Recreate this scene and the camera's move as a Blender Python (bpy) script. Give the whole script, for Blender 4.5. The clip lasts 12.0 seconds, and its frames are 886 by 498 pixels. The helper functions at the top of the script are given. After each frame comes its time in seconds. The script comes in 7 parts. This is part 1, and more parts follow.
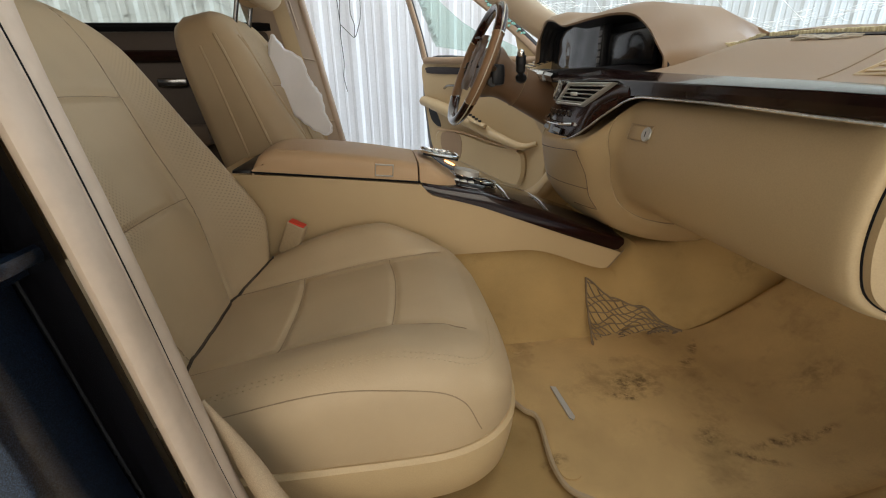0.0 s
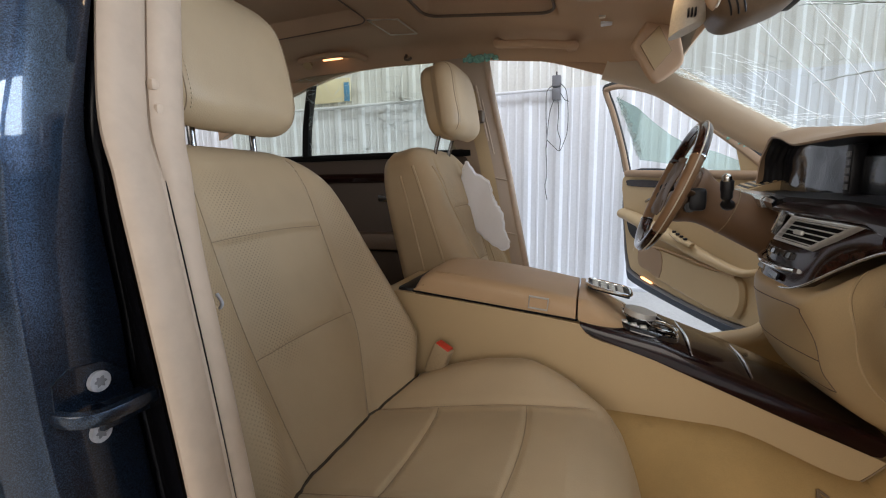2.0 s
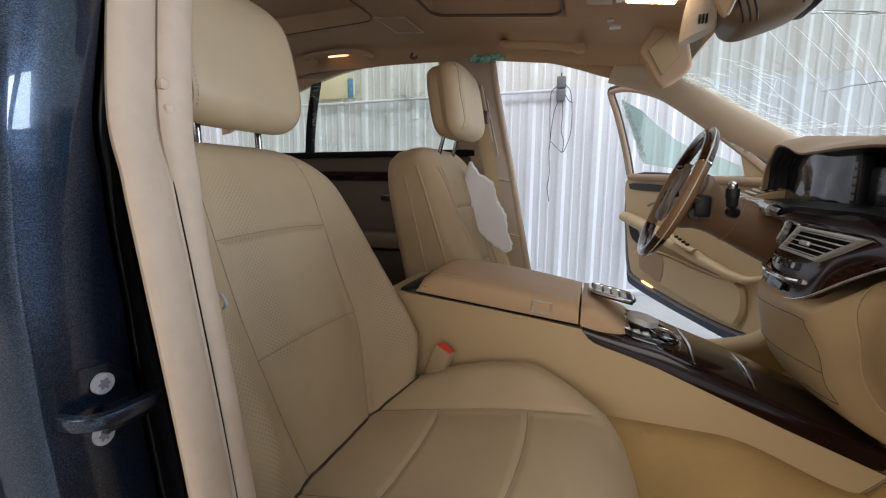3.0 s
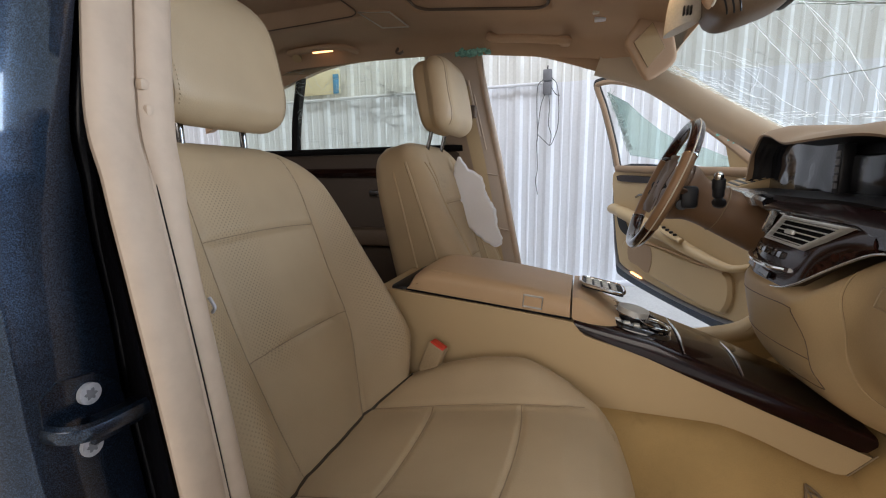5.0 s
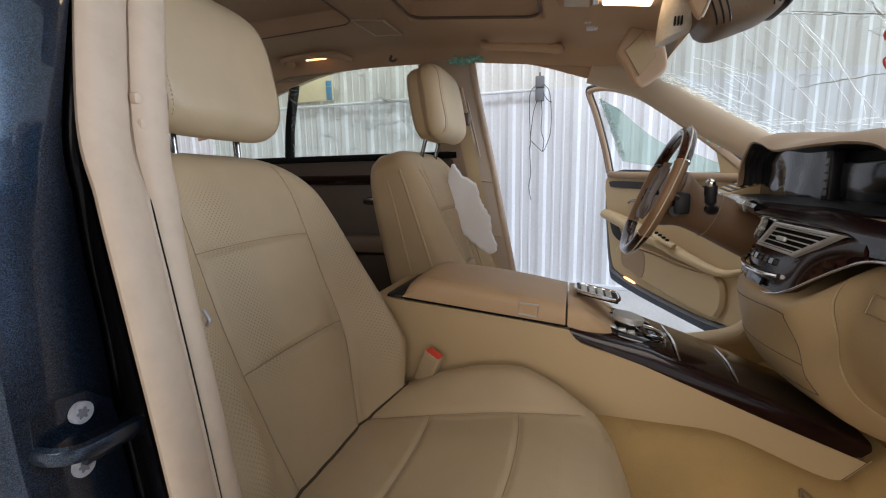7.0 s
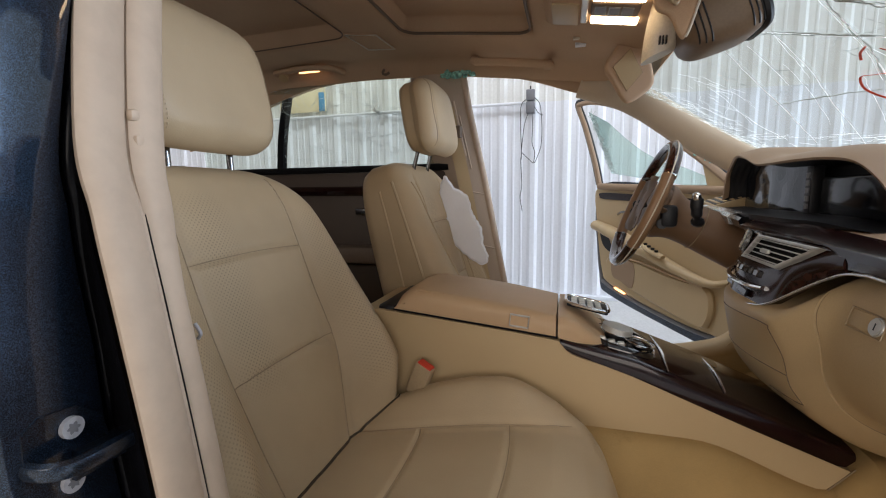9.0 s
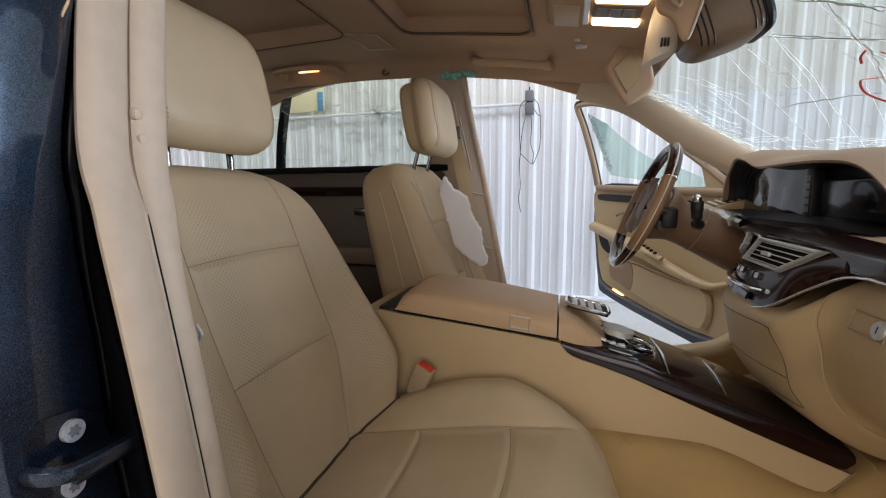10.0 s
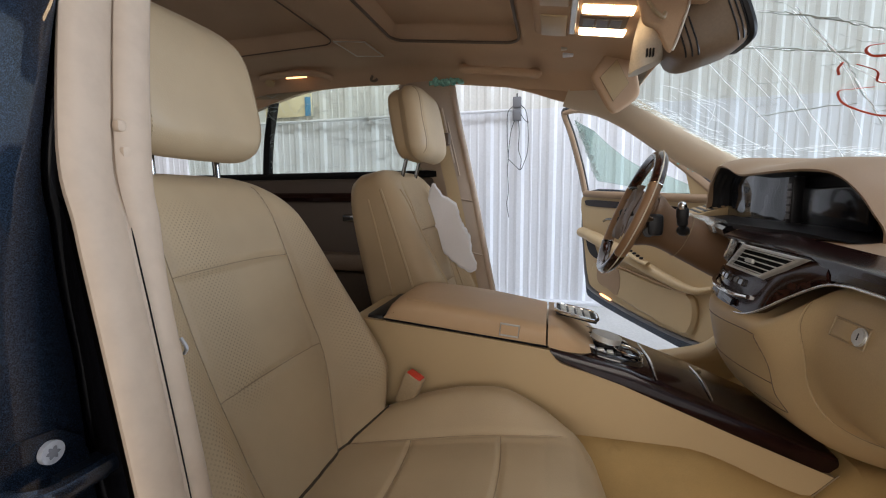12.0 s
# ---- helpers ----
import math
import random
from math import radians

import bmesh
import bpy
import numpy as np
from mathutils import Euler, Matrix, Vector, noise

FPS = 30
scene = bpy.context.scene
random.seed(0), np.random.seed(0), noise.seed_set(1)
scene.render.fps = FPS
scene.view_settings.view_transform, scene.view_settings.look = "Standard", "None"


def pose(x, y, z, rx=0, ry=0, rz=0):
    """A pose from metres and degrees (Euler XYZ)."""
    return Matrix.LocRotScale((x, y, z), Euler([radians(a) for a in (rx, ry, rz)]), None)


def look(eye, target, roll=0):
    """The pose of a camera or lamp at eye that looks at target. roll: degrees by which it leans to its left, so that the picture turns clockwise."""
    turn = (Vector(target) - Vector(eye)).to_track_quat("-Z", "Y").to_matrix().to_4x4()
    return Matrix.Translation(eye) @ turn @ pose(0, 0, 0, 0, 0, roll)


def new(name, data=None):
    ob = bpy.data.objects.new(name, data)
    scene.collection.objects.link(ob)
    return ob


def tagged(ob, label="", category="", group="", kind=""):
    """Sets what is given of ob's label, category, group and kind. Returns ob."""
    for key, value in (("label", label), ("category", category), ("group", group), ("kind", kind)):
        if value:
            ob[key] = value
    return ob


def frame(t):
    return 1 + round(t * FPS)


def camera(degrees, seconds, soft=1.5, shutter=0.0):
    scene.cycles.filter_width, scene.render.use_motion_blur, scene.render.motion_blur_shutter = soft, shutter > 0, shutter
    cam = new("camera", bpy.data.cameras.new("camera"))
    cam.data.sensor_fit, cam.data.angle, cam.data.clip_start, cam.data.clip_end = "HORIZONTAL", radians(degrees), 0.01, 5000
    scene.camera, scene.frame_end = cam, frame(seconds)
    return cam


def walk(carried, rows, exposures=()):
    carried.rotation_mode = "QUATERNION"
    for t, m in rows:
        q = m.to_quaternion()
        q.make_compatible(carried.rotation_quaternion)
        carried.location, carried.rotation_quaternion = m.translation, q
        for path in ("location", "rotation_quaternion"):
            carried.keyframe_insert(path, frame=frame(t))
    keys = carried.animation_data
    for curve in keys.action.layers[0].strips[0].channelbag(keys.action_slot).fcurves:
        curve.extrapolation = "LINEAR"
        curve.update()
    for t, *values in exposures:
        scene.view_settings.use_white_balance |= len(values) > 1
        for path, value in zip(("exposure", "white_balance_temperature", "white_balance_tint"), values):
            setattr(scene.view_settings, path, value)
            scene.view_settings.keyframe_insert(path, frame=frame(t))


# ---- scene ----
cam = camera(91.5, 12.0, soft=1.1)
PATH = [
    (0, (-0.073, -1.083, 0.912), (0.163, 0.765, 0.184), -1.0),
    (0.5, (-0.055, -1.067, 0.924), (0.01, 0.806, 0.226), -2.4),
    (1, (-0.015, -1.039, 0.941), (-0.354, 0.87, 0.45), -1.9),
    (1.5, (0.02, -1.011, 0.965), (-0.551, 0.872, 0.608), -1.8),
    (2, (0.024, -1.003, 0.974), (-0.631, 0.864, 0.679), -0.9),
    (2.5, (0.02, -1.002, 0.98), (-0.638, 0.864, 0.69), -0.1),
    (3, (0.014, -1.001, 0.982), (-0.638, 0.865, 0.677), 0.4),
    (3.5, (0.015, -0.999, 0.981), (-0.628, 0.869, 0.67), 0.2),
    (5.5, (0.01, -0.998, 0.987), (-0.587, 0.882, 0.657), -0.8),
    (6, (0.009, -0.998, 0.989), (-0.582, 0.889, 0.688), -0.7),
    (6.5, (0.011, -0.998, 0.986), (-0.577, 0.89, 0.685), -0.8),
    (7, (0.008, -0.997, 0.991), (-0.572, 0.893, 0.686), -0.9),
    (9, (0.011, -1.004, 0.996), (-0.535, 0.903, 0.737), -0.7),
    (9.5, (0.005, -1.004, 0.994), (-0.526, 0.907, 0.735), -0.6),
    (10, (0.003, -1.003, 0.997), (-0.531, 0.907, 0.74), -0.4),
    (10.5, (0.002, -1.003, 1.002), (-0.528, 0.91, 0.757), -0.2),
    (11, (0.001, -1.003, 1.003), (-0.515, 0.916, 0.769), -0.3),
    (11.5, (0.0, -1.001, 1.001), (-0.502, 0.92, 0.763), -0.4),
    (12, (0.001, -1.001, 1.004), (-0.482, 0.925, 0.767), -0.4),
]
walk(cam, [(t, look(eye, target, roll)) for t, eye, target, roll in PATH], exposures=((0.0, 0.15, 6500, 10), (1.0, 0.12, 6450, 11), (1.7, 0.03, 6300, 13), (2.2, 0.0, 6200, 15), (12.0, 0.0, 6200, 15)))


# ---- light ----
world = bpy.data.worlds.new("hall_sky")
scene.world = world
world.use_nodes = True
wn = world.node_tree
sky = wn.nodes.new("ShaderNodeTexSky")
sky.sky_type = 'NISHITA'
sky.sun_disc = False
sky.sun_elevation = radians(40)
sky.sun_rotation = radians(200)
wn.links.new(sky.outputs[0], wn.nodes["Background"].inputs[0])
wn.nodes["Background"].inputs[1].default_value = 0.1


def area_lamp(name, eye, target, sx, sy, power, color):
    la = bpy.data.lights.new(name, 'AREA')
    la.shape, la.size, la.size_y, la.energy, la.color = 'RECTANGLE', sx, sy, power, color
    ob = new(name, la)
    ob.matrix_world = look(eye, target)
    return ob


# unseen lamps added for assumed gates ahead and passenger side, and roof light over the car
area_lamp("assumed_front_daylight", (8.6, 1.0, 1.75), (0.0, -0.2, 1.1), 3.2, 2.4, 600, (0.76, 0.88, 1.0))
area_lamp("roof_light_strip", (-0.6, 0.5, 4.7), (-0.6, 1.0, 0), 8.0, 1.0, 132, (0.92, 0.96, 1.0))
area_lamp("assumed_side_daylight", (-0.3, -6.1, 2.15), (0.1, -0.3, 0.9), 7.6, 2.8, 200, (1.0, 0.905, 0.76))


# ---- materials ----
def nodes_of(name):
    m = bpy.data.materials.new(name)
    m.use_nodes = True
    return m, m.node_tree.nodes, m.node_tree.links, m.node_tree.nodes["Principled BSDF"]


def mat(name, color, rough=0.5, metal=0.0, vary=0.08, scale=6.0, fine=220.0, bump=0.08, depth=0.0006, coat=0.0, spec=0.5,
        dark=None, dark_scale=3.0, dark_amount=0.0):
    """A surface with broad and fine variation, and a fine relief."""
    m, n, k, b = nodes_of(name)
    co = n.new("ShaderNodeTexCoord")
    broad = n.new("ShaderNodeTexNoise")
    broad.inputs["Scale"].default_value, broad.inputs["Detail"].default_value = scale, 5
    tiny = n.new("ShaderNodeTexNoise")
    tiny.inputs["Scale"].default_value, tiny.inputs["Detail"].default_value = fine, 3
    for t in (broad, tiny):
        k.new(co.outputs["Object"], t.inputs["Vector"])
    both = n.new("ShaderNodeMath")
    both.operation = 'MULTIPLY_ADD'
    k.new(broad.outputs[0], both.inputs[0])
    both.inputs[1].default_value = 0.7
    k.new(tiny.outputs[0], both.inputs[2])
    ramp = n.new("ShaderNodeValToRGB")
    c = color
    ramp.color_ramp.elements[0].position, ramp.color_ramp.elements[1].position = 0.55, 1.15
    ramp.color_ramp.elements[0].color = (*[x * (1 - vary) for x in c], 1)
    ramp.color_ramp.elements[1].color = (*[min(1, x * (1 + vary)) for x in c], 1)
    k.new(both.outputs[0], ramp.inputs[0])
    out = ramp.outputs[0]
    if dark:
        spots = n.new("ShaderNodeTexNoise")
        spots.inputs["Scale"].default_value, spots.inputs["Detail"].default_value = dark_scale, 8
        spots.inputs["Roughness"].default_value = 0.7
        k.new(co.outputs["Object"], spots.inputs["Vector"])
        step = n.new("ShaderNodeMapRange")
        step.inputs[1].default_value, step.inputs[2].default_value = 0.55, 0.75
        step.inputs[4].default_value = dark_amount
        k.new(spots.outputs[0], step.inputs[0])
        mix = n.new("ShaderNodeMix")
        mix.data_type = 'RGBA'
        k.new(step.outputs[0], mix.inputs[0])
        k.new(out, mix.inputs[6])
        mix.inputs[7].default_value = (*dark, 1)
        out = mix.outputs[2]
    k.new(out, b.inputs["Base Color"])
    rr = n.new("ShaderNodeMapRange")
    rr.inputs[3].default_value, rr.inputs[4].default_value = max(0.02, rough - 0.06), min(1, rough + 0.06)
    k.new(broad.outputs[0], rr.inputs[0])
    k.new(rr.outputs[0], b.inputs["Roughness"])
    b.inputs["Metallic"].default_value = metal
    b.inputs["Coat Weight"].default_value = coat
    b.inputs["Coat Roughness"].default_value = 0.03
    b.inputs["Specular IOR Level"].default_value = spec
    if bump:
        bp = n.new("ShaderNodeBump")
        bp.inputs["Strength"].default_value, bp.inputs["Distance"].default_value = bump, depth
        k.new(tiny.outputs[0], bp.inputs["Height"])
        k.new(bp.outputs[0], b.inputs["Normal"])
    return m


def leather(name, color, holes=0.0, rough=0.5, zones=()):
    """Grained leather; holes is the pitch of its perforation in metres, 0 for none. zones: where it is perforated, as
    least and most distance from the middle line, and least and most length along it."""
    m, n, k, b = nodes_of(name)
    co = n.new("ShaderNodeTexCoord")
    grain = n.new("ShaderNodeTexVoronoi")
    grain.inputs["Scale"].default_value = 420
    broad = n.new("ShaderNodeTexNoise")
    broad.inputs["Scale"].default_value, broad.inputs["Detail"].default_value = 5, 6
    fold = n.new("ShaderNodeTexNoise")
    fold.inputs["Scale"].default_value, fold.inputs["Detail"].default_value = 26, 4
    for t in (grain, broad, fold):
        k.new(co.outputs["Object"], t.inputs["Vector"])
    ramp = n.new("ShaderNodeValToRGB")
    ramp.color_ramp.elements[0].position, ramp.color_ramp.elements[1].position = 0.3, 0.7
    ramp.color_ramp.elements[0].color = (*[x * 0.9 for x in color], 1)
    ramp.color_ramp.elements[1].color = (*[x * 1.06 for x in color], 1)
    k.new(broad.outputs[0], ramp.inputs[0])
    out = ramp.outputs[0]
    h = n.new("ShaderNodeMath")
    h.operation = 'MULTIPLY_ADD'
    k.new(fold.outputs[0], h.inputs[0])
    h.inputs[1].default_value = 2.5
    k.new(grain.outputs["Distance"], h.inputs[2])
    height = h.outputs[0]
    if holes:
        uv = n.new("ShaderNodeVectorMath")
        uv.operation = 'MULTIPLY'
        turn = n.new("ShaderNodeVectorRotate")
        turn.rotation_type = 'Z_AXIS'
        turn.inputs["Angle"].default_value = radians(45)
        k.new(co.outputs["UV"], turn.inputs["Vector"])
        k.new(turn.outputs[0], uv.inputs[0])
        uv.inputs[1].default_value = (1 / holes, 1 / holes, 0)
        fr = n.new("ShaderNodeVectorMath")
        fr.operation = 'FRACTION'
        k.new(uv.outputs[0], fr.inputs[0])
        ds = n.new("ShaderNodeVectorMath")
        ds.operation = 'DISTANCE'
        k.new(fr.outputs[0], ds.inputs[0])
        ds.inputs[1].default_value = (0.5, 0.5, 0)
        st = n.new("ShaderNodeMapRange")
        st.inputs[1].default_value, st.inputs[2].default_value = 0.19, 0.27
        k.new(ds.outputs["Value"], st.inputs[0])
        sep = n.new("ShaderNodeSeparateXYZ")
        k.new(co.outputs["UV"], sep.inputs[0])
        total = None
        for b0, b1, a0, a1 in zones:
            prod = None
            soft_edge = 0.045
            for src, edge, sign in ((sep.outputs[1], b0, 1), (sep.outputs[1], b1, -1), (sep.outputs[0], a0, 1), (sep.outputs[0], a1, -1)):
                r = n.new("ShaderNodeMapRange")
                r.inputs[1].default_value, r.inputs[2].default_value = edge - soft_edge * (sign < 0), edge + soft_edge * (sign > 0)
                r.inputs[3].default_value, r.inputs[4].default_value = (0, 1) if sign > 0 else (1, 0)
                k.new(src, r.inputs[0])
                if prod is None:
                    prod = r.outputs[0]
                else:
                    mu = n.new("ShaderNodeMath")
                    mu.operation = 'MULTIPLY'
                    k.new(prod, mu.inputs[0])
                    k.new(r.outputs[0], mu.inputs[1])
                    prod = mu.outputs[0]
            if total is None:
                total = prod
            else:
                mu = n.new("ShaderNodeMath")
                mu.operation = 'MAXIMUM'
                k.new(total, mu.inputs[0])
                k.new(prod, mu.inputs[1])
                total = mu.outputs[0]
        inv = n.new("ShaderNodeMath")
        inv.operation = 'SUBTRACT'
        inv.inputs[0].default_value = 1.0
        k.new(total, inv.inputs[1])
        keep = n.new("ShaderNodeMath")
        keep.operation = 'MAXIMUM'
        k.new(inv.outputs[0], keep.inputs[0])
        k.new(st.outputs[0], keep.inputs[1])
        mix = n.new("ShaderNodeMix")
        mix.data_type = 'RGBA'
        k.new(keep.outputs[0], mix.inputs[0])
        mix.inputs[6].default_value = (*[x * 0.62 for x in color], 1)
        k.new(out, mix.inputs[7])
        out = mix.outputs[2]
    k.new(out, b.inputs["Base Color"])
    b.inputs["Roughness"].default_value = rough
    b.inputs["Specular IOR Level"].default_value = 0.4
    bp = n.new("ShaderNodeBump")
    bp.inputs["Strength"].default_value, bp.inputs["Distance"].default_value = 0.22, 0.0007
    k.new(height, bp.inputs["Height"])
    k.new(bp.outputs[0], b.inputs["Normal"])
    return m


def emitter(name, color, power):
    m, n, k, b = nodes_of(name)
    b.inputs["Base Color"].default_value = (*color, 1)
    b.inputs["Emission Color"].default_value = (*color, 1)
    b.inputs["Emission Strength"].default_value = power
    return m


def pane_material(name, color, alpha):
    """Thin glass: mostly clear, with a mirror gloss."""
    m, n, k, b = nodes_of(name)
    n.remove(b)
    tr = n.new("ShaderNodeBsdfTransparent")
    tr.inputs[0].default_value = (*color, 1)
    gl = n.new("ShaderNodeBsdfGlossy")
    gl.inputs["Roughness"].default_value = 0.03
    fr = n.new("ShaderNodeFresnel")
    fr.inputs[0].default_value = 1.3
    mix = n.new("ShaderNodeMixShader")
    k.new(fr.outputs[0], mix.inputs[0])
    k.new(tr.outputs[0], mix.inputs[1])
    k.new(gl.outputs[0], mix.inputs[2])
    df = n.new("ShaderNodeBsdfDiffuse")
    df.inputs[0].default_value = (0.75, 0.9, 0.86, 1)
    mix2 = n.new("ShaderNodeMixShader")
    mix2.inputs[0].default_value = alpha
    k.new(mix.outputs[0], mix2.inputs[1])
    k.new(df.outputs[0], mix2.inputs[2])
    k.new(mix2.outputs[0], n["Material Output"].inputs[0])
    return m


def wood_material(name, coat=0.4, spec=0.25, light=(0.020, 0.006, 0.006)):
    m, n, k, b = nodes_of(name)
    co = n.new("ShaderNodeTexCoord")
    wv = n.new("ShaderNodeTexNoise")
    wv.inputs["Scale"].default_value, wv.inputs["Detail"].default_value, wv.inputs["Distortion"].default_value = 30, 8, 2.5
    k.new(co.outputs["Object"], wv.inputs["Vector"])
    ramp = n.new("ShaderNodeValToRGB")
    ramp.color_ramp.elements[0].position, ramp.color_ramp.elements[1].position = 0.35, 0.72
    ramp.color_ramp.elements[0].color = (0.006, 0.002, 0.002, 1)
    ramp.color_ramp.elements[1].color = (*light, 1)
    k.new(wv.outputs[0], ramp.inputs[0])
    k.new(ramp.outputs[0], b.inputs["Base Color"])
    b.inputs["Roughness"].default_value = 0.16
    b.inputs["Specular IOR Level"].default_value = spec
    b.inputs["Coat Weight"].default_value = coat
    b.inputs["Coat Roughness"].default_value = 0.02
    return m


def paint_material(name):
    """Dark blue metallic lacquer: a clear coat over fine bright flakes and a slightly uneven base."""
    m, n, k, b = nodes_of(name)
    co = n.new("ShaderNodeTexCoord")
    vo = n.new("ShaderNodeTexVoronoi")
    vo.inputs["Scale"].default_value = 2400
    k.new(co.outputs["Object"], vo.inputs["Vector"])
    sep = n.new("ShaderNodeSeparateColor")
    k.new(vo.outputs["Color"], sep.inputs[0])
    ramp = n.new("ShaderNodeValToRGB")
    ramp.color_ramp.elements[0].position, ramp.color_ramp.elements[1].position = 0.42, 1.0
    ramp.color_ramp.elements[0].color = (0.0022, 0.0056, 0.0125, 1)
    ramp.color_ramp.elements[1].color = (0.031, 0.064, 0.120, 1)
    k.new(sep.outputs[0], ramp.inputs[0])
    cloud = n.new("ShaderNodeTexNoise")
    cloud.inputs["Scale"].default_value, cloud.inputs["Detail"].default_value = 14, 6
    k.new(co.outputs["Object"], cloud.inputs["Vector"])
    rr = n.new("ShaderNodeMapRange")
    rr.inputs[3].default_value, rr.inputs[4].default_value = 0.26, 0.36
    k.new(cloud.outputs[0], rr.inputs[0])
    k.new(ramp.outputs[0], b.inputs["Base Color"])
    k.new(rr.outputs[0], b.inputs["Roughness"])
    b.inputs["Metallic"].default_value = 0.7
    b.inputs["Coat Weight"].default_value = 1.0
    b.inputs["Coat Roughness"].default_value = 0.02
    return m


def soil(m, spots):
    """Scuffed soil marks: rows of centre x, y, length along x, width along y, turn, strength."""
    n, k = m.node_tree.nodes, m.node_tree.links
    b = n["Principled BSDF"]
    co = n.new("ShaderNodeTexCoord")
    speck = n.new("ShaderNodeTexNoise")
    speck.inputs["Scale"].default_value, speck.inputs["Detail"].default_value, speck.inputs["Roughness"].default_value = 55, 9, 0.75
    k.new(co.outputs["Object"], speck.inputs["Vector"])
    total = None
    for x, y, lx, ly, turn, power in spots:
        mp = n.new("ShaderNodeMapping")
        mp.vector_type = 'TEXTURE'
        mp.inputs["Location"].default_value = (x, y, 0.35)
        mp.inputs["Rotation"].default_value = (0, 0, radians(turn))
        mp.inputs["Scale"].default_value = (lx, ly, 0.4)
        k.new(co.outputs["Object"], mp.inputs["Vector"])
        ln = n.new("ShaderNodeVectorMath")
        ln.operation = 'LENGTH'
        k.new(mp.outputs[0], ln.inputs[0])
        r = n.new("ShaderNodeMapRange")
        r.interpolation_type = 'SMOOTHSTEP'
        r.inputs[1].default_value, r.inputs[2].default_value, r.inputs[3].default_value, r.inputs[4].default_value = 0.1, 1.0, power, 0.0
        k.new(ln.outputs["Value"], r.inputs[0])
        if total is None:
            total = r.outputs[0]
        else:
            add = n.new("ShaderNodeMath")
            add.operation = 'MAXIMUM'
            k.new(total, add.inputs[0])
            k.new(r.outputs[0], add.inputs[1])
            total = add.outputs[0]
    mul = n.new("ShaderNodeMath")
    mul.operation = 'MULTIPLY'
    st = n.new("ShaderNodeMapRange")
    st.inputs[1].default_value, st.inputs[2].default_value = 0.44, 0.66
    k.new(speck.outputs[0], st.inputs[0])
    k.new(st.outputs[0], mul.inputs[0])
    k.new(total, mul.inputs[1])
    old = b.inputs["Base Color"].links[0].from_socket
    mix = n.new("ShaderNodeMix")
    mix.data_type = 'RGBA'
    k.new(mul.outputs[0], mix.inputs[0])
    k.new(old, mix.inputs[6])
    mix.inputs[7].default_value = (0.085, 0.054, 0.026, 1)
    k.new(mix.outputs[2], b.inputs["Base Color"])


BEIGE = (0.465, 0.347, 0.208)
M_LEATHER = leather("beige_leather", BEIGE)
M_BACK = leather("perforated_backrest_leather", BEIGE, 0.0054, zones=((0.138, 0.235, 0.02, 0.54), (-0.225, -0.138, 0.10, 0.52), (0.02, 0.132, 0.20, 0.55)))
M_POST = mat("dark_chrome_post", (0.22, 0.22, 0.22), 0.2, 1.0, vary=0.05, bump=0)
M_SEAM = mat("seam_groove", (0.27, 0.195, 0.115), 0.8, bump=0)
M_CREASE = mat("seat_crease_shade", (0.055, 0.038, 0.022), 0.9, bump=0)
M_THREAD = mat("stitch_thread", (0.45, 0.35, 0.215), 0.7, bump=0)
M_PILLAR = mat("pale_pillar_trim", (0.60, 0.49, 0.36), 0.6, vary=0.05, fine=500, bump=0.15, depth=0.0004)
# same pillar trim a third darker: shade of the far pillar, in its colour
M_PILLARSHADE = mat("shaded_pillar_trim", (0.41, 0.32, 0.24), 0.6, vary=0.05, fine=500, bump=0.15, depth=0.0004)
M_TRIM = mat("beige_trim", (0.487, 0.357, 0.194), 0.5, vary=0.05, fine=500, bump=0.15, depth=0.0004)
M_DASHTOP = mat("tan_dash_skin", (0.31, 0.205, 0.120), 0.55, vary=0.06, fine=500, bump=0.2, depth=0.0004)
M_LID = leather("tan_leather", (0.50, 0.335, 0.19))
M_CARPET = mat("beige_carpet", (0.375, 0.25, 0.105), 0.95, vary=0.24, scale=7, fine=1100, bump=0.35, depth=0.0015, spec=0.1,
               dark=(0.16, 0.09, 0.035), dark_scale=6, dark_amount=0.5)
M_MAT = mat("beige_mat_pile", (0.515, 0.355, 0.163), 0.95, vary=0.24, scale=8, fine=1100, bump=0.35, depth=0.0015, spec=0.1,
            dark=(0.15, 0.085, 0.035), dark_scale=7, dark_amount=0.55)
SOIL = ((0.40, -0.42, 0.085, 0.065, 0, 1.0), (0.36, -0.455, 0.05, 0.015, -20, 1.4), (0.58, -0.600, 0.12, 0.018, 4, 1.1), (0.64, -0.595, 0.05, 0.012, 0, 1.2), (0.49, -0.622, 0.07, 0.012, -28, 1.3),
        (0.45, -0.57, 0.05, 0.03, 35, 0.8), (0.55, -0.37, 0.05, 0.02, 40, 1.2), (0.60, -0.32, 0.05, 0.015, 50, 1.2), (0.82, -0.20, 0.10, 0.05, 20, 1.1), (0.72, -0.50, 0.06, 0.05, 0, 0.5), (0.17, -0.58, 0.03, 0.02, 0, 1.0))
soil(M_MAT, SOIL)
soil(M_CARPET, SOIL[-4:])
M_HEADLINER = mat("headliner_fabric", (0.53, 0.37, 0.245), 0.95, vary=0.07, fine=600, bump=0.3, depth=0.0006, spec=0.15)
M_SEAL = mat("beige_weatherstrip", (0.485, 0.375, 0.276), 0.65, vary=0.06, scale=7, fine=60, bump=0.08, depth=0.001, dark=(0.40, 0.29, 0.19), dark_scale=3, dark_amount=0.3)
M_EDGECARPET = mat("pale_carpet_edge", (0.42, 0.315, 0.20), 0.95, vary=0.2, scale=9, fine=1100, bump=0.4, depth=0.0015, spec=0.1)
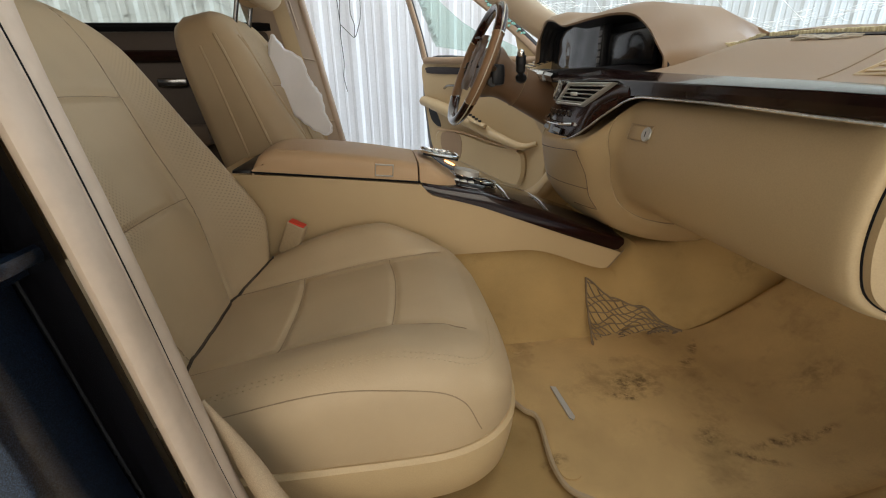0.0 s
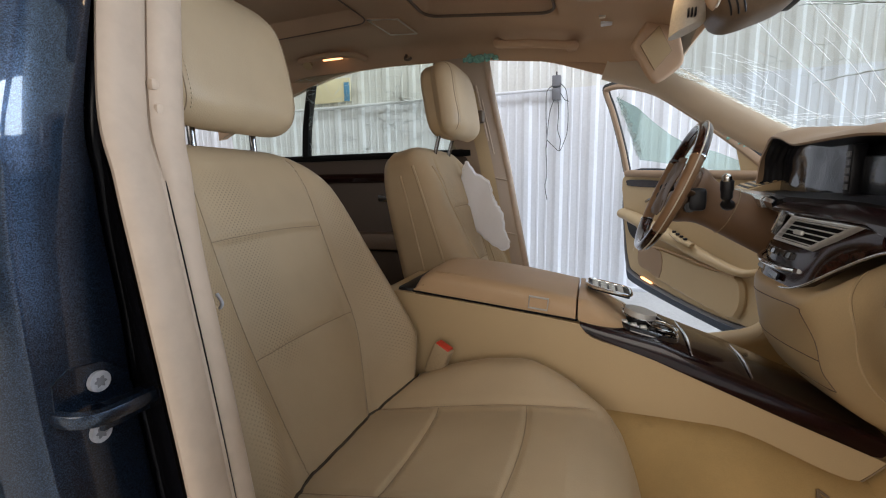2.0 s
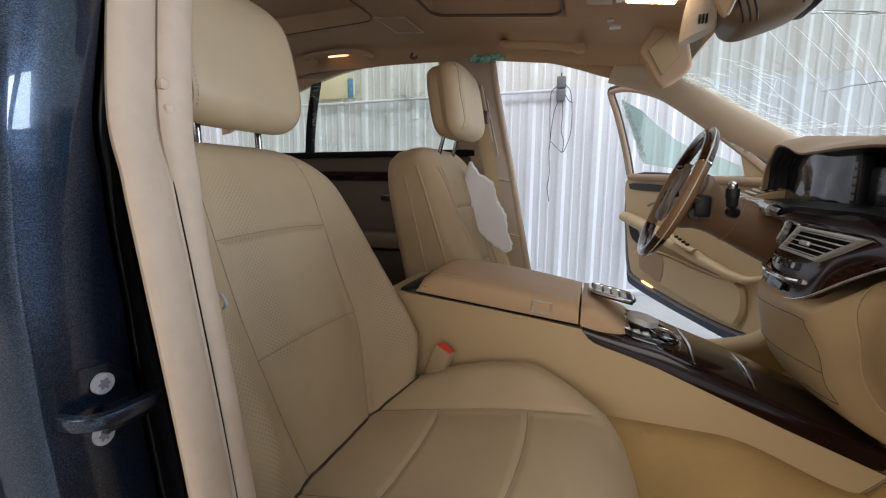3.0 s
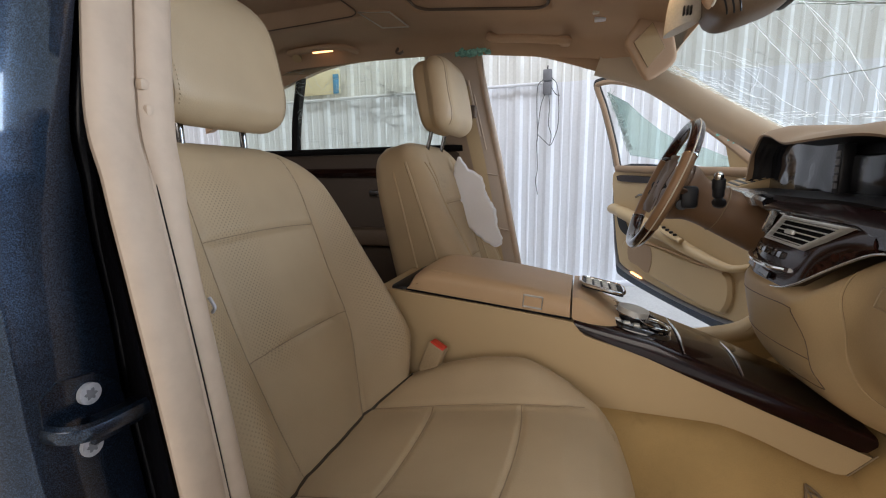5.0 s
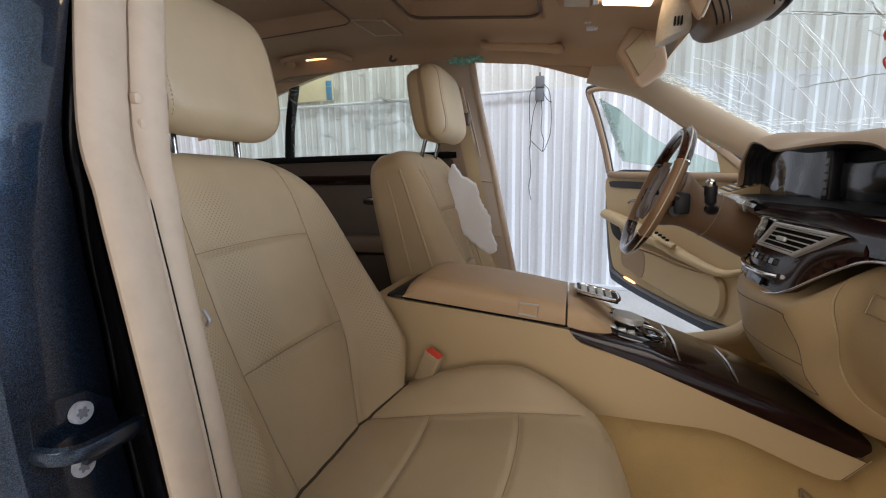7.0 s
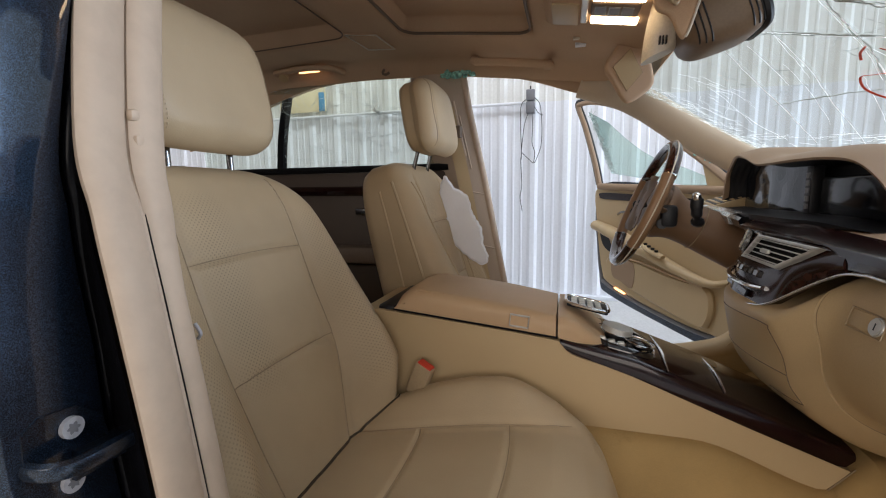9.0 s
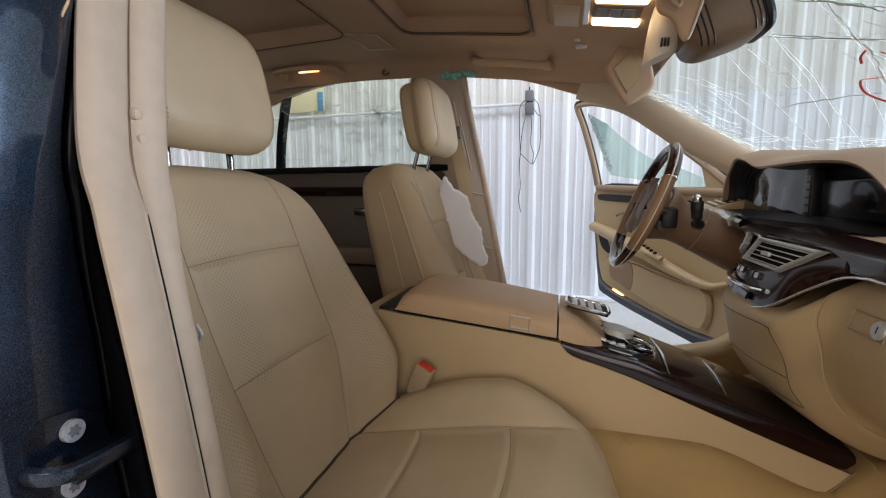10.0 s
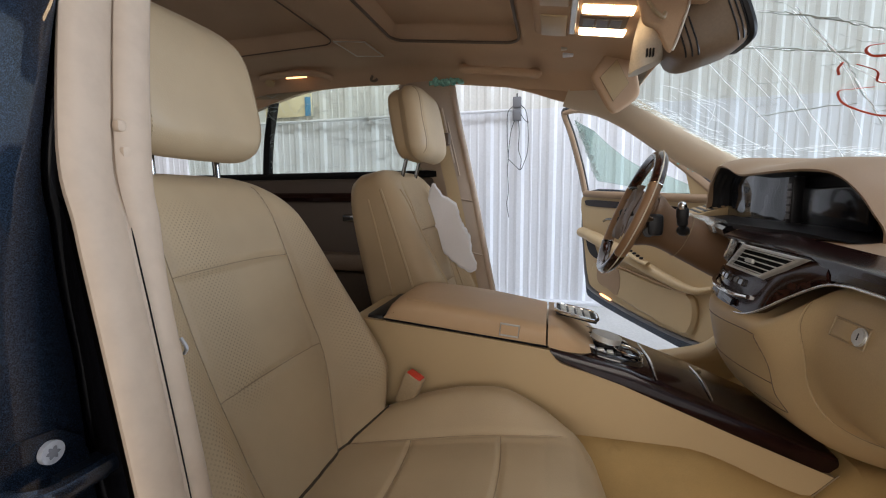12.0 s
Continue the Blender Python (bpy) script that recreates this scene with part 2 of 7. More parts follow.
M_RUBBER = mat("black_rubber", (0.006, 0.006, 0.007), 0.75, vary=0.2, bump=0.1, spec=0.15)
M_BLACK = mat("black_plastic", (0.010, 0.010, 0.012), 0.45, vary=0.2, bump=0.1, spec=0.35)
M_GLOSSBLACK = mat("gloss_black_panel", (0.006, 0.006, 0.008), 0.08, vary=0.1, bump=0, coat=1.0)
M_LIP = mat("smooth_black_rubber", (0.004, 0.004, 0.005), 0.22, vary=0.1, bump=0, spec=0.14)
M_EDGE = mat("bright_silver_trim", (0.62, 0.62, 0.61), 0.20, 0.75, vary=0.1, scale=20, bump=0)
M_RIM = leather("brown_wheel_leather", (0.25, 0.145, 0.075), rough=0.42)
# column skin mixed darker than the wheel leather, for the shade behind the wheel
M_COLUMN = leather("shaded_column_skin", (0.185, 0.108, 0.060), rough=0.5)
M_HUB = leather("dark_brown_hub_skin", (0.135, 0.080, 0.046), rough=0.5)
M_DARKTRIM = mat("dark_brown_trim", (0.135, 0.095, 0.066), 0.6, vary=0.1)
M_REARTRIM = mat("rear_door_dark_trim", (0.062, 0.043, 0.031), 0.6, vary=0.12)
M_WOOD = wood_material("dark_burl_wood")
M_CHROME = mat("chrome", (0.75, 0.75, 0.74), 0.12, 1.0, vary=0.05, bump=0)
M_SILVER = mat("satin_silver", (0.56, 0.55, 0.52), 0.36, 0.45, vary=0.06, bump=0.05)
M_STEEL = mat("zinc_steel", (0.5, 0.5, 0.52), 0.42, 0.35, vary=0.15, scale=30, bump=0.1)
M_FACE = wood_material("centre_burl_wood", 0.25, 0.15, (0.050, 0.017, 0.011))
M_BAND = wood_material("lacquered_burl_band", 0.34, 0.28, (0.022, 0.007, 0.006))
M_RIMWOOD = wood_material("red_brown_rim_wood", 0.5, 0.3, (0.075, 0.024, 0.014))
M_PAINT = paint_material("dark_blue_metallic_paint")
M_RED = mat("red_plastic", (0.6, 0.045, 0.02), 0.45, bump=0)
M_AIRBAG = mat("white_airbag_cloth", (0.84, 0.85, 0.90), 0.9, vary=0.05, fine=900, bump=0.4, depth=0.0006)
M_WALL = mat("white_wall_sheet", (0.77, 0.78, 0.80), 0.7, vary=0.04, scale=1.5, fine=60, bump=0.04, spec=0.2)
M_WALLTOP = mat("cream_wall_sheet", (0.75, 0.745, 0.70), 0.7, vary=0.05, scale=1.5, fine=60, bump=0.04, spec=0.2)
# dark grey only to hold back bounced light from the unseen walls
M_DARKWALL = mat("dark_bounce_cut_sheet", (0.16, 0.16, 0.165), 0.5, vary=0.1, scale=1.5, fine=60, bump=0.04)
M_CONCRETE = mat("pale_concrete", (0.52, 0.51, 0.485), 0.6, vary=0.12, scale=2, fine=80, bump=0.15, depth=0.002,
                 dark=(0.3, 0.29, 0.27), dark_scale=2.5, dark_amount=0.5)
M_GREY = mat("grey_plastic", (0.16, 0.16, 0.17), 0.5)
M_CABLE = mat("black_cable", (0.02, 0.02, 0.02), 0.5, bump=0)
M_SIDEGLASS = pane_material("tinted_side_glass", (0.80, 0.86, 0.78), 0.10)
M_GREENGLASS = pane_material("green_broken_glass", (0.86, 0.94, 0.90), 0.17)
M_SHIELD = pane_material("windshield_glass", (0.74, 0.78, 0.77), 0.13)
M_CRACK = mat("glass_crack", (0.92, 0.95, 0.95), 0.25, vary=0.05, bump=0, spec=1.0)
cn, ck = M_CRACK.node_tree.nodes, M_CRACK.node_tree.links
through_light = cn.new("ShaderNodeBsdfTranslucent")
through_light.inputs[0].default_value = (0.35, 0.36, 0.36, 1)
add_light = cn.new("ShaderNodeAddShader")
ck.new(cn["Principled BSDF"].outputs[0], add_light.inputs[0])
ck.new(through_light.outputs[0], add_light.inputs[1])
ck.new(add_light.outputs[0], cn["Material Output"].inputs[0])
M_CRACKDARK = mat("shaded_crack", (0.42, 0.46, 0.43), 0.4, bump=0)
M_TEAL = mat("teal_glass_crumbs", (0.25, 0.55, 0.48), 0.25, vary=0.3, scale=60, bump=0.4, depth=0.003)
M_REDMARK = mat("red_marker", (0.65, 0.08, 0.04), 0.6, bump=0)
M_LAMP = emitter("warm_lamp_lens", (1.0, 0.72, 0.40), 9)
M_LAMPDIM = emitter("amber_lamp_lens", (1.0, 0.50, 0.20), 3.2)
M_CLUSTER = mat("warped_display_cover", (0.008, 0.009, 0.013), 0.10, vary=0.1, bump=0, coat=0.34, spec=0.3)
M_SCREEN = mat("dark_display_glass", (0.006, 0.007, 0.010), 0.16, vary=0.1, bump=0, coat=0.12, spec=0.2)
M_NET = mat("taupe_net_cord", (0.19, 0.135, 0.080), 0.8, fine=900, bump=0.3)
M_BUCKLE = mat("beige_buckle_plastic", (0.40, 0.30, 0.18), 0.5)
M_CREAM = mat("cream_plastic", (0.62, 0.56, 0.46), 0.5)
M_STONE = mat("brown_mirror_plastic", (0.17, 0.115, 0.07), 0.45)
M_POSTER = mat("yellow_poster", (0.76, 0.66, 0.42), 0.6, bump=0)
M_BLUE = mat("blue_print", (0.10, 0.30, 0.48), 0.6, bump=0)
M_WHITEBTN = mat("pale_blue_button", (0.78, 0.78, 0.82), 0.4, bump=0)


# ---- building blocks ----
def V(*a):
    return Vector(a)


def smooth(a, b, x):
    t = max(0.0, min(1.0, (x - a) / (b - a)))
    return t * t * (3 - 2 * t)


def lerp_table(table, x):
    """Smooth value from rows of (x, value)."""
    if x <= table[0][0]:
        return table[0][1]
    for (x0, v0), (x1, v1) in zip(table, table[1:]):
        if x <= x1:
            return v0 + (v1 - v0) * (x - x0) / (x1 - x0)
    return table[-1][1]


def spline(pts, n=8, closed=False):
    """A smooth line through the points."""
    p = [Vector(q) for q in pts]
    out = []
    count = len(p) if closed else len(p) - 1
    for i in range(count):
        a = p[i - 1] if (closed or i > 0) else p[i] * 2 - p[i + 1]
        b, c = p[i], p[(i + 1) % len(p)]
        d = p[(i + 2) % len(p)] if (closed or i + 2 < len(p)) else c * 2 - b
        for s in range(n):
            t = s / n
            out.append(0.5 * ((2 * b) + (c - a) * t + (2 * a - 5 * b + 4 * c - d) * t * t + (3 * b - a - 3 * c + d) * t ** 3))
    if not closed:
        out.append(p[-1])
    return out


def loft(bm, rings, ring_closed=True, caps=True, closed=False):
    rows = [[bm.verts.new(p) for p in ring] for ring in rings]
    n = len(rows[0])
    pairs = list(zip(rows, rows[1:])) + ([(rows[-1], rows[0])] if closed else [])
    for a, b in pairs:
        for i in range(n if ring_closed else n - 1):
            j = (i + 1) % n
            bm.faces.new((a[i], a[j], b[j], b[i]))
    if caps and ring_closed and not closed:
        bm.faces.new(rows[0][::-1])
        bm.faces.new(rows[-1])
    return rows


def tube(bm, pts, r, seg=8, closed=False, flat=1.0, up=None):
    """A round or flattened bar along a line; r is a radius or one for each point."""
    pts = [Vector(p) for p in pts]
    n = len(pts)
    rings, side = [], None
    for i, p in enumerate(pts):
        d = (pts[(i + 1) % n] - pts[i - 1]) if closed else (pts[min(i + 1, n - 1)] - pts[max(i - 1, 0)])
        d.normalize()
        if up is not None:
            side = d.cross(Vector(up)).normalized()
        else:
            ref = side if side is not None else (V(0, 0, 1) if abs(d.z) < 0.9 else V(1, 0, 0)).cross(d)
            side = (ref - d * ref.dot(d)).normalized()
        other = side.cross(d)
        rr = r[i] if isinstance(r, (list, tuple)) else r
        rings.append([p + side * (rr * math.cos(a)) + other * (rr * flat * math.sin(a)) for a in [2 * math.pi * s / seg for s in range(seg)]])
    loft(bm, rings, True, not closed, closed)
    return bm


def prism(bm, poly, o, ax, ay, depth, bevel=0.0, seg=2):
    """A plate of outline poly in the plane o + a*ax + b*ay, depth thick along ax x ay."""
    o, ax, ay = Vector(o), Vector(ax).normalized(), Vector(ay).normalized()
    az = ax.cross(ay)
    lo = [o + ax * a + ay * b for a, b in poly]
    tmp = bmesh.new()
    loft(tmp, [lo, [p + az * depth for p in lo]])
    if bevel:
        edges = [e for e in tmp.edges if len(e.link_faces) == 2 and e.calc_face_angle(0) > 0.6]
        bmesh.ops.bevel(tmp, geom=edges, offset=bevel, segments=seg, affect='EDGES', profile=0.5)
    merge(bm, tmp)
    return bm


def merge(bm, tmp):
    me = bpy.data.meshes.new("tmp")
    tmp.to_mesh(me)
    tmp.free()
    bm.from_mesh(me)
    bpy.data.meshes.remove(me)


def rbox(bm, lo, hi, r=0.004, seg=2, m=None):
    tmp = bmesh.new()
    bmesh.ops.create_cube(tmp, size=1)
    lo, hi = Vector(lo), Vector(hi)
    for v in tmp.verts:
        v.co = Vector([lo[i] + (hi[i] - lo[i]) * (v.co[i] + 0.5) for i in range(3)])
    if r:
        bmesh.ops.bevel(tmp, geom=list(tmp.edges), offset=r, segments=seg, affect='EDGES', profile=0.5)
    if m is not None:
        tmp.transform(m)
    merge(bm, tmp)
    return bm


def disc(bm, o, axis, r, depth, seg=28, bevel=0.0):
    """A round plate at o, its face along axis."""
    q = Vector(axis).normalized().to_track_quat('Z', 'Y').to_matrix()
    prism(bm, [(r * math.cos(2 * math.pi * s / seg), r * math.sin(2 * math.pi * s / seg)) for s in range(seg)], o, q.col[0], q.col[1], depth, bevel)
    return bm


def sheet(bm, f, nu, nv, thick=0.0, flip=False):
    """A surface f(u, v), u and v from 0 to 1, with a thickness against its normal."""
    rows = [[bm.verts.new(f(i / nu, j / nv)) for j in range(nv + 1)] for i in range(nu + 1)]
    for i in range(nu):
        for j in range(nv):
            q = (rows[i][j], rows[i + 1][j], rows[i + 1][j + 1], rows[i][j + 1])
            bm.faces.new(q[::-1] if flip else q)
    if thick:
        bm.normal_update()
        bmesh.ops.solidify(bm, geom=list(bm.faces), thickness=thick)
    return bm


def pillow(outline, top, back, r, rings=16, edge=7, frame_m=None):
    """An upholstered body: outline in (a, b), front height top(a, b), flat back at height back, edge radius r.
    frame_m turns (a, b, height) into the world."""
    bm = bmesh.new()
    uvl = bm.loops.layers.uv.new("UVMap")
    n = len(outline)
    c = V(sum(p[0] for p in outline) / n, sum(p[1] for p in outline) / n)
    rows = []
    flatco = {}

    def ring(inset, drop, base=None):
        row = []
        for a, b in outline:
            d = V(a, b) - c
            k = max(0.0, 1 - inset / max(d.length, 1e-6))
            q = c + d * k
            w = base if base is not None else top(q.x, q.y) - drop
            v = bm.verts.new((q.x, q.y, w))
            flatco[v] = (q.x, q.y)
            row.append(v)
        rows.append(row)
    ring(r * 1.2, 0, back)
    ring(r * 0.25, 0, back + r * 0.12)
    ring(0, 0, back + r * 0.6)
    for i in range(edge + 1):
        a = math.pi / 2 * i / edge
        ring(r * (1 - math.cos(a)), r * (1 - math.sin(a)))
    size = min((V(*p) - c).length for p in outline)
    for i in range(1, rings):
        t = i / rings
        row = []
        for a, b in outline:
            d = V(a, b) - c
            k = (1 - r / d.length) * (1 - t)
            q = c + d * k
            v = bm.verts.new((q.x, q.y, top(q.x, q.y)))
            flatco[v] = (q.x, q.y)
            row.append(v)
        rows.append(row)
    for a, b in zip(rows, rows[1:]):
        for i in range(n):
            j = (i + 1) % n
            bm.faces.new((a[i], a[j], b[j], b[i]))
    mid = bm.verts.new((c.x, c.y, top(c.x, c.y)))
    flatco[mid] = (c.x, c.y)
    for i in range(n):
        bm.faces.new((rows[-1][i], rows[-1][(i + 1) % n], mid))
    bm.faces.new(rows[0][::-1])
    for f in bm.faces:
        for l in f.loops:
            l[uvl].uv = flatco[l.vert]
    bmesh.ops.recalc_face_normals(bm, faces=list(bm.faces))
    if frame_m is not None:
        bm.transform(frame_m)
    return bm


def super_outline(half_a0, half_a1, half_b, power=4, n=72, taper=0.0, ca=0.0):
    """A rounded outline: from -half_a0 to half_a1 along a, half_b to each side along b; taper narrows it towards +a."""
    out = []
    for i in range(n):
        t = 2 * math.pi * i / n
        ct, st = math.cos(t), math.sin(t)
        x = math.copysign(abs(ct) ** (2 / power), ct)
        y = math.copysign(abs(st) ** (2 / power), st)
        a = x * (half_a1 if x > 0 else half_a0)
        k = (a + half_a0) / (half_a0 + half_a1)
        out.append((ca + a, y * half_b * (1 - taper * k)))
    return out


def part(name, bm, material, parent, label="", sharp=38, pick=None):
    """One mesh object under a thing or a part. pick(face) chooses among several materials."""
    me = bpy.data.meshes.new(name)
    mats = material if isinstance(material, (list, tuple)) else [material]
    if pick:
        bm.normal_update()
        for f in bm.faces:
            f.material_index = pick(f)
    bm.to_mesh(me)
    bm.free()
    for m in mats:
        me.materials.append(m)
    me.polygons.foreach_set("use_smooth", [True] * len(me.polygons))
    me.set_sharp_from_angle(angle=radians(sharp))
    ob = new(name, me)
    if parent is not None:
        ob.parent = parent
        if parent.type == 'EMPTY':
            ob.matrix_parent_inverse = Matrix.Translation(-parent.location)
    if label:
        ob["label"] = label
    return ob


def thing(name, loc, label, category, group="", kind=""):
    e = new(name)
    e.empty_display_size = 0.05
    e.location = loc
    return tagged(e, label, category, group, kind)


def solo(name, bm, material, label, category, group="", kind="", sharp=38):
    return tagged(part(name, bm, material, None, "", sharp), label, category, group, kind)


def tree_of(bm):
    from mathutils.bvhtree import BVHTree
    return BVHTree.FromBMesh(bm)


def on_surface(tree, pts, way, lift=0.0006):
    """The points thrown along way onto a surface, a little proud of it."""
    way = Vector(way).normalized()
    out = []
    for p in pts:
        hit = tree.ray_cast(Vector(p) - way * 0.6, way)
        if hit[0] is not None:
            out.append(hit[0] - way * lift)
    return out


# ---- hall ----
GROUND_Z = 0.13
bm = bmesh.new()
rbox(bm, (-9, -6.5, GROUND_Z - 0.2), (9, 2.75, GROUND_Z), 0)
solo("ground", bm, M_CONCRETE, "pale worn concrete hall floor", "floor", kind="structure")


def ribbed_wall(name, z0, z1, x0, x1, y, material, label):
    """Upright trapezoid sheet: a main rib every 0.252 m and two low ribs between."""
    bm = bmesh.new()
    prof = []
    pitch = 0.252
    first = math.floor((x0 + 0.009) / pitch)
    x = -0.009 + first * pitch
    while x < x1:
        prof += [(x - 0.042, 0), (x - 0.018, 0.013), (x + 0.018, 0.013), (x + 0.042, 0)]
        for dx in (0.092, 0.160):
            prof += [(x + dx - 0.012, 0), (x + dx - 0.006, 0.0036), (x + dx + 0.006, 0.0036), (x + dx + 0.012, 0)]
        x += pitch
    face = [V(a, y - b, 0) for a, b in prof]
    backs = [V(prof[-1][0], y + 0.1, 0), V(prof[0][0], y + 0.1, 0)]
    ring = face + backs
    loft(bm, [[p + V(0, 0, z0) for p in ring], [p + V(0, 0, z1) for p in ring]])
    return solo(name, bm, material, label, "wall", kind="structure", sharp=20)


ribbed_wall("wall_north", GROUND_Z, 1.70, -9, 9, 2.62, M_WALL, "white ribbed metal wall sheet of the hall")
ribbed_wall("wall_north_upper", 1.70, 5.0, -9, 9, 2.63, M_WALLTOP, "cream ribbed metal wall sheet above the girt")
bm = bmesh.new()
rbox(bm, (-9, 2.56, GROUND_Z), (9, 2.63, GROUND_Z + 0.03), 0.004)
solo("baseboard", bm, M_WALL, "white metal flashing along the foot of the wall", "trim", kind="structure")
# unseen sides added round the hall; south and west dark to cut bounced light
for name, lo, hi in (("wall_east", (9, -6.5, 0), (9.2, 2.8, 5)), ("wall_west", (-9.2, -6.5, 0), (-9, 2.8, 5)),
                     ("wall_south", (-9, -6.7, 0), (9, -6.5, 5)), ("ceiling", (-9.2, -6.7, 5), (9.2, 2.9, 5.2))):
    bm = bmesh.new()
    rbox(bm, lo, hi, 0)
    solo(name, bm, M_DARKWALL if name in ("wall_south", "wall_west") else M_WALL, "unseen plain sheet added to close the hall", "wall" if name != "ceiling" else "ceiling", kind="structure")

# conduit, box and hanging cables on the ribbed wall
bm = bmesh.new()
tube(bm, [V(-3.6, 2.57, 1.69), V(-0.32, 2.57, 1.69)], 0.012, 10)
solo("conduit", bm, M_WALL, "white conduit pipe along the wall at head height", "pipe")
box = thing("junction_box", (-0.28, 2.58, 1.7), "grey electrical junction box with dangling black wires on the wall", "junction box")
bm = bmesh.new()
rbox(bm, (-0.312, 2.53, 1.702), (-0.247, 2.59, 1.785), 0.006)
part("box_upper", bm, M_GREY, box)
bm = bmesh.new()
rbox(bm, (-0.312, 2.53, 1.605), (-0.247, 2.59, 1.692), 0.006)
part("box_lower", bm, M_GREY, box)
bm = bmesh.new()
rbox(bm, (-0.285, 2.55, 1.785), (-0.275, 2.56, 1.815), 0.002)
part("nipple", bm, M_CABLE, box)
wire_rows = (
    ((-0.312, 1.71), (-0.350, 1.66), (-0.352, 1.5), (-0.342, 1.3), (-0.348, 1.24), (-0.338, 1.05), (-0.350, 0.95), (-0.332, 0.84)),
    ((-0.247, 1.72), (-0.205, 1.66), (-0.188, 1.5), (-0.192, 1.36), (-0.215, 1.28), (-0.245, 1.22), (-0.285, 1.25), (-0.345, 1.31)),
    ((-0.265, 1.605), (-0.258, 1.5), (-0.262, 1.38), (-0.240, 1.30), (-0.248, 1.22)),
    ((-0.295, 1.605), (-0.322, 1.52), (-0.338, 1.38), (-0.345, 1.25)),
    ((-0.247, 1.65), (-0.215, 1.60), (-0.185, 1.585)),
)
for row in wire_rows:
    bm = bmesh.new()
    tube(bm, spline([V(x, 2.53, z) for x, z in row], 8), 0.0030, 6)
    part("wire", bm, M_CABLE, box)
poster = thing("wall_poster", (-2.3, 2.55, 1.8), "faded yellow notice with blue print on the wall", "poster")
bm = bmesh.new()
rbox(bm, (-2.56, 2.56, 1.735), (-2.09, 2.575, 1.94), 0.002)
part("sheet", bm, M_POSTER, poster)
bm = bmesh.new()
rbox(bm, (-2.15, 2.552, 1.735), (-2.095, 2.559, 1.90), 0.001)
part("print", bm, M_BLUE, poster)

# ---- car shell ----
def roof_z(x, y):
    z = lerp_table(((-1.7, 1.47), (-1.2, 1.51), (-0.7, 1.515), (-0.4, 1.50), (0.0, 1.452), (0.35, 1.39)), x)
    return z - 0.004 - 0.010 * (abs(y) / 0.5) ** 2 - 0.06 * smooth(0.595, 0.655, abs(y))


SUN = (-0.50, -0.10, 0.365)   # sun roof recess: rear x, front x, half width
REARSUN = (-1.40, -0.70, 0.365)


def headliner_z(x, y):
    z = roof_z(x, y)
    for x0, x1, w in (SUN, REARSUN):
        k = smooth(x0 - 0.012, x0 + 0.012, x) * (1 - smooth(x1 - 0.012, x1 + 0.012, x)) * (1 - smooth(w - 0.012, w + 0.012, abs(y)))
        z += 0.050 * k
    return z


bm = bmesh.new()
xs = sorted(set([-1.7 + 1.93 * i / 60 for i in range(61)] + [s + d for s in (SUN[0], SUN[1], REARSUN[0], REARSUN[1]) for d in (-0.014, -0.007, 0, 0.007, 0.014)]))
ys = sorted(set([-0.64 + 1.28 * i / 48 for i in range(49)] + [s * (0.365 + d) for s in (-1, 1) for d in (-0.014, -0.007, 0, 0.007, 0.014)]))
rows = [[bm.verts.new((x, y * (1 - 0.16 * smooth(0.0, 0.23, x)), headliner_z(x, y))) for y in ys] for x in xs]
for i in range(len(xs) - 1):
    for j in range(len(ys) - 1):
        bm.faces.new((rows[i][j], rows[i][j + 1], rows[i + 1][j + 1], rows[i + 1][j]))
bm.normal_update()
bmesh.ops.solidify(bm, geom=list(bm.faces), thickness=0.03)
headliner = solo("headliner", bm, M_HEADLINER, "tan fabric headliner with two recessed sunroof panels", "headliner", kind="structure")

RAIL = ((-1.7, 1.20), (-1.45, 1.31), (-1.16, 1.405), (-0.94, 1.447), (-0.60, 1.446), (-0.35, 1.43), (-0.16, 1.405), (0.04, 1.34), (0.16, 1.305))
for side in (1, -1):
    shell = thing("roof_rail", (-0.5, side * 0.66, 1.4), "tan roof rail trim over the side windows", "car trim", kind="structure")
    bm = bmesh.new()
    top = [V(x, side * 0.625, roof_z(max(-1.6, min(0.3, x)), 0.62) + 0.004) for x, z in RAIL]
    low = [V(x, side * 0.665, z + (0.0 if side > 0 else 0.03)) for x, z in RAIL]
    a, b = spline(top, 6), spline(low, 6)
    rings = []
    for p, q in zip(a, b):
        q = q.copy()
        mid = (p + q) / 2 + V(0, side * 0.018, 0.005)
        rings.append([p, (p + mid) / 2 + V(0, -side * 0.002, 0), mid, (mid + q) / 2 + V(0, side * 0.0, -0.004), q, q + V(0, side * 0.05, 0.012), p + V(0, side * 0.08, 0.02)])
    loft(bm, rings)
    part("rail_trim", bm, M_HEADLINER, shell)

# outer roof skin keeps the cabin shaded
bm = bmesh.new()
sheet(bm, lambda u, v: V(-1.75 + 2.03 * u, -0.70 + 1.4 * v, roof_z(-1.75 + 2.03 * u, 0) + 0.105 - 0.07 * smooth(0.3, 0.72, abs(-0.70 + 1.4 * v))), 24, 18, 0.01)
solo("car_roof", bm, M_PAINT, "dark blue metallic car roof skin", "car roof", kind="structure")

# A pillars and windscreen frame
for side in (1, -1):
    bm = bmesh.new()
    line = spline([V(0.05, side * 0.655, 1.375), V(0.22, side * 0.655, 1.31), V(0.45, side * 0.68, 1.165), V(0.70, side * 0.71, 1.03), V(0.95, side * 0.74, 0.93)], 8)
    tube(bm, line, 0.052, 12, flat=0.62, up=(0, 1, 0.25 * side))
    solo("a_pillar", bm, M_PILLAR, "beige A pillar trim beside the cracked windscreen", "pillar trim", kind="structure")
bm = bmesh.new()
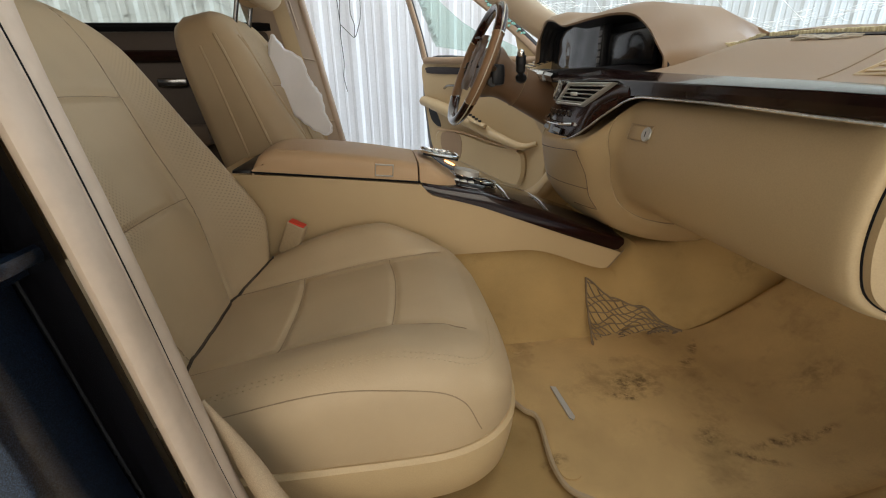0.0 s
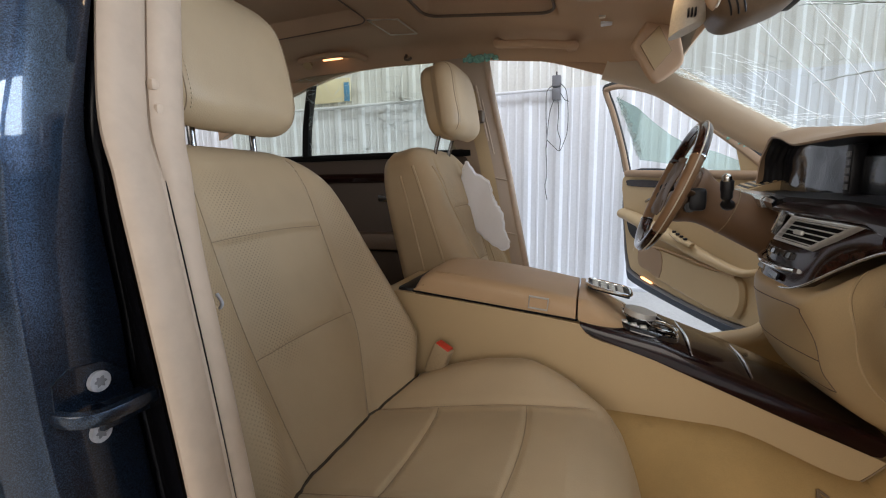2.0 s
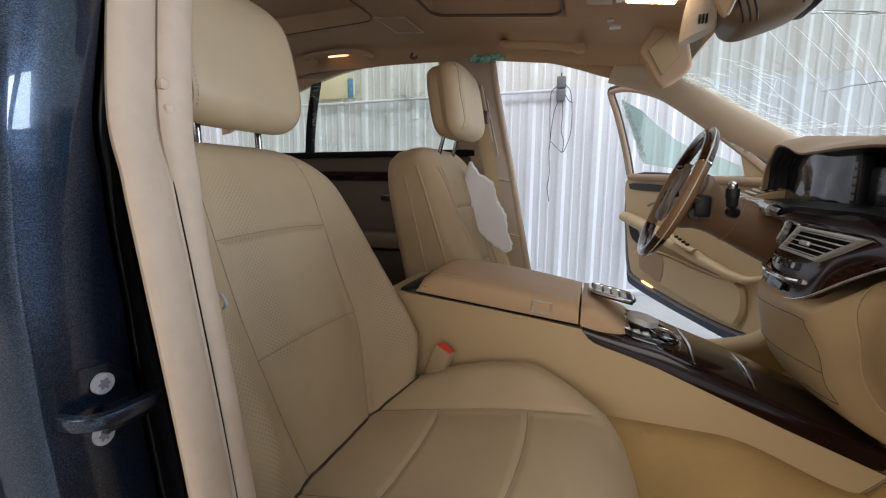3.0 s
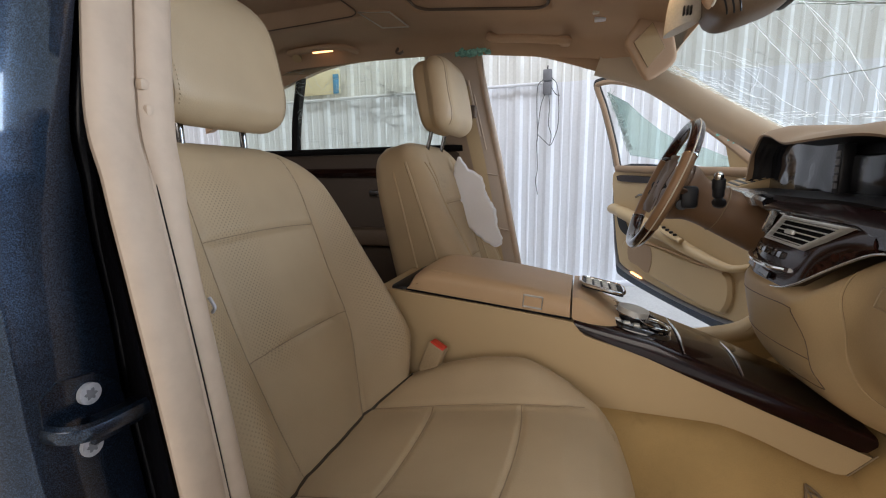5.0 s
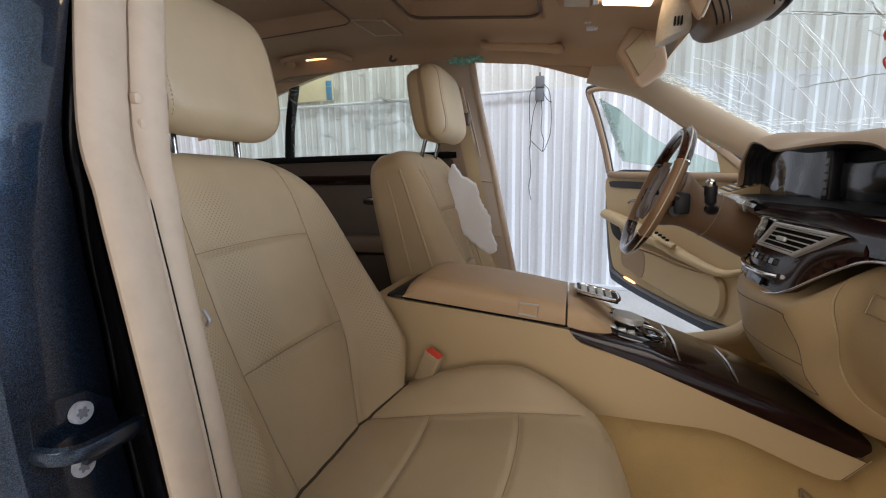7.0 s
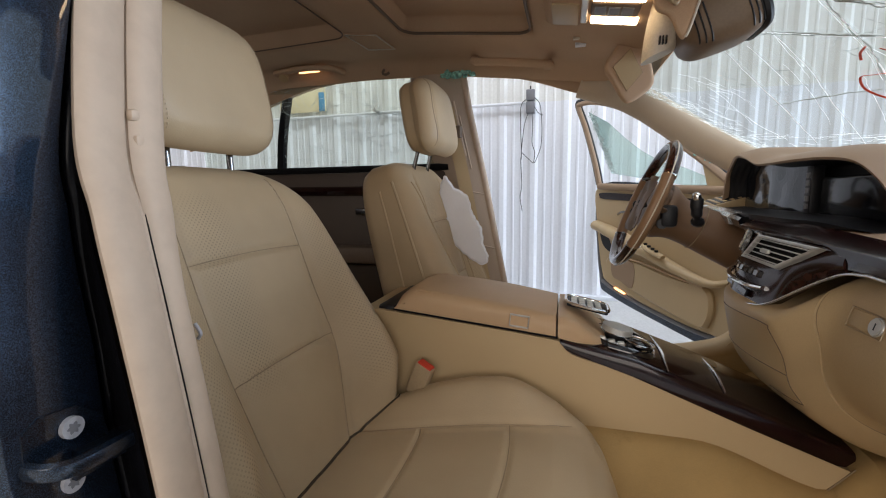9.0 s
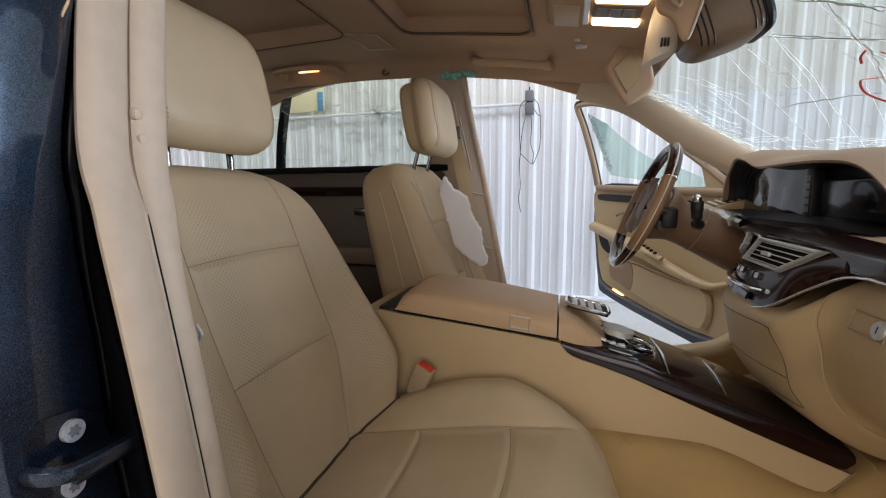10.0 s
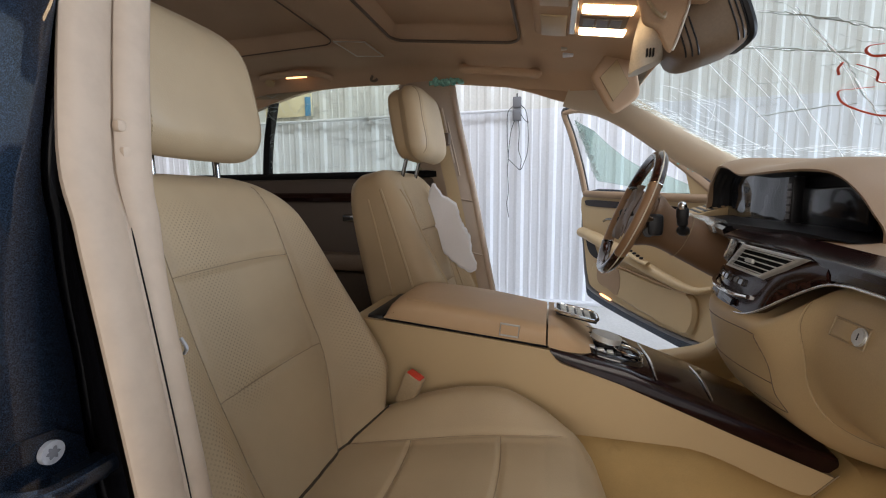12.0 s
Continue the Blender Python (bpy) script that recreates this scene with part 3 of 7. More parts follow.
sheet(bm, lambda u, v: V(0.23 + 0.03 * v + 0.05 * (1 - (2 * u - 1) ** 2), -0.62 + 1.24 * u, 1.42 - 0.03 * v - 0.045 * (2 * u - 1) ** 4), 24, 4, 0.02)
solo("windscreen_header", bm, M_HEADLINER, "tan windscreen header trim", "header trim", kind="structure")


def shield(u, v):
    """The windscreen: u from the passenger side to the driver side, v from the header down to the cowl."""
    y = (-0.64 + 1.28 * u) * (1 + 0.13 * v)
    bow = 1 - (2 * u - 1) ** 2
    return V(0.33 + 0.68 * v + bow * (0.05 + 0.05 * v) - (0.13 + 0.05 * math.sin(math.pi * v)) * abs(2 * u - 1) ** 7, y, 1.365 - 0.41 * v - 0.035 * (2 * u - 1) ** 4 * (1 - v) + 0.03 * math.sin(math.pi * v))


ws = thing("windscreen", (0.6, 0, 1.1), "shattered laminated windscreen with spreading cracks and red marks", "windscreen")
bm = bmesh.new()
sheet(bm, lambda u, v: shield(u, -0.13 + 1.13 * v), 28, 16)
pane = part("pane", bm, M_SHIELD, ws)
pane.visible_shadow = False
rng = random.Random(4)


def crack_line(bm, rows, r, wob=0.003):
    pts = [shield(p.x + rng.uniform(-wob, wob), p.y + rng.uniform(-wob, wob)) + V(-0.003, 0, -0.003) for p in spline([V(u, v, 0) for u, v in rows], 6)]
    n = len(pts) - 1
    tube(bm, pts, [r * (1 - 0.5 * abs(2 * i / n - 1)) for i in range(n + 1)], 4)


bm = bmesh.new()
for rows, r in ((((0.62, 0.08), (0.70, 0.26), (0.785, 0.44), (0.855, 0.67)), 0.0015), (((0.74, 0.03), (0.815, 0.20), (0.88, 0.44), (0.915, 0.62)), 0.0019), (((0.695, 0.07), (0.745, 0.19), (0.785, 0.29)), 0.0012),
                (((0.715, 0.20), (0.795, 0.39), (0.85, 0.53)), 0.0008), (((0.93, 0.31), (0.94, 0.48), (0.94, 0.58)), 0.0010), (((0.90, 0.14), (0.945, 0.45)), 0.0008), (((0.467, 0.062), (0.508, 0.143), (0.567, 0.272), (0.633, 0.40), (0.692, 0.528)), 0.0022), (((0.475, 0.062), (0.52, 0.15), (0.575, 0.272), (0.645, 0.40)), 0.0012),
                (((0.625, 0.073), (0.592, 0.155), (0.542, 0.248), (0.517, 0.307)), 0.0012), (((0.508, 0.003), (0.483, 0.085), (0.467, 0.167), (0.458, 0.237)), 0.0013), (((0.567, 0.272), (0.60, 0.5), (0.64, 0.8)), 0.0010),
                (((0.52, 0.3), (0.50, 0.55), (0.50, 0.85)), 0.0011), (((0.40, 0.1), (0.36, 0.35), (0.35, 0.7)), 0.0012)):
    crack_line(bm, rows, r * 0.8, 0.0012)
for i in range(4):
    u, v = rng.uniform(0.55, 0.90), rng.uniform(0.05, 0.5)
    l = rng.uniform(0.08, 0.25)
    crack_line(bm, [(u, v), (u + l * 0.27, v + l * 0.5), (u + l * 0.52, v + l)], rng.uniform(0.0004, 0.0006), 0.002)
for i in range(24):
    u, v = rng.uniform(0.86, 0.99), rng.uniform(0.0, 0.25)
    crack_line(bm, [(u, v), (u + rng.uniform(-0.01, 0.02), v + rng.uniform(0.03, 0.12))], rng.uniform(0.0003, 0.0006), 0.002)
for i in range(260):
    v = rng.uniform(0.0, 0.62)
    u = 0.996 - abs(rng.gauss(0, 0.018))
    crack_line(bm, [(u, v), (u - rng.uniform(-0.003, 0.006), v + rng.uniform(0.02, 0.07))], rng.uniform(0.0003, 0.0007), 0.002)
for i in range(110):
    u = rng.uniform(0.35, 0.985)
    v = 0.55 + 0.75 * (0.96 - u) + rng.gauss(0, 0.02) if u > 0.6 else 0.83 + rng.gauss(0, 0.018)
    crack_line(bm, [(u, v), (u - rng.uniform(0.01, 0.05), v + rng.uniform(-0.02, 0.03))], rng.uniform(0.0003, 0.0007), 0.003)
part("crack_web", bm, M_CRACK, ws, "white glittering cracks")["kind"] = "stuff"
bm = bmesh.new()
for rows in (((0.64, 0.065), (0.592, 0.150), (0.542, 0.243), (0.50, 0.32)), ((0.62, 0.08), (0.58, 0.162), (0.535, 0.255)), ((0.51, 0.01), (0.483, 0.092), (0.465, 0.175), (0.45, 0.26)), ((0.50, 0.02), (0.475, 0.10), (0.455, 0.2)),
             ((0.47, 0.07), (0.512, 0.150), (0.572, 0.280), (0.64, 0.41), (0.70, 0.54)), ((0.875, 0.36), (0.78, 0.39), (0.67, 0.43))):
    crack_line(bm, rows, 0.0016, 0.004)
for i in range(22):
    u, v = rng.uniform(0.45, 0.97), rng.uniform(0.02, 0.6)
    a = rng.uniform(0, 6.28)
    l = rng.uniform(0.03, 0.10)
    crack_line(bm, [(u, v), (min(0.99, u + l * 0.6 * math.cos(a)), v + l * math.sin(a)), (min(0.99, u + l * math.cos(a + 0.5)), v + 1.6 * l * math.sin(a + 0.3))], 0.0006, 0.004)
part("crack_shadow", bm, M_CRACKDARK, ws, "dark fine cracks")["kind"] = "stuff"
for row in (((0.483, 0.272), (0.50, 0.260), (0.517, 0.272), (0.520, 0.295), (0.50, 0.31)), ((0.608, 0.307), (0.590, 0.285), (0.567, 0.272)), ((0.558, 0.295), (0.556, 0.342), (0.583, 0.377), (0.56, 0.40)),
            ((0.60, 0.39), (0.635, 0.372), (0.660, 0.365), (0.690, 0.42), (0.680, 0.493), (0.65, 0.52))):
    bm = bmesh.new()
    tube(bm, spline([shield(u, v) + V(-0.006, 0, -0.004) for u, v in row], 6), 0.0024, 6, flat=0.3)
    part("marker_stroke", bm, M_REDMARK, ws, "red marker stroke")


# ---- body side with the B pillar, passenger side ----
def pillar_line(dx, dy):
    rows = ((-0.377, -0.595, 1.46), (-0.364, -0.665, 1.27), (-0.335, -0.716, 1.055), (-0.321, -0.721, 0.98), (-0.304, -0.724, 0.90), (-0.282, -0.724, 0.76), (-0.250, -0.724, 0.53),
            (-0.218, -0.732, 0.42), (-0.150, -0.755, 0.34), (0.0, -0.785, 0.28), (0.25, -0.80, 0.26), (0.75, -0.80, 0.26))
    return spline([V(x + dx, y + dy, z) for x, y, z in rows], 8)


bp = thing("b_pillar", (-0.35, -0.8, 0.15), "open door frame pillar in dark blue metallic paint with beige weatherstrip", "car pillar", kind="structure")
def rear_line(dx, dy):
    """Rearward edge of the body side; above the belt line only the pillar is left, beside the open rear window."""
    return [V(a.x + (max(dx, -0.17) - dx) * smooth(1.02, 1.10, a.z), a.y, a.z) for a in pillar_line(dx, dy)]


def paint_line(dx, dy):
    inward = 0.015 * smooth(-0.085, -0.055, dy)
    return [V(p.x - 0.018 * smooth(1.06, 0.90, p.z) + 0.12 * max(0, p.z - 0.80), p.y + inward * smooth(1.06, 0.86, p.z), p.z) for p in pillar_line(dx, dy)]


bm = bmesh.new()
lines = [paint_line(-0.075, -0.036), paint_line(-0.060, -0.039), paint_line(-0.051, -0.046), paint_line(-0.048, -0.058), paint_line(-0.047, -0.080), paint_line(-0.047, -0.098), paint_line(-0.051, -0.108), paint_line(-0.060, -0.114),
         paint_line(-0.10, -0.12), paint_line(-0.10, -0.15), rear_line(-0.6, -0.16), rear_line(-0.6, -0.05), rear_line(-0.3, 0.0)]
loft(bm, [[l[i] for l in lines] for i in range(len(lines[0]))])
part("painted_frame", bm, M_PAINT, bp)
bm = bmesh.new()
tube(bm, paint_line(-0.058, -0.033), 0.0085, 10)
part("rubber_lip", bm, M_LIP, bp)
bm = bmesh.new()
tube(bm, pillar_line(-0.012, -0.0225), 0.0215, 14, flat=0.5, up=(1, 0.2, 0.3))
part("weatherstrip", bm, M_SEAL, bp, "soft beige weatherstrip")
bm = bmesh.new()
gap_line = pillar_line(-0.0068, -0.0028)
tube(bm, gap_line, [0.0003 + 0.0004 * smooth(0.62, 0.85, p.z) * (1 - 0.6 * smooth(1.0, 1.12, p.z)) for p in gap_line], 6)
part("seal_gap", bm, M_RUBBER, bp)
bm = bmesh.new()
tube(bm, pillar_line(-0.017, -0.003), 0.010, 8)
part("seal_core", bm, M_SEAL, bp)
bm = bmesh.new()
web_a, web_b, web_c = paint_line(-0.062, -0.036), pillar_line(-0.030, -0.034), pillar_line(-0.034, -0.020)
loft(bm, [[a, b, c, c + V(-0.03, 0, 0), a + V(-0.02, 0.01, 0)] for a, b, c in zip(web_a, web_b, web_c)])
part("rubber_web", bm, M_LIP, bp, "black rubber web beside the weatherstrip")
bm = bmesh.new()
rbox(bm, (-0.343, -0.7215, 1.058), (-0.335, -0.713, 1.068), 0.003)
rbox(bm, (-0.340, -0.7215, 1.036), (-0.332, -0.713, 1.047), 0.003)
part("seal_joint", bm, M_SEAL, bp, "small joint clip of the weatherstrip")
bm = bmesh.new()
trim_line = [p + V(-0.006 * smooth(1.05, 0.90, p.z), -0.002 * smooth(1.05, 0.90, p.z), 0) for p in pillar_line(-0.008, 0.0125)]
tube(bm, trim_line, [0.0178 - 0.0038 * smooth(1.05, 0.90, p.z) for p in trim_line], 12, flat=0.52, up=(1, 0.2, 0.3))
part("pillar_trim", bm, M_SEAL, bp, "beige pillar trim edge")
bm = bmesh.new()
lines = [pillar_line(-0.012, 0.022), pillar_line(-0.04, 0.030), pillar_line(-0.14, 0.030), pillar_line(-0.14, 0.0), pillar_line(-0.03, 0.0)]
loft(bm, [[l[i] for l in lines] for i in range(0, 40)])
part("pillar_cover", bm, M_TRIM, bp)
# striker
SX = -0.354
st = part("striker_plate", prism(bmesh.new(), [(-0.026, 0.058), (-0.014, 0.066), (0.011, 0.063), (0.027, 0.049), (0.031, 0.033), (0.030, -0.004), (-0.010, -0.008), (-0.027, 0.032)],
                                 (SX - 0.012, -0.788, 0.772), (0, 1, 0), (0, 0, 1), 0.014, 0.003), M_PAINT, bp, "painted striker plate")
for z, y in ((0.821, -0.784), (0.779, -0.788)):
    bm = bmesh.new()
    disc(bm, (SX + 0.002, y, z), (1, 0.1, 0), 0.0084, 0.004, 28, 0.0012)
    part("screw", bm, M_STEEL, st, "zinc torx screw")
    bm = bmesh.new()
    star = []
    for i in range(24):
        a = 2 * math.pi * i / 24
        rr = 0.0040 + 0.0010 * math.cos(6 * a)
        star.append((rr * math.cos(a), rr * math.sin(a)))
    prism(bm, star, (SX + 0.0055, y, z), (0, 1, 0), (0, 0, 1), 0.0012)
    part("screw_socket", bm, M_GREY, bp)
bm = bmesh.new()
tube(bm, spline([V(SX, -0.813, 0.803), V(SX + 0.016, -0.809, 0.802), V(SX + 0.024, -0.795, 0.800), V(SX + 0.026, -0.760, 0.800), V(SX + 0.020, -0.735, 0.797), V(SX, -0.724, 0.793)], 6), 0.0052, 8, flat=1.4, up=(0, 0, 1))
part("striker_loop", bm, M_PAINT, bp, "painted striker loop")
bm = bmesh.new()
prism(bm, [(-0.066, -0.004), (0.0, -0.004), (0.008, 0.010), (-0.060, 0.016)], (SX - 0.004, -0.724, 0.786), (0, 1, 0), (0, 0, 1), 0.016, 0.003)
part("striker_web", bm, M_PAINT, bp)

# far side: left B pillar, sill and belt line
lp = thing("b_pillar", (-0.35, 0.75, 0.4), "beige left B pillar trim with the belt slot", "car pillar", kind="structure")
bm = bmesh.new()


def left_pillar(u, v):
    z = 1.44 - 1.0 * v
    xf = -0.389 + 0.189 * v ** 1.1
    y = 0.655 + 0.085 * smooth(0, 0.45, v)
    return V(xf - 0.20 * (1 - u), y - 0.03 * math.sin(math.pi * u), z)


sheet(bm, left_pillar, 12, 20, 0.03, True)
part("pillar_trim", bm, M_PILLARSHADE, lp)
bm = bmesh.new()
tube(bm, spline([left_pillar(1.03, v / 10) + V(0, 0.012, 0) for v in range(11)], 4), 0.016, 10)
part("weatherstrip", bm, M_SEAL, lp)
bm = bmesh.new()
tube(bm, [left_pillar(0.80, v / 10) + V(0, -0.006, 0) for v in range(1, 4)], 0.006, 8)
part("belt_guide", bm, M_SEAL, lp)
bm = bmesh.new()
sheet(bm, lambda u, v: left_pillar(0.55 + 0.25 * u, 0.12 + 0.75 * v) + V(-0.0, -0.012, 0), 2, 14, 0.002, True)
part("seat_belt", bm, M_TRIM, lp, "beige seat belt webbing")
bm = bmesh.new()
rbox(bm, (-0.42, 0.60, 1.20), (-0.375, 0.64, 1.245), 0.008)
part("belt_anchor", bm, M_DARKTRIM, lp)
bm = bmesh.new()
tube(bm, [left_pillar(0.86, v / 20) + V(0, -0.008, 0) for v in range(3, 8)], 0.0035, 8)
part("slot_edge", bm, M_SEAL, lp, "pale rounded edge of the belt slot")
for v0, u0, u1 in ((0.44, 0.72, 1.0), (0.66, 0.80, 1.0)):
    bm = bmesh.new()
    tube(bm, [left_pillar(u0 + (u1 - u0) * q / 6, v0 + 0.012 * q / 6) + V(0, -0.003, 0) for q in range(7)], 0.004, 8, flat=0.6)
    part("trim_ledge", bm, M_PILLARSHADE, lp)
bm = bmesh.new()
for i in range(46):
    q = V(rng.uniform(-0.45, -0.33), rng.uniform(0.605, 0.655), 1.432 + rng.uniform(-0.006, 0.007))
    h = rng.uniform(0.004, 0.009)
    rbox(bm, (-h, -h, -h * 0.7), (h, h, h * 0.7), 0.0015, 1, Matrix.Translation(q) @ pose(0, 0, 0, rng.uniform(-40, 40), rng.uniform(-40, 40), rng.uniform(0, 90)))
part("glass_crumbs", bm, M_TEAL, lp, "teal crumbs of broken window glass")

bm = bmesh.new()
tube(bm, spline([V(-0.23, 0.76, 0.50), V(-0.15, 0.77, 0.40), V(0.0, 0.77, 0.36), V(0.30, 0.77, 0.355), V(0.50, 0.765, 0.385), V(0.62, 0.76, 0.44), V(0.70, 0.75, 0.58), V(0.74, 0.745, 0.85)], 8), 0.042, 10)
solo("door_sill", bm, M_TRIM, "beige sill and door frame trim of the driver door", "sill", kind="structure")
bm = bmesh.new()
prism(bm, [(0.46, 0.33), (0.58, 0.43), (0.66, 0.53), (0.705, 0.65), (0.74, 0.90), (1.05, 0.95), (1.05, 0.33)], (0, 0.755, 0), (1, 0, 0), (0, 0, 1), 0.03, 0.006)
solo("kick_panel", bm, M_TRIM, "beige kick panel of the driver footwell", "car trim", kind="structure")
bm = bmesh.new()
rbox(bm, (0.74, 0.70, 0.30), (1.2, 0.90, 0.98), 0.03)
solo("cowl_side", bm, M_TRIM, "beige cowl side behind the door hinge", "car body", kind="structure")

# rear left door with its cracked window
rd = thing("rear_door", (-0.9, 0.74, 0.4), "closed rear door with dark lower panel and crazed window glass", "car door")
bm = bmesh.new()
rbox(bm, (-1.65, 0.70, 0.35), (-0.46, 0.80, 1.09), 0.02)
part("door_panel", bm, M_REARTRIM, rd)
bm = bmesh.new()
tube(bm, [V(-1.65, 0.69, 1.01), V(-0.46, 0.69, 1.005)], 0.020, 8)
part("wood_strip", bm, M_WOOD, rd, "dark burl wood strip")
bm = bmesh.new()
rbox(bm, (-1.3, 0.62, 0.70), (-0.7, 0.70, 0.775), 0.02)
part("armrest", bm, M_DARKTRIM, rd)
bm = bmesh.new()
rbox(bm, (-1.68, 0.803, 0.30), (-0.40, 0.84, 1.08), 0.012)
part("outer_skin", bm, M_PAINT, rd, "dark blue outer door skin")
bm = bmesh.new()
rbox(bm, (-0.86, 0.675, 0.905), (-0.76, 0.70, 0.935), 0.006)
part("door_handle", bm, M_POST, rd, "dark chrome pull handle")
bm = bmesh.new()
tube(bm, spline([V(-1.24, 0.715, 1.09), V(-1.22, 0.71, 1.25), V(-1.17, 0.69, 1.42)], 5), 0.021, 8)
part("window_post", bm, M_RUBBER, rd)
bm = bmesh.new()
tube(bm, [V(-1.70, 0.705, 1.10), V(-0.45, 0.705, 1.10)], 0.014, 8)
part("window_gasket", bm, M_RUBBER, rd)
bm = bmesh.new()


def side_glass(u, v):
    return V(-1.66 + 1.21 * u, 0.715 - 0.06 * v ** 1.5, 1.10 + 0.36 * v)


sheet(bm, side_glass, 6, 6)
pane = part("window_pane", bm, M_SIDEGLASS, rd)
pane.visible_shadow = False
bm = bmesh.new()
for i in range(190):
    u, v = rng.uniform(0.30, 0.98), rng.uniform(0.0, 0.95)
    a, l = rng.uniform(0, 6.28), rng.uniform(0.02, 0.14)
    pts = [side_glass(min(1, max(0, u + l * s / 6 * math.cos(a) + rng.uniform(-0.006, 0.006))), min(0.98, max(0.02, v + 2.2 * l * s / 6 * math.sin(a) + rng.uniform(-0.015, 0.015)))) + V(0, -0.003, 0) for s in range(7)]
    tube(bm, pts, rng.uniform(0.0004, 0.0008), 4)
for i in range(26):
    a = 2 * math.pi * i / 26 + rng.uniform(-0.1, 0.1)
    l = rng.uniform(0.10, 0.34)
    pts = [side_glass(min(1, 0.76 + l * s / 8 * math.cos(a) + rng.uniform(-0.004, 0.004)), min(0.97, max(0.02, 0.62 + 2.4 * l * s / 8 * math.sin(a) + rng.uniform(-0.02, 0.02)))) + V(0, -0.003, 0) for s in range(9)]
    tube(bm, pts, rng.uniform(0.0004, 0.0008), 4)
for i in range(100):
    u, v = 0.76 + rng.gauss(0, 0.07), 0.55 + rng.gauss(0, 0.22)
    a, l = rng.uniform(0, 6.28), rng.uniform(0.012, 0.045)
    pts = [side_glass(min(1, max(0, u + l * q / 3 * math.cos(a) + rng.uniform(-0.004, 0.004))), min(0.97, max(0.02, v + 2.4 * l * q / 3 * math.sin(a) + rng.uniform(-0.01, 0.01)))) + V(0, -0.003, 0) for q in range(4)]
    tube(bm, pts, rng.uniform(0.0003, 0.0006), 4)
part("crack_lines", bm, M_CRACKDARK, rd, "fine dark crazing")["kind"] = "stuff"

# ---- floor of the car ----
def carpet_z(x, y):
    z = 0.318
    z += 0.20 * smooth(-0.27, -0.125, y) * (1 - smooth(0.13, 0.3, y)) * (1 - 0.35 * smooth(0.25, 0.50, x) + 0.36 * smooth(0.475, 0.54, x))
    z += 0.34 * smooth(0.60, 1.05, x)
    z += 0.10 * smooth(-0.68, -0.79, y) * smooth(0.25, 0.7, x) + 0.05 * smooth(-0.70, -0.77, y) - 0.05 * smooth(-0.780, -0.80, y)
    z += 0.012 * math.sin(9 * x + 4 * y) * smooth(0.5, 0.7, x)
    return z


bm = bmesh.new()
sheet(bm, lambda u, v: V(-1.3 + 2.4 * u, -0.80 + 1.53 * v, carpet_z(-1.3 + 2.4 * u, -0.80 + 1.53 * v)), 90, 84, 0.03)
carpet = solo("carpet", bm, M_CARPET, "stained beige carpet of the car floor", "carpet", kind="structure")
bm = bmesh.new()
tube(bm, spline([V(-0.279, -0.692, 0.606), V(-0.261, -0.696, 0.568), V(-0.243, -0.701, 0.522), V(-0.224, -0.706, 0.472), V(-0.19, -0.716, 0.415), V(-0.12, -0.735, 0.368), V(0.0, -0.75, 0.345)], 6),
     [0.003 + 0.010 * smooth(0, 16, i) for i in range(37)], 12)
solo("sill_carpet", bm, M_EDGECARPET, "beige carpet edge at the foot of the door pillar", "carpet", kind="structure")
bm = bmesh.new()
rbox(bm, (1.02, -0.9, 0.25), (1.10, 0.9, 0.97), 0.01)
solo("firewall", bm, M_DARKTRIM, "dark bulkhead behind the dashboard", "bulkhead", kind="structure")
bm = bmesh.new()
rbox(bm, (-1.72, -0.76, 0.2), (-1.66, 0.76, 1.10), 0.01)
solo("rear_bulkhead", bm, M_DARKTRIM, "dark trim behind the rear bench", "bulkhead", kind="structure")
bm = bmesh.new()
rbox(bm, (-1.7, -0.80, 0.35), (-0.47, -0.72, 1.10), 0.02)
solo("rear_door_right", bm, M_DARKTRIM, "closed right rear door panel", "car door", kind="structure")

mt = thing("floor_mat", (0.4, -0.42, 0.33), "soiled beige pile floor mat with a metal badge", "floor mat")


def mat_z(x, y):
    return carpet_z(x, min(y, -0.265)) + 0.014 - 0.022 * smooth(-0.69, -0.75, y) * smooth(0.22, 0.36, x)


mat_edge = spline([V(0.155, -0.22, 0), V(0.14, -0.40, 0), V(0.155, -0.455, 0), V(0.175, -0.485, 0), V(0.165, -0.60, 0), V(0.20, -0.655, 0), V(0.36, -0.725, 0), V(0.75, -0.750, 0), V(0.97, -0.70, 0),
                   V(0.93, -0.40, 0), V(0.72, -0.27, 0), V(0.50, -0.235, 0), V(0.30, -0.205, 0)], 6, True)
bm = bmesh.new()
mc = V(0.47, -0.44, 0)
rings = []
for k in [1.0, 1.004, 1.0, 0.985] + [0.95 - 0.042 * i for i in range(22)] + [0.02]:
    lift = {1.004: -0.006}.get(k, 0.0) - (0.012 if not rings else 0) - (0.003 if k == 1.0 and rings else 0)
    rings.append([V(mc.x + (p.x - mc.x) * k, mc.y + (p.y - mc.y) * k, mat_z(mc.x + (p.x - mc.x) * k, mc.y + (p.y - mc.y) * k) + lift) for p in mat_edge])
inner = loft(bm, rings, True, False)
bm.faces.new(inner[-1])
part("mat_body", bm, M_MAT, mt)
bm = bmesh.new()
tube(bm, [p + V(0, 0, mat_z(p.x, p.y) - 0.004) for p in mat_edge if p.x < 0.42 and p.y < -0.30], 0.005, 6)
part("binding", bm, M_BUCKLE, mt, "grey beige edge binding")
bm = bmesh.new()
prism(bm, [(-0.046, -0.0042), (0.042, -0.0055), (0.048, 0.0), (0.042, 0.0055), (-0.042, 0.0055)], (0.232, -0.455, 0.3335), (0.05, -1, 0), (1, 0.05, 0), 0.003, 0.001)
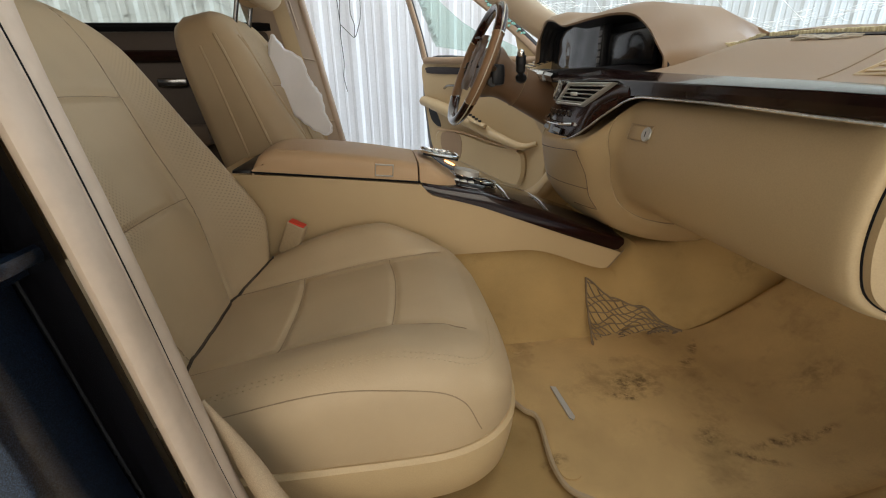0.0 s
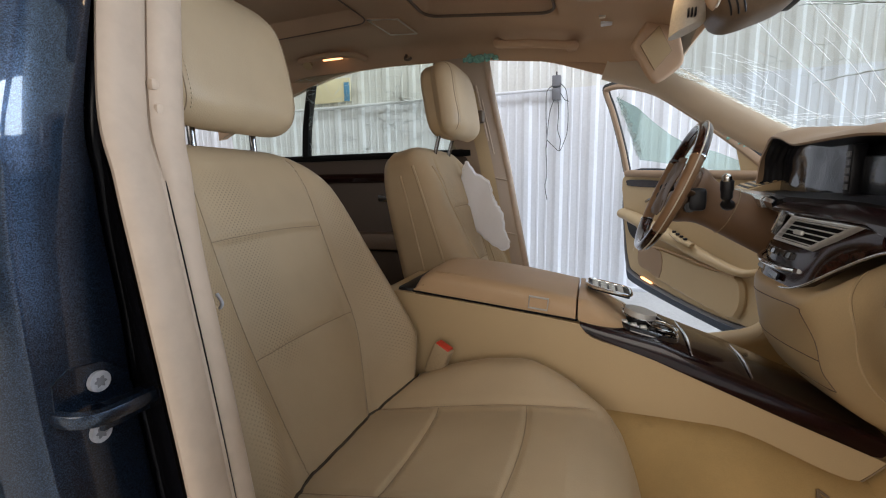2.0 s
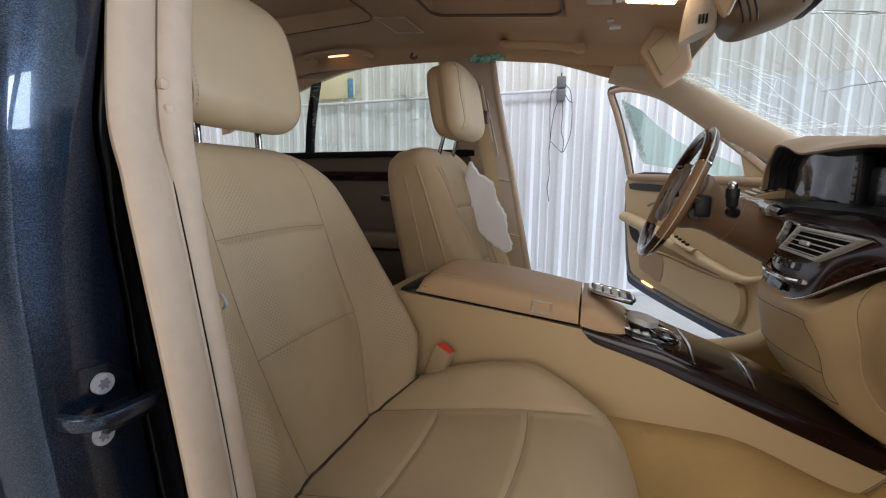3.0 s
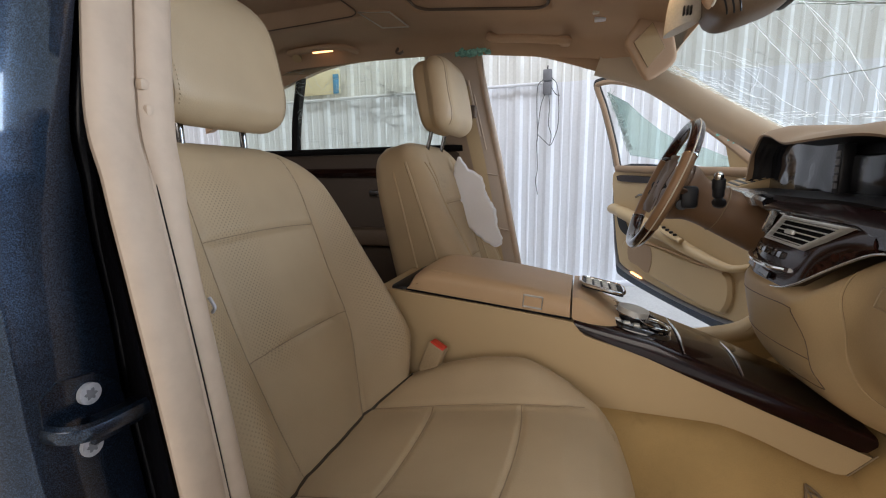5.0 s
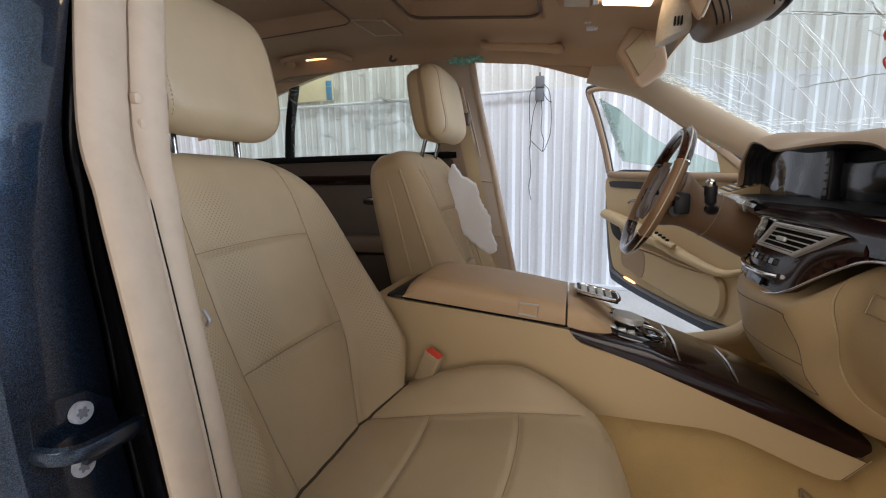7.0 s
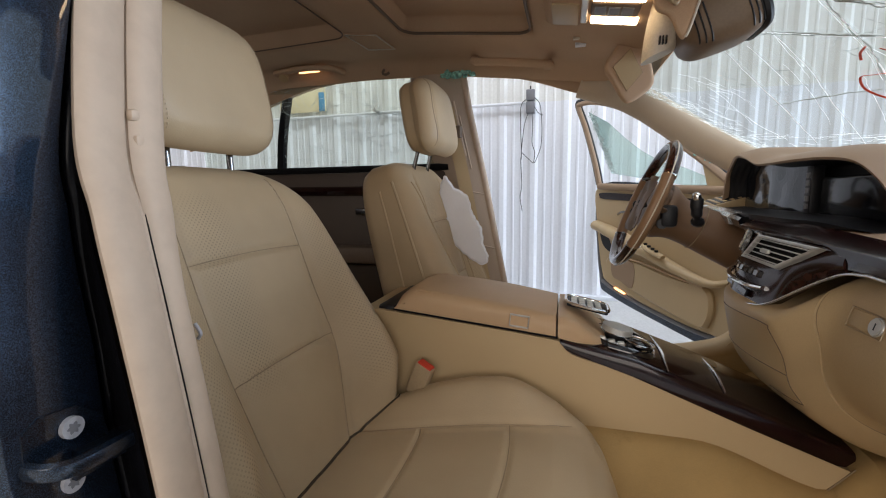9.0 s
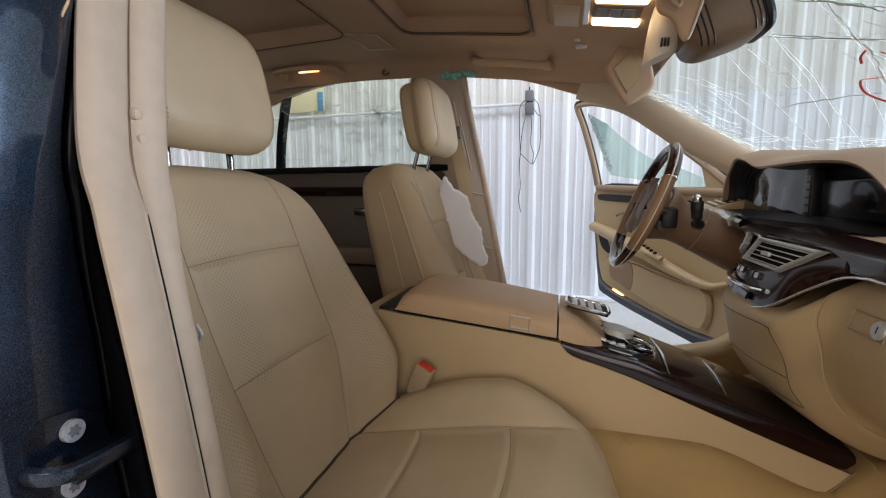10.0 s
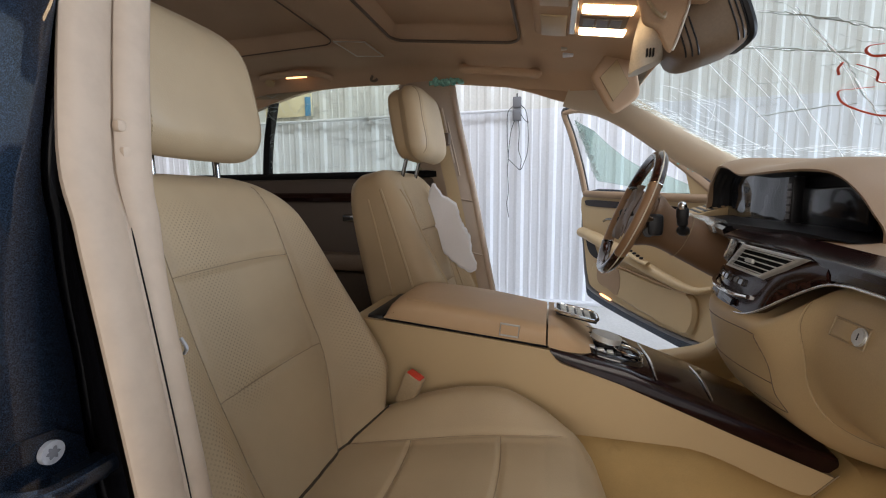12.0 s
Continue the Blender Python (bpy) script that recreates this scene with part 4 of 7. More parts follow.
part("badge", bm, M_SILVER, mt, "small brushed metal badge")
for x, y in ((0.195, -0.27), (0.185, -0.605)):
    bm = bmesh.new()
    disc(bm, (x, y, mat_z(x, y) + 0.0005), (0, 0, 1), 0.017, 0.0025, 28, 0.001)
    part("fastener", bm, M_MAT, mt, "round mat fastener")

# net pocket fallen against the tunnel
net = thing("cargo_net", (0.46, -0.2, 0.33), "slack taupe elastic net hanging from a hook on the tunnel carpet", "cargo net")


def net_at(u, v):
    x = 0.400 + 0.215 * u - 0.025 * v * (1 - u)
    y = -0.165 - 0.115 * v * (1 - u) ** 0.8 - 0.085 * u
    z = 0.425 - 0.085 * v - 0.095 * u ** 0.6
    zc = carpet_z(x, y) + 0.006
    return V(x, y, max(z, zc) if u < 0.25 else zc + 0.004 * math.sin(20 * u + 9 * v))


bm = bmesh.new()


def net_cord(rows, r):
    tube(bm, [net_at(u, v) + V(0, 0, 0.003 * math.sin(23 * u + 17 * v)) for u, v in rows], r, 6)


for k in range(-8, 9):
    for slope in (0.95, -0.95):
        rows = [(i / 30, k / 8 + 0.5 + slope * (i / 30 - 0.5) + 0.025 * math.sin(14 * i / 30 + 2 * k)) for i in range(31)]
        rows = [(u, v) for u, v in rows if 0 <= v <= 1]
        if len(rows) > 2:
            net_cord(rows, 0.0014)
net_cord([(i / 30, 0.0) for i in range(31)], 0.0022)
net_cord([(i / 30, 1.0) for i in range(31)], 0.0022)
net_cord([(0.0, i / 12) for i in range(13)], 0.0022)
part("netting", bm, M_NET, net)["kind"] = "stuff"
bm = bmesh.new()
tube(bm, spline([V(0.405, -0.175, 0.39), V(0.412, -0.155, 0.432), V(0.424, -0.150, 0.437), V(0.432, -0.155, 0.428), V(0.46, -0.185, 0.375), V(0.52, -0.215, 0.345), V(0.62, -0.255, 0.330)], 6), 0.0032, 6)
part("top_cord", bm, M_NET, net)


# ---- front seats ----
def back_frame(bx, bz, lean, cy):
    """Turns (up, across, forward) of a backrest into the world."""
    a = radians(lean)
    d, n = V(-math.sin(a), 0, math.cos(a)), V(math.cos(a), 0, math.sin(a))
    m = Matrix((d, (0, -1, 0), n)).transposed().to_4x4()
    return Matrix.Translation((bx, cy, bz)) @ m


def seam(name, tree, pts, way, parent, r=0.0008, material=None, n=10):
    line = on_surface(tree, spline(pts, n), way, 0.0002)
    for i in range(1, len(line)):
        if (line[i] - line[i - 1]).length > 0.05:
            line = line[i:] if i < len(line) / 2 else line[:i]
            break
    if len(line) > 2:
        bm = bmesh.new()
        tube(bm, line, r, 6)
        part(name, bm, material or M_SEAM, parent)


def stitches(name, tree, pts, way, parent, step=0.006):
    line = on_surface(tree, spline(pts, 40), way, 0.0008)
    bm = bmesh.new()
    gone = 0.0
    for p, q in zip(line, line[1:]):
        gone += (q - p).length
        if gone >= step:
            gone = 0
            d = (q - p).normalized()
            tube(bm, [p - d * 0.0016, p, p + d * 0.0016], [0.0006, 0.0011, 0.0006], 5)
    part(name, bm, M_THREAD, parent, "light stitching")["kind"] = "stuff"


def groove(d, w=0.0055):
    """Depth, from 0 to 1, of a sewn channel at distance d from its middle."""
    return math.exp(-(d / w) ** 2)


def make_seat(cy, dx, dz, bx, bz, lean, hx, hz, hlean, deep, label):
    s = thing("front_seat", (-0.2 + dx, cy, 0.33), label, "car seat", group="front seats")
    # cushion
    table = ((-0.46, 0.497), (-0.25, 0.534), (-0.08, 0.566), (0.0, 0.570), (0.05, 0.560), (0.085, 0.540), (0.115, 0.50))

    def panel_y(x):
        return 0.128 * (1 + 0.06 * smooth(-0.08, -0.02, x) + 0.14 * smooth(-0.02, 0.04, x))

    def panel_x(x, y):
        return x + 0.010 * (1 - (y / 0.128) ** 2)

    def top(x, y):
        z = lerp_table(table, x)
        bol = (0.048 * (1 - 0.8 * smooth(-0.11, 0.05, x)) * smooth(-0.50, -0.25, x) + 0.020 * math.exp(-((x + 0.17) / 0.11) ** 2)) * smooth(0.105, 0.20, abs(y))
        if y * cy > 0:
            bol *= 0.48
        cut = groove(abs(y) - panel_y(x)) * (1 - smooth(0.0, 0.05, x))
        if abs(y) < 0.128:
            cut = max([cut] + [groove(x - panel_x(q, y)) for q in (-0.252, -0.080)])
            z += 0.004 * (1 - (y / 0.128) ** 4)
        return z + bol + 0.006 * math.cos(y * 8) - 0.0050 * cut
    out = [(a - (0.030 if b * cy > 0 else 0.062) * (abs(b) / 0.262) ** 3 * smooth(-0.1, 0.1, a), b) for a, b in super_outline(0.28, 0.285, 0.262, 5.0, 168, 0.0, -0.172)]
    bm = pillow(out, top, 0.405, 0.05, 60, 9, Matrix.Translation((dx, cy, dz)))
    tree = tree_of(bm)

    cushion_tree = tree
    cush = part("seat_cushion", bm, M_LEATHER, s, "", 60)
    down = (0, 0, -1)

    def P(x, y, z=0.7):
        return V(x + dx, cy + y, z + dz)
    for k in (-1, 1):
        seam("seam", tree, [P(x, k * panel_y(x)) for x in (-0.44, -0.34, -0.25, -0.16, -0.08, -0.05, -0.02, 0.01, 0.03)], down, cush)
    for x in (-0.252, -0.080):
        seam("seam", tree, [P(panel_x(x, y), y) for y in (-0.126, -0.08, -0.04, 0, 0.04, 0.08, 0.126)], down, cush)
    for k in (-1, 1):
        for off in (0.0, 0.007):
            stitches("stitching", tree, [P(-0.42, k * (0.220 + off)), P(-0.25, k * (0.223 + off)), P(-0.05, k * (0.226 + off)), P(0.02, k * (0.222 + off)), P(0.055 + off, k * 0.19), P(0.072 + off, k * 0.10)], down, cush)
        w = (0, -k, 0)
        seam("seam", tree, [P(-0.36, k * 0.3, 0.505), P(-0.30, k * 0.3, 0.530), P(-0.16, k * 0.3, 0.557), P(-0.05, k * 0.3, 0.550), P(0.005, k * 0.3, 0.524), P(0.035, k * 0.3, 0.462)], w, cush)
    # plastic base
    bm = bmesh.new()
    rings = []
    for z, g in ((0.335, -0.03), (0.36, -0.005), (0.405, 0.006), (0.440, 0.010), (0.446, 0.004), (0.444, -0.02)):
        rings.append([V(a * (1 + g * 2.5) + dx + g * 0.3, b * (1 + g * 3) + cy, z + dz + 0.0) for a, b in out])
    loft(bm, rings)
    part("seat_base", bm, M_TRIM, s, "beige plastic seat base")
    for k in (-0.2, 0.2):
        bm = bmesh.new()
        rbox(bm, (-0.40 + dx, cy + k - 0.02, 0.318), (-0.02 + dx, cy + k + 0.02, 0.345), 0.004)
        part("seat_rail", bm, M_DARKTRIM, s)
    # backrest
    m = back_frame(bx, bz, lean, cy)
    bol_t = ((-0.06, 0.03), (0.0, 0.055), (0.145, 0.094), (0.25, 0.076), (0.36, 0.052), (0.52, 0.014), (0.60, 0.0))

    edge_t = ((-0.06, 0.075), (-0.03, 0.083), (0.08, 0.107), (0.17, 0.126), (0.24, 0.134), (0.43, 0.134), (0.53, 0.131), (0.575, 0.125), (0.61, 0.118))

    def front(a, b):
        line = lerp_table(edge_t, a)
        cut = groove(abs(b) - line) * (1 - smooth(0.57, 0.60, a))
        if abs(b) < line:
            cut = max([cut] + [groove(a - q - 0.004 * (1 - (b / 0.134) ** 2)) for q in (0.24, 0.429)])
        w = -0.0055 * cut + lerp_table(bol_t, a) * smooth(0.115, 0.205, abs(b)) * (0.62 if b * cy < 0 else 1.0) + 0.010 * math.cos(b * 9) * (1 - smooth(0.4, 0.6, a))
        return w + 0.012 * math.exp(-((a - 0.17) / 0.12) ** 2) - 0.02 * smooth(0.50, 0.62, a)
    out = [(a, b * (1 + (0.035 if cy < 0 and b < 0 else 0.085) * math.sin(math.pi * min(1, max(0, (a + 0.05) / 0.66))))) for a, b in super_outline(0.33, 0.33 if cy < 0 else 0.364, 0.250, 4.4 if cy < 0 else 5.6, 168, 0.06 if cy < 0 else 0.01, 0.275)]
    bm = pillow(out, front, -deep, 0.05, 60, 9, m)
    tree = tree_of(bm)
    # contact shade drawn as a dark tube where cushion and backrest meet
    crease = []
    for i in range(31):
        y = cy - 0.235 + 0.47 * i / 30
        for step in range(160):
            x = bx + 0.16 - 0.0015 * step
            low = cushion_tree.ray_cast(V(x, y, 1.6), V(0, 0, -1))[0]
            up = tree.ray_cast(V(x, y, 1.6), V(0, 0, -1))[0]
            if low is not None and up is not None and up.z >= low.z:
                crease.append(V(x + 0.002, y, low.z + 0.001))
                break
    if len(crease) > 4:
        cb = bmesh.new()
        tube(cb, crease, 0.0030, 6)
        part("crease_shade_line", cb, M_CREASE, s, "dark line put in as the shade between cushion and backrest")
    back = part("backrest", bm, M_BACK, s, "", 60)
    way = -(m.to_3x3() @ V(0, 0, 1))

    def B(a, b):
        return m @ V(a, b, 0.2)
    for k in (-1, 1):
        seam("seam", tree, [B(-0.03 + 0.0605 * i, k * lerp_table(edge_t, -0.03 + 0.0605 * i)) for i in range(11)], way, back)
    for a in (0.24, 0.429):
        seam("seam", tree, [B(a + 0.004 * (1 - (b / 0.134) ** 2), b) for b in (-0.132, -0.09, -0.045, 0, 0.045, 0.09, 0.132)], way, back)
    if cy > 0:
        for b in (0.150, 0.205):
            for k in (-1, 1):
                seam("piping", tree, [B(0.04, k * b), B(0.25, k * b), B(0.46, k * b * 0.98), B(0.56, k * b * 0.93)], way, back, 0.0036, M_LEATHER)
    for k in (1, -1):
        w = (0, k, 0)
        q = [m @ V(a, k * 0.3, h) for a, h in ((0.0, -0.03), (0.15, 0.0), (0.35, -0.012), (0.5, -0.030), (0.57, -0.045))]
        seam("piping" if cy > 0 else "seam", tree, q, w, back, 0.0042 if cy > 0 else 0.0012, M_LEATHER if cy > 0 else None)
        q = [m @ V(a, k * 0.3, h) for a, h in ((0.0, -0.075), (0.2, -0.07), (0.45, -0.075), (0.55, -0.085))]
        seam("piping" if cy > 0 else "seam", tree, q, w, back, 0.0036 if cy > 0 else 0.0012, M_LEATHER if cy > 0 else None)
    # headrest
    hm = back_frame(hx, hz, hlean, cy)
    out = super_outline(0.104, 0.118, 0.132, 3.6, 60, 0.06)
    bm = pillow(out, lambda a, b: 0.012, -0.068, 0.030, 8, 6, hm)
    part("headrest_shell", bm, M_LEATHER, s, "leather rear half of the headrest", 60)
    out = super_outline(0.118, 0.118, 0.157, 4.2, 72, 0.10)
    bm = pillow(out, lambda a, b: 0.050 - 0.25 * a * a * 2 - 0.5 * b * b, -0.030, 0.045, 14, 9, hm)
    tree = tree_of(bm)
    head = part("headrest", bm, M_LEATHER, s, "", 60)
    hway = -(hm.to_3x3() @ V(0, 0, 1))
    for k in (1, -1):
        q = [hm @ V(a, k * b, 0.2) for a, b in ((-0.100, 0.117), (-0.05, 0.124), (0.0, 0.125), (0.05, 0.119), (0.102, 0.105))]
        seam("seam", tree, q, hway, head, 0.0011)
        stitches("stitching", tree, [p + V(0, k * 0.006, 0) for p in q], hway, head)
    for k in (-0.068, 0.068):
        bm = bmesh.new()
        p0 = m @ V(0.56, k, -0.055)
        tube(bm, spline([p0, p0.lerp(hm @ V(-0.03, k, -0.02), 0.5), hm @ V(-0.03, k, -0.02)], 5), 0.0062, 10)
        part("headrest_post", bm, M_POST, s, "chrome headrest post")
        bm = bmesh.new()
        disc(bm, m @ V(0.592, k, -0.055), m.to_3x3() @ V(1, 0, 0), 0.013, 0.008, 20, 0.002)
        part("post_collar", bm, M_DARKTRIM, s)
    return s, m


make_seat(-0.385, 0.0, 0.0, -0.387, 0.483, 16.6, -0.590, 1.185, 9, 0.105, "beige perforated leather front passenger seat beside the open door")
driver, dm = make_seat(0.385, 0.08, 0.0, -0.295, 0.483, 13.2, -0.412, 1.232, 10, 0.150, "beige leather driver seat with a burst side airbag")

ab = thing("side_airbag", (-0.33, 0.60, 0.75), "limp white deployed airbag hanging from the driver seat bolster", "airbag")
bag = ((-0.397, 1.051), (-0.367, 1.014), (-0.320, 0.984), (-0.305, 0.935), (-0.290, 0.905), (-0.270, 0.872), (-0.262, 0.815), (-0.246, 0.772), (-0.263, 0.747), (-0.308, 0.768),
       (-0.350, 0.803), (-0.381, 0.836), (-0.405, 0.888), (-0.417, 0.957), (-0.414, 1.006))
edge_pts = [p + V(0.0014 * math.sin(1.3 * i), 0.0012 * math.cos(1.1 * i), 0) for i, p in enumerate(spline([V(x, z, 0) for x, z in bag], 8, True))]
am = Matrix(((1, 0, 0, 0), (0, 0, -1, 0.459), (0, 1, 0, 0), (0, 0, 0, 1)))


def cloth(a, b):
    """Slack cloth: soft folds that run down from the upper corner, and small crumples."""
    along, across = -0.45 * (a + 0.4) + 0.9 * (1.05 - b), 0.9 * (a + 0.4) + 0.45 * (1.05 - b)
    return 0.010 + 0.0030 * math.sin(40 * across + 3 * along) + 0.0012 * math.sin(30 * along + 20 * across) + 0.007 * noise.noise(V(11 * a, 11 * b, 3.1))


bm = pillow([(p.x, p.y) for p in edge_pts], cloth, -0.010, 0.008, 30, 5, am)
part("airbag_cloth", bm, M_AIRBAG, ab, "", 60)
bm = bmesh.new()
tube(bm, [am @ V(p.x, p.y, 0.002) for p in edge_pts], 0.0026, 6, True)
part("hem", bm, M_AIRBAG, ab, "rolled sewn hem")

bk = thing("belt_buckle", (-0.28, -0.165, 0.55), "beige seat belt buckle with a red release button", "belt buckle")
bmx = Matrix.Translation((-0.282, -0.163, 0.602)) @ pose(0, 0, 0, 0, 24, -14)
bm = bmesh.new()
rbox(bm, (-0.021, -0.012, -0.045), (0.021, 0.012, 0.032), 0.005, 3, bmx)
part("housing", bm, M_BUCKLE, bk)
bm = bmesh.new()
rbox(bm, (-0.017, -0.010, 0.029), (0.017, 0.010, 0.0345), 0.002, 2, bmx)
part("release_button", bm, M_RED, bk, "red release button")
bm = bmesh.new()
tube(bm, spline([bmx @ V(0, 0, -0.04), bmx @ V(-0.01, 0.0, -0.07), V(-0.35, -0.17, 0.515)], 5), 0.008, 8, flat=0.5)
part("stalk", bm, M_BUCKLE, bk)
bm = bmesh.new()
for i in range(3):
    tube(bm, spline([V(-0.315 - 0.006 * i, -0.172, 0.56), V(-0.325 - 0.008 * i, -0.180, 0.545 - 0.004 * i), V(-0.345, -0.19, 0.540 - 0.006 * i)], 5), 0.0018, 5)
part("wires", bm, M_CREAM, bk, "pale loose wires")

tg = thing("belt_tongue", (-0.30, -0.66, 0.88), "metal seat belt tongue hanging at the pillar", "belt tongue")
bm = bmesh.new()
tube(bm, spline([V(-0.403, -0.614, 0.848), V(-0.396, -0.614, 0.837), V(-0.400, -0.614, 0.830)], 4), 0.0022, 8)
part("tongue_plate", bm, M_STEEL, tg)
bm = bmesh.new()
rbox(bm, (-0.415, -0.624, 0.838), (-0.402, -0.616, 0.852), 0.003)
part("tongue_grip", bm, M_BUCKLE, tg)

# ---- centre console ----
cc = thing("centre_console", (0.05, 0, 0.33), "beige centre console with burl wood slope and padded lid", "car console")
SIDE = ((-0.44, 0.735), (-0.357, 0.735), (0.0, 0.697), (0.025, 0.672), (0.143, 0.637), (0.346, 0.558), (0.512, 0.497))
bm = bmesh.new()
prof_top = [V(x, 0, z - 0.004) for x, z in SIDE]
foot = [V(0.465, 0, 0.443), V(0.30, 0, 0.40), V(-0.46, 0, 0.34)]
poly = [(p.x, p.z) for p in spline(prof_top, 4)] + [(p.x, p.z) for p in foot]
prism(bm, poly, (0, 0.118, 0), (1, 0, 0), (0, 0, 1), 0.242, 0.004)
part("side_panel", bm, M_TRIM, cc)
bm = bmesh.new()
tube(bm, spline([V(0.10, -0.1255, 0.512), V(0.20, -0.1255, 0.513), V(0.33, -0.1255, 0.482), V(0.445, -0.1255, 0.447), V(0.468, -0.1255, 0.445), V(0.515, -0.1255, 0.500)], 6), 0.0014, 6)
part("panel_gap", bm, M_SEAM, cc)
# padded lid
bm = bmesh.new()
rings = []
for i in range(29):
    t = i / 28
    x = -0.357 + 0.353 * t
    zb = lerp_table(SIDE, x) + 0.003
    zt = 0.781 - 0.041 * t + 0.008 * math.sin(math.pi * t)
    back = min(1, ((x + 0.357) / 0.05)) if x < -0.307 else 1
    zt = zb + (zt - zb) * math.sqrt(max(0.03, 1 - (1 - back) ** 2))
    hw = 0.122
    rr = 0.026
    ring = [V(x, -hw, zb), V(x, -hw - 0.001, zb + 0.4 * (zt - zb))]
    for s in range(7):
        a = math.pi / 2 * s / 6
        ring.append(V(x, -hw + rr * (1 - math.cos(a)), zt - rr * 0.8 + rr * 0.8 * math.sin(a)))
    ring += [V(x, -0.05, zt + 0.004), V(x, 0.05, zt + 0.004)]
    for s in range(7):
        a = math.pi / 2 * (1 - s / 6)
        ring.append(V(x, hw - rr * (1 - math.cos(a)), zt - rr * 0.8 + rr * 0.8 * math.sin(a)))
    ring += [V(x, hw + 0.001, zb + 0.4 * (zt - zb)), V(x, hw, zb)]
    rings.append(ring)
loft(bm, rings)
lid = part("armrest_lid", bm, M_LID, cc, "padded tan leather lid", 50)
for y in (-0.103, -0.098):
    bm = bmesh.new()
    tube(bm, [V(-0.31 + 0.306 * i / 20, y, 0.7765 - 0.041 * (i / 20) + 0.007 * math.sin(math.pi * (0.12 + 0.88 * i / 20))) for i in range(21)], 0.0011, 5)
    part("seam", bm, M_LID, lid)
bm = bmesh.new()
rbox(bm, (-0.405, -0.112, 0.70), (-0.361, 0.112, 0.742), 0.010)
part("rear_cap", bm, M_BLACK, cc, "dark cap behind the lid")
bm = bmesh.new()
tube(bm, [V(-0.36, -0.1215, 0.7365), V(-0.18, -0.1215, 0.7178), V(0.0, -0.1215, 0.699)], 0.0024, 6)
part("lid_gap", bm, M_RUBBER, cc)
bx, bz = -0.078, 0.7295
bm = bmesh.new()
prism(bm, [(-0.019, -0.012), (0.019, -0.012), (0.019, 0.012), (-0.019, 0.012)], (bx, -0.1195, bz), (1, 0, -0.10), (0.10, 0, 1), 0.006, 0.0015)
btn = part("lid_button", bm, M_LID, cc)
bm = bmesh.new()
tube(bm, [V(bx + a + 0.10 * b, -0.1258, bz + b - 0.10 * a) for a, b in ((-0.019, -0.012), (0.019, -0.012), (0.019, 0.012), (-0.019, 0.012))], 0.0024, 6, True)
part("chrome_surround", bm, M_SILVER, btn, "thin chrome surround")
# pad in front of the lid, with the phone keypad
bm = bmesh.new()
rings = []
for i in range(15):
    t = i / 14
    x = 0.000 + 0.096 * t
    zb = lerp_table(SIDE, x) + 0.004 + 0.012 * smooth(0.2, 1, t)
    zt = 0.739 - 0.052 * smooth(0.1, 1.1, t)
    hw = 0.121 - 0.035 * t ** 2.5
    rr = 0.022
    ring = [V(x, -hw, zb)]
    for s in range(6):
        a = math.pi / 2 * s / 5
        ring.append(V(x, -hw + rr * (1 - math.cos(a)), max(zb + 0.002, zt - rr + rr * math.sin(a))))
    for s in range(6):
        a = math.pi / 2 * (1 - s / 5)
        ring.append(V(x, hw - rr * (1 - math.cos(a)), max(zb + 0.002, zt - rr + rr * math.sin(a))))
    ring.append(V(x, hw, zb))
    rings.append(ring)
loft(bm, rings)
pad = part("front_pad", bm, M_LID, cc, "tan leather pad", 50)
kp = Matrix.Translation((0.060, 0.0, 0.741)) @ pose(0, 0, 0, 0, 12, 0) @ Matrix.Scale(0.80, 4)
bm = bmesh.new()
rbox(bm, (-0.055, -0.047, -0.006), (0.055, 0.047, 0.004), 0.004, 2, kp)
keypad = part("keypad", bm, M_BLACK, cc, "black phone keypad with chrome surround")
bm = bmesh.new()
ring = [(0.058 * math.copysign(abs(math.cos(t)) ** 0.45, math.cos(t)), 0.05 * math.copysign(abs(math.sin(t)) ** 0.45, math.sin(t))) for t in [2 * math.pi * i / 48 for i in range(48)]]
tube(bm, [kp @ V(a, b, 0.004) for a, b in ring], 0.0038, 8, True)
part("chrome_surround", bm, M_CHROME, keypad)
for i in range(4):
    for j in range(3):
        bm = bmesh.new()
        x, y = -0.036 + 0.022 * i, -0.026 + 0.026 * j
        rbox(bm, (x - 0.008, y - 0.0105, 0.003), (x + 0.008, y + 0.0105, 0.008), 0.002, 1, kp)
        part("key", bm, M_SILVER, keypad)
# burl slope
bm = bmesh.new()
SLOPE = ((0.005, 0.699), (0.04, 0.690), (0.15, 0.668), (0.30, 0.615), (0.42, 0.567), (0.512, 0.532))


def slope_z(x):
    return lerp_table(SLOPE, x)


low = ((0.005, 0.693), (0.012, 0.678), (0.035, 0.668), (0.143, 0.634), (0.346, 0.555), (0.505, 0.497))
rings = []
for i in range(41):
    x = 0.005 + 0.507 * i / 40
    zt, zl = slope_z(x), lerp_table(low, x)
    if x > 0.495:
        zl += (x - 0.495) * 1.2
    rings.append([V(x, -0.1275, zl), V(x, -0.1280, zt - 0.008), V(x, -0.124, zt - 0.002), V(x, -0.115, zt), V(x, 0, zt + 0.006), V(x, 0.115, zt), V(x, 0.124, zt - 0.002), V(x, 0.128, zt - 0.008), V(x, 0.1275, zl)])
loft(bm, rings)
slope = part("burl_panel", bm, M_WOOD, cc, "dark glossy burl wood", 50)
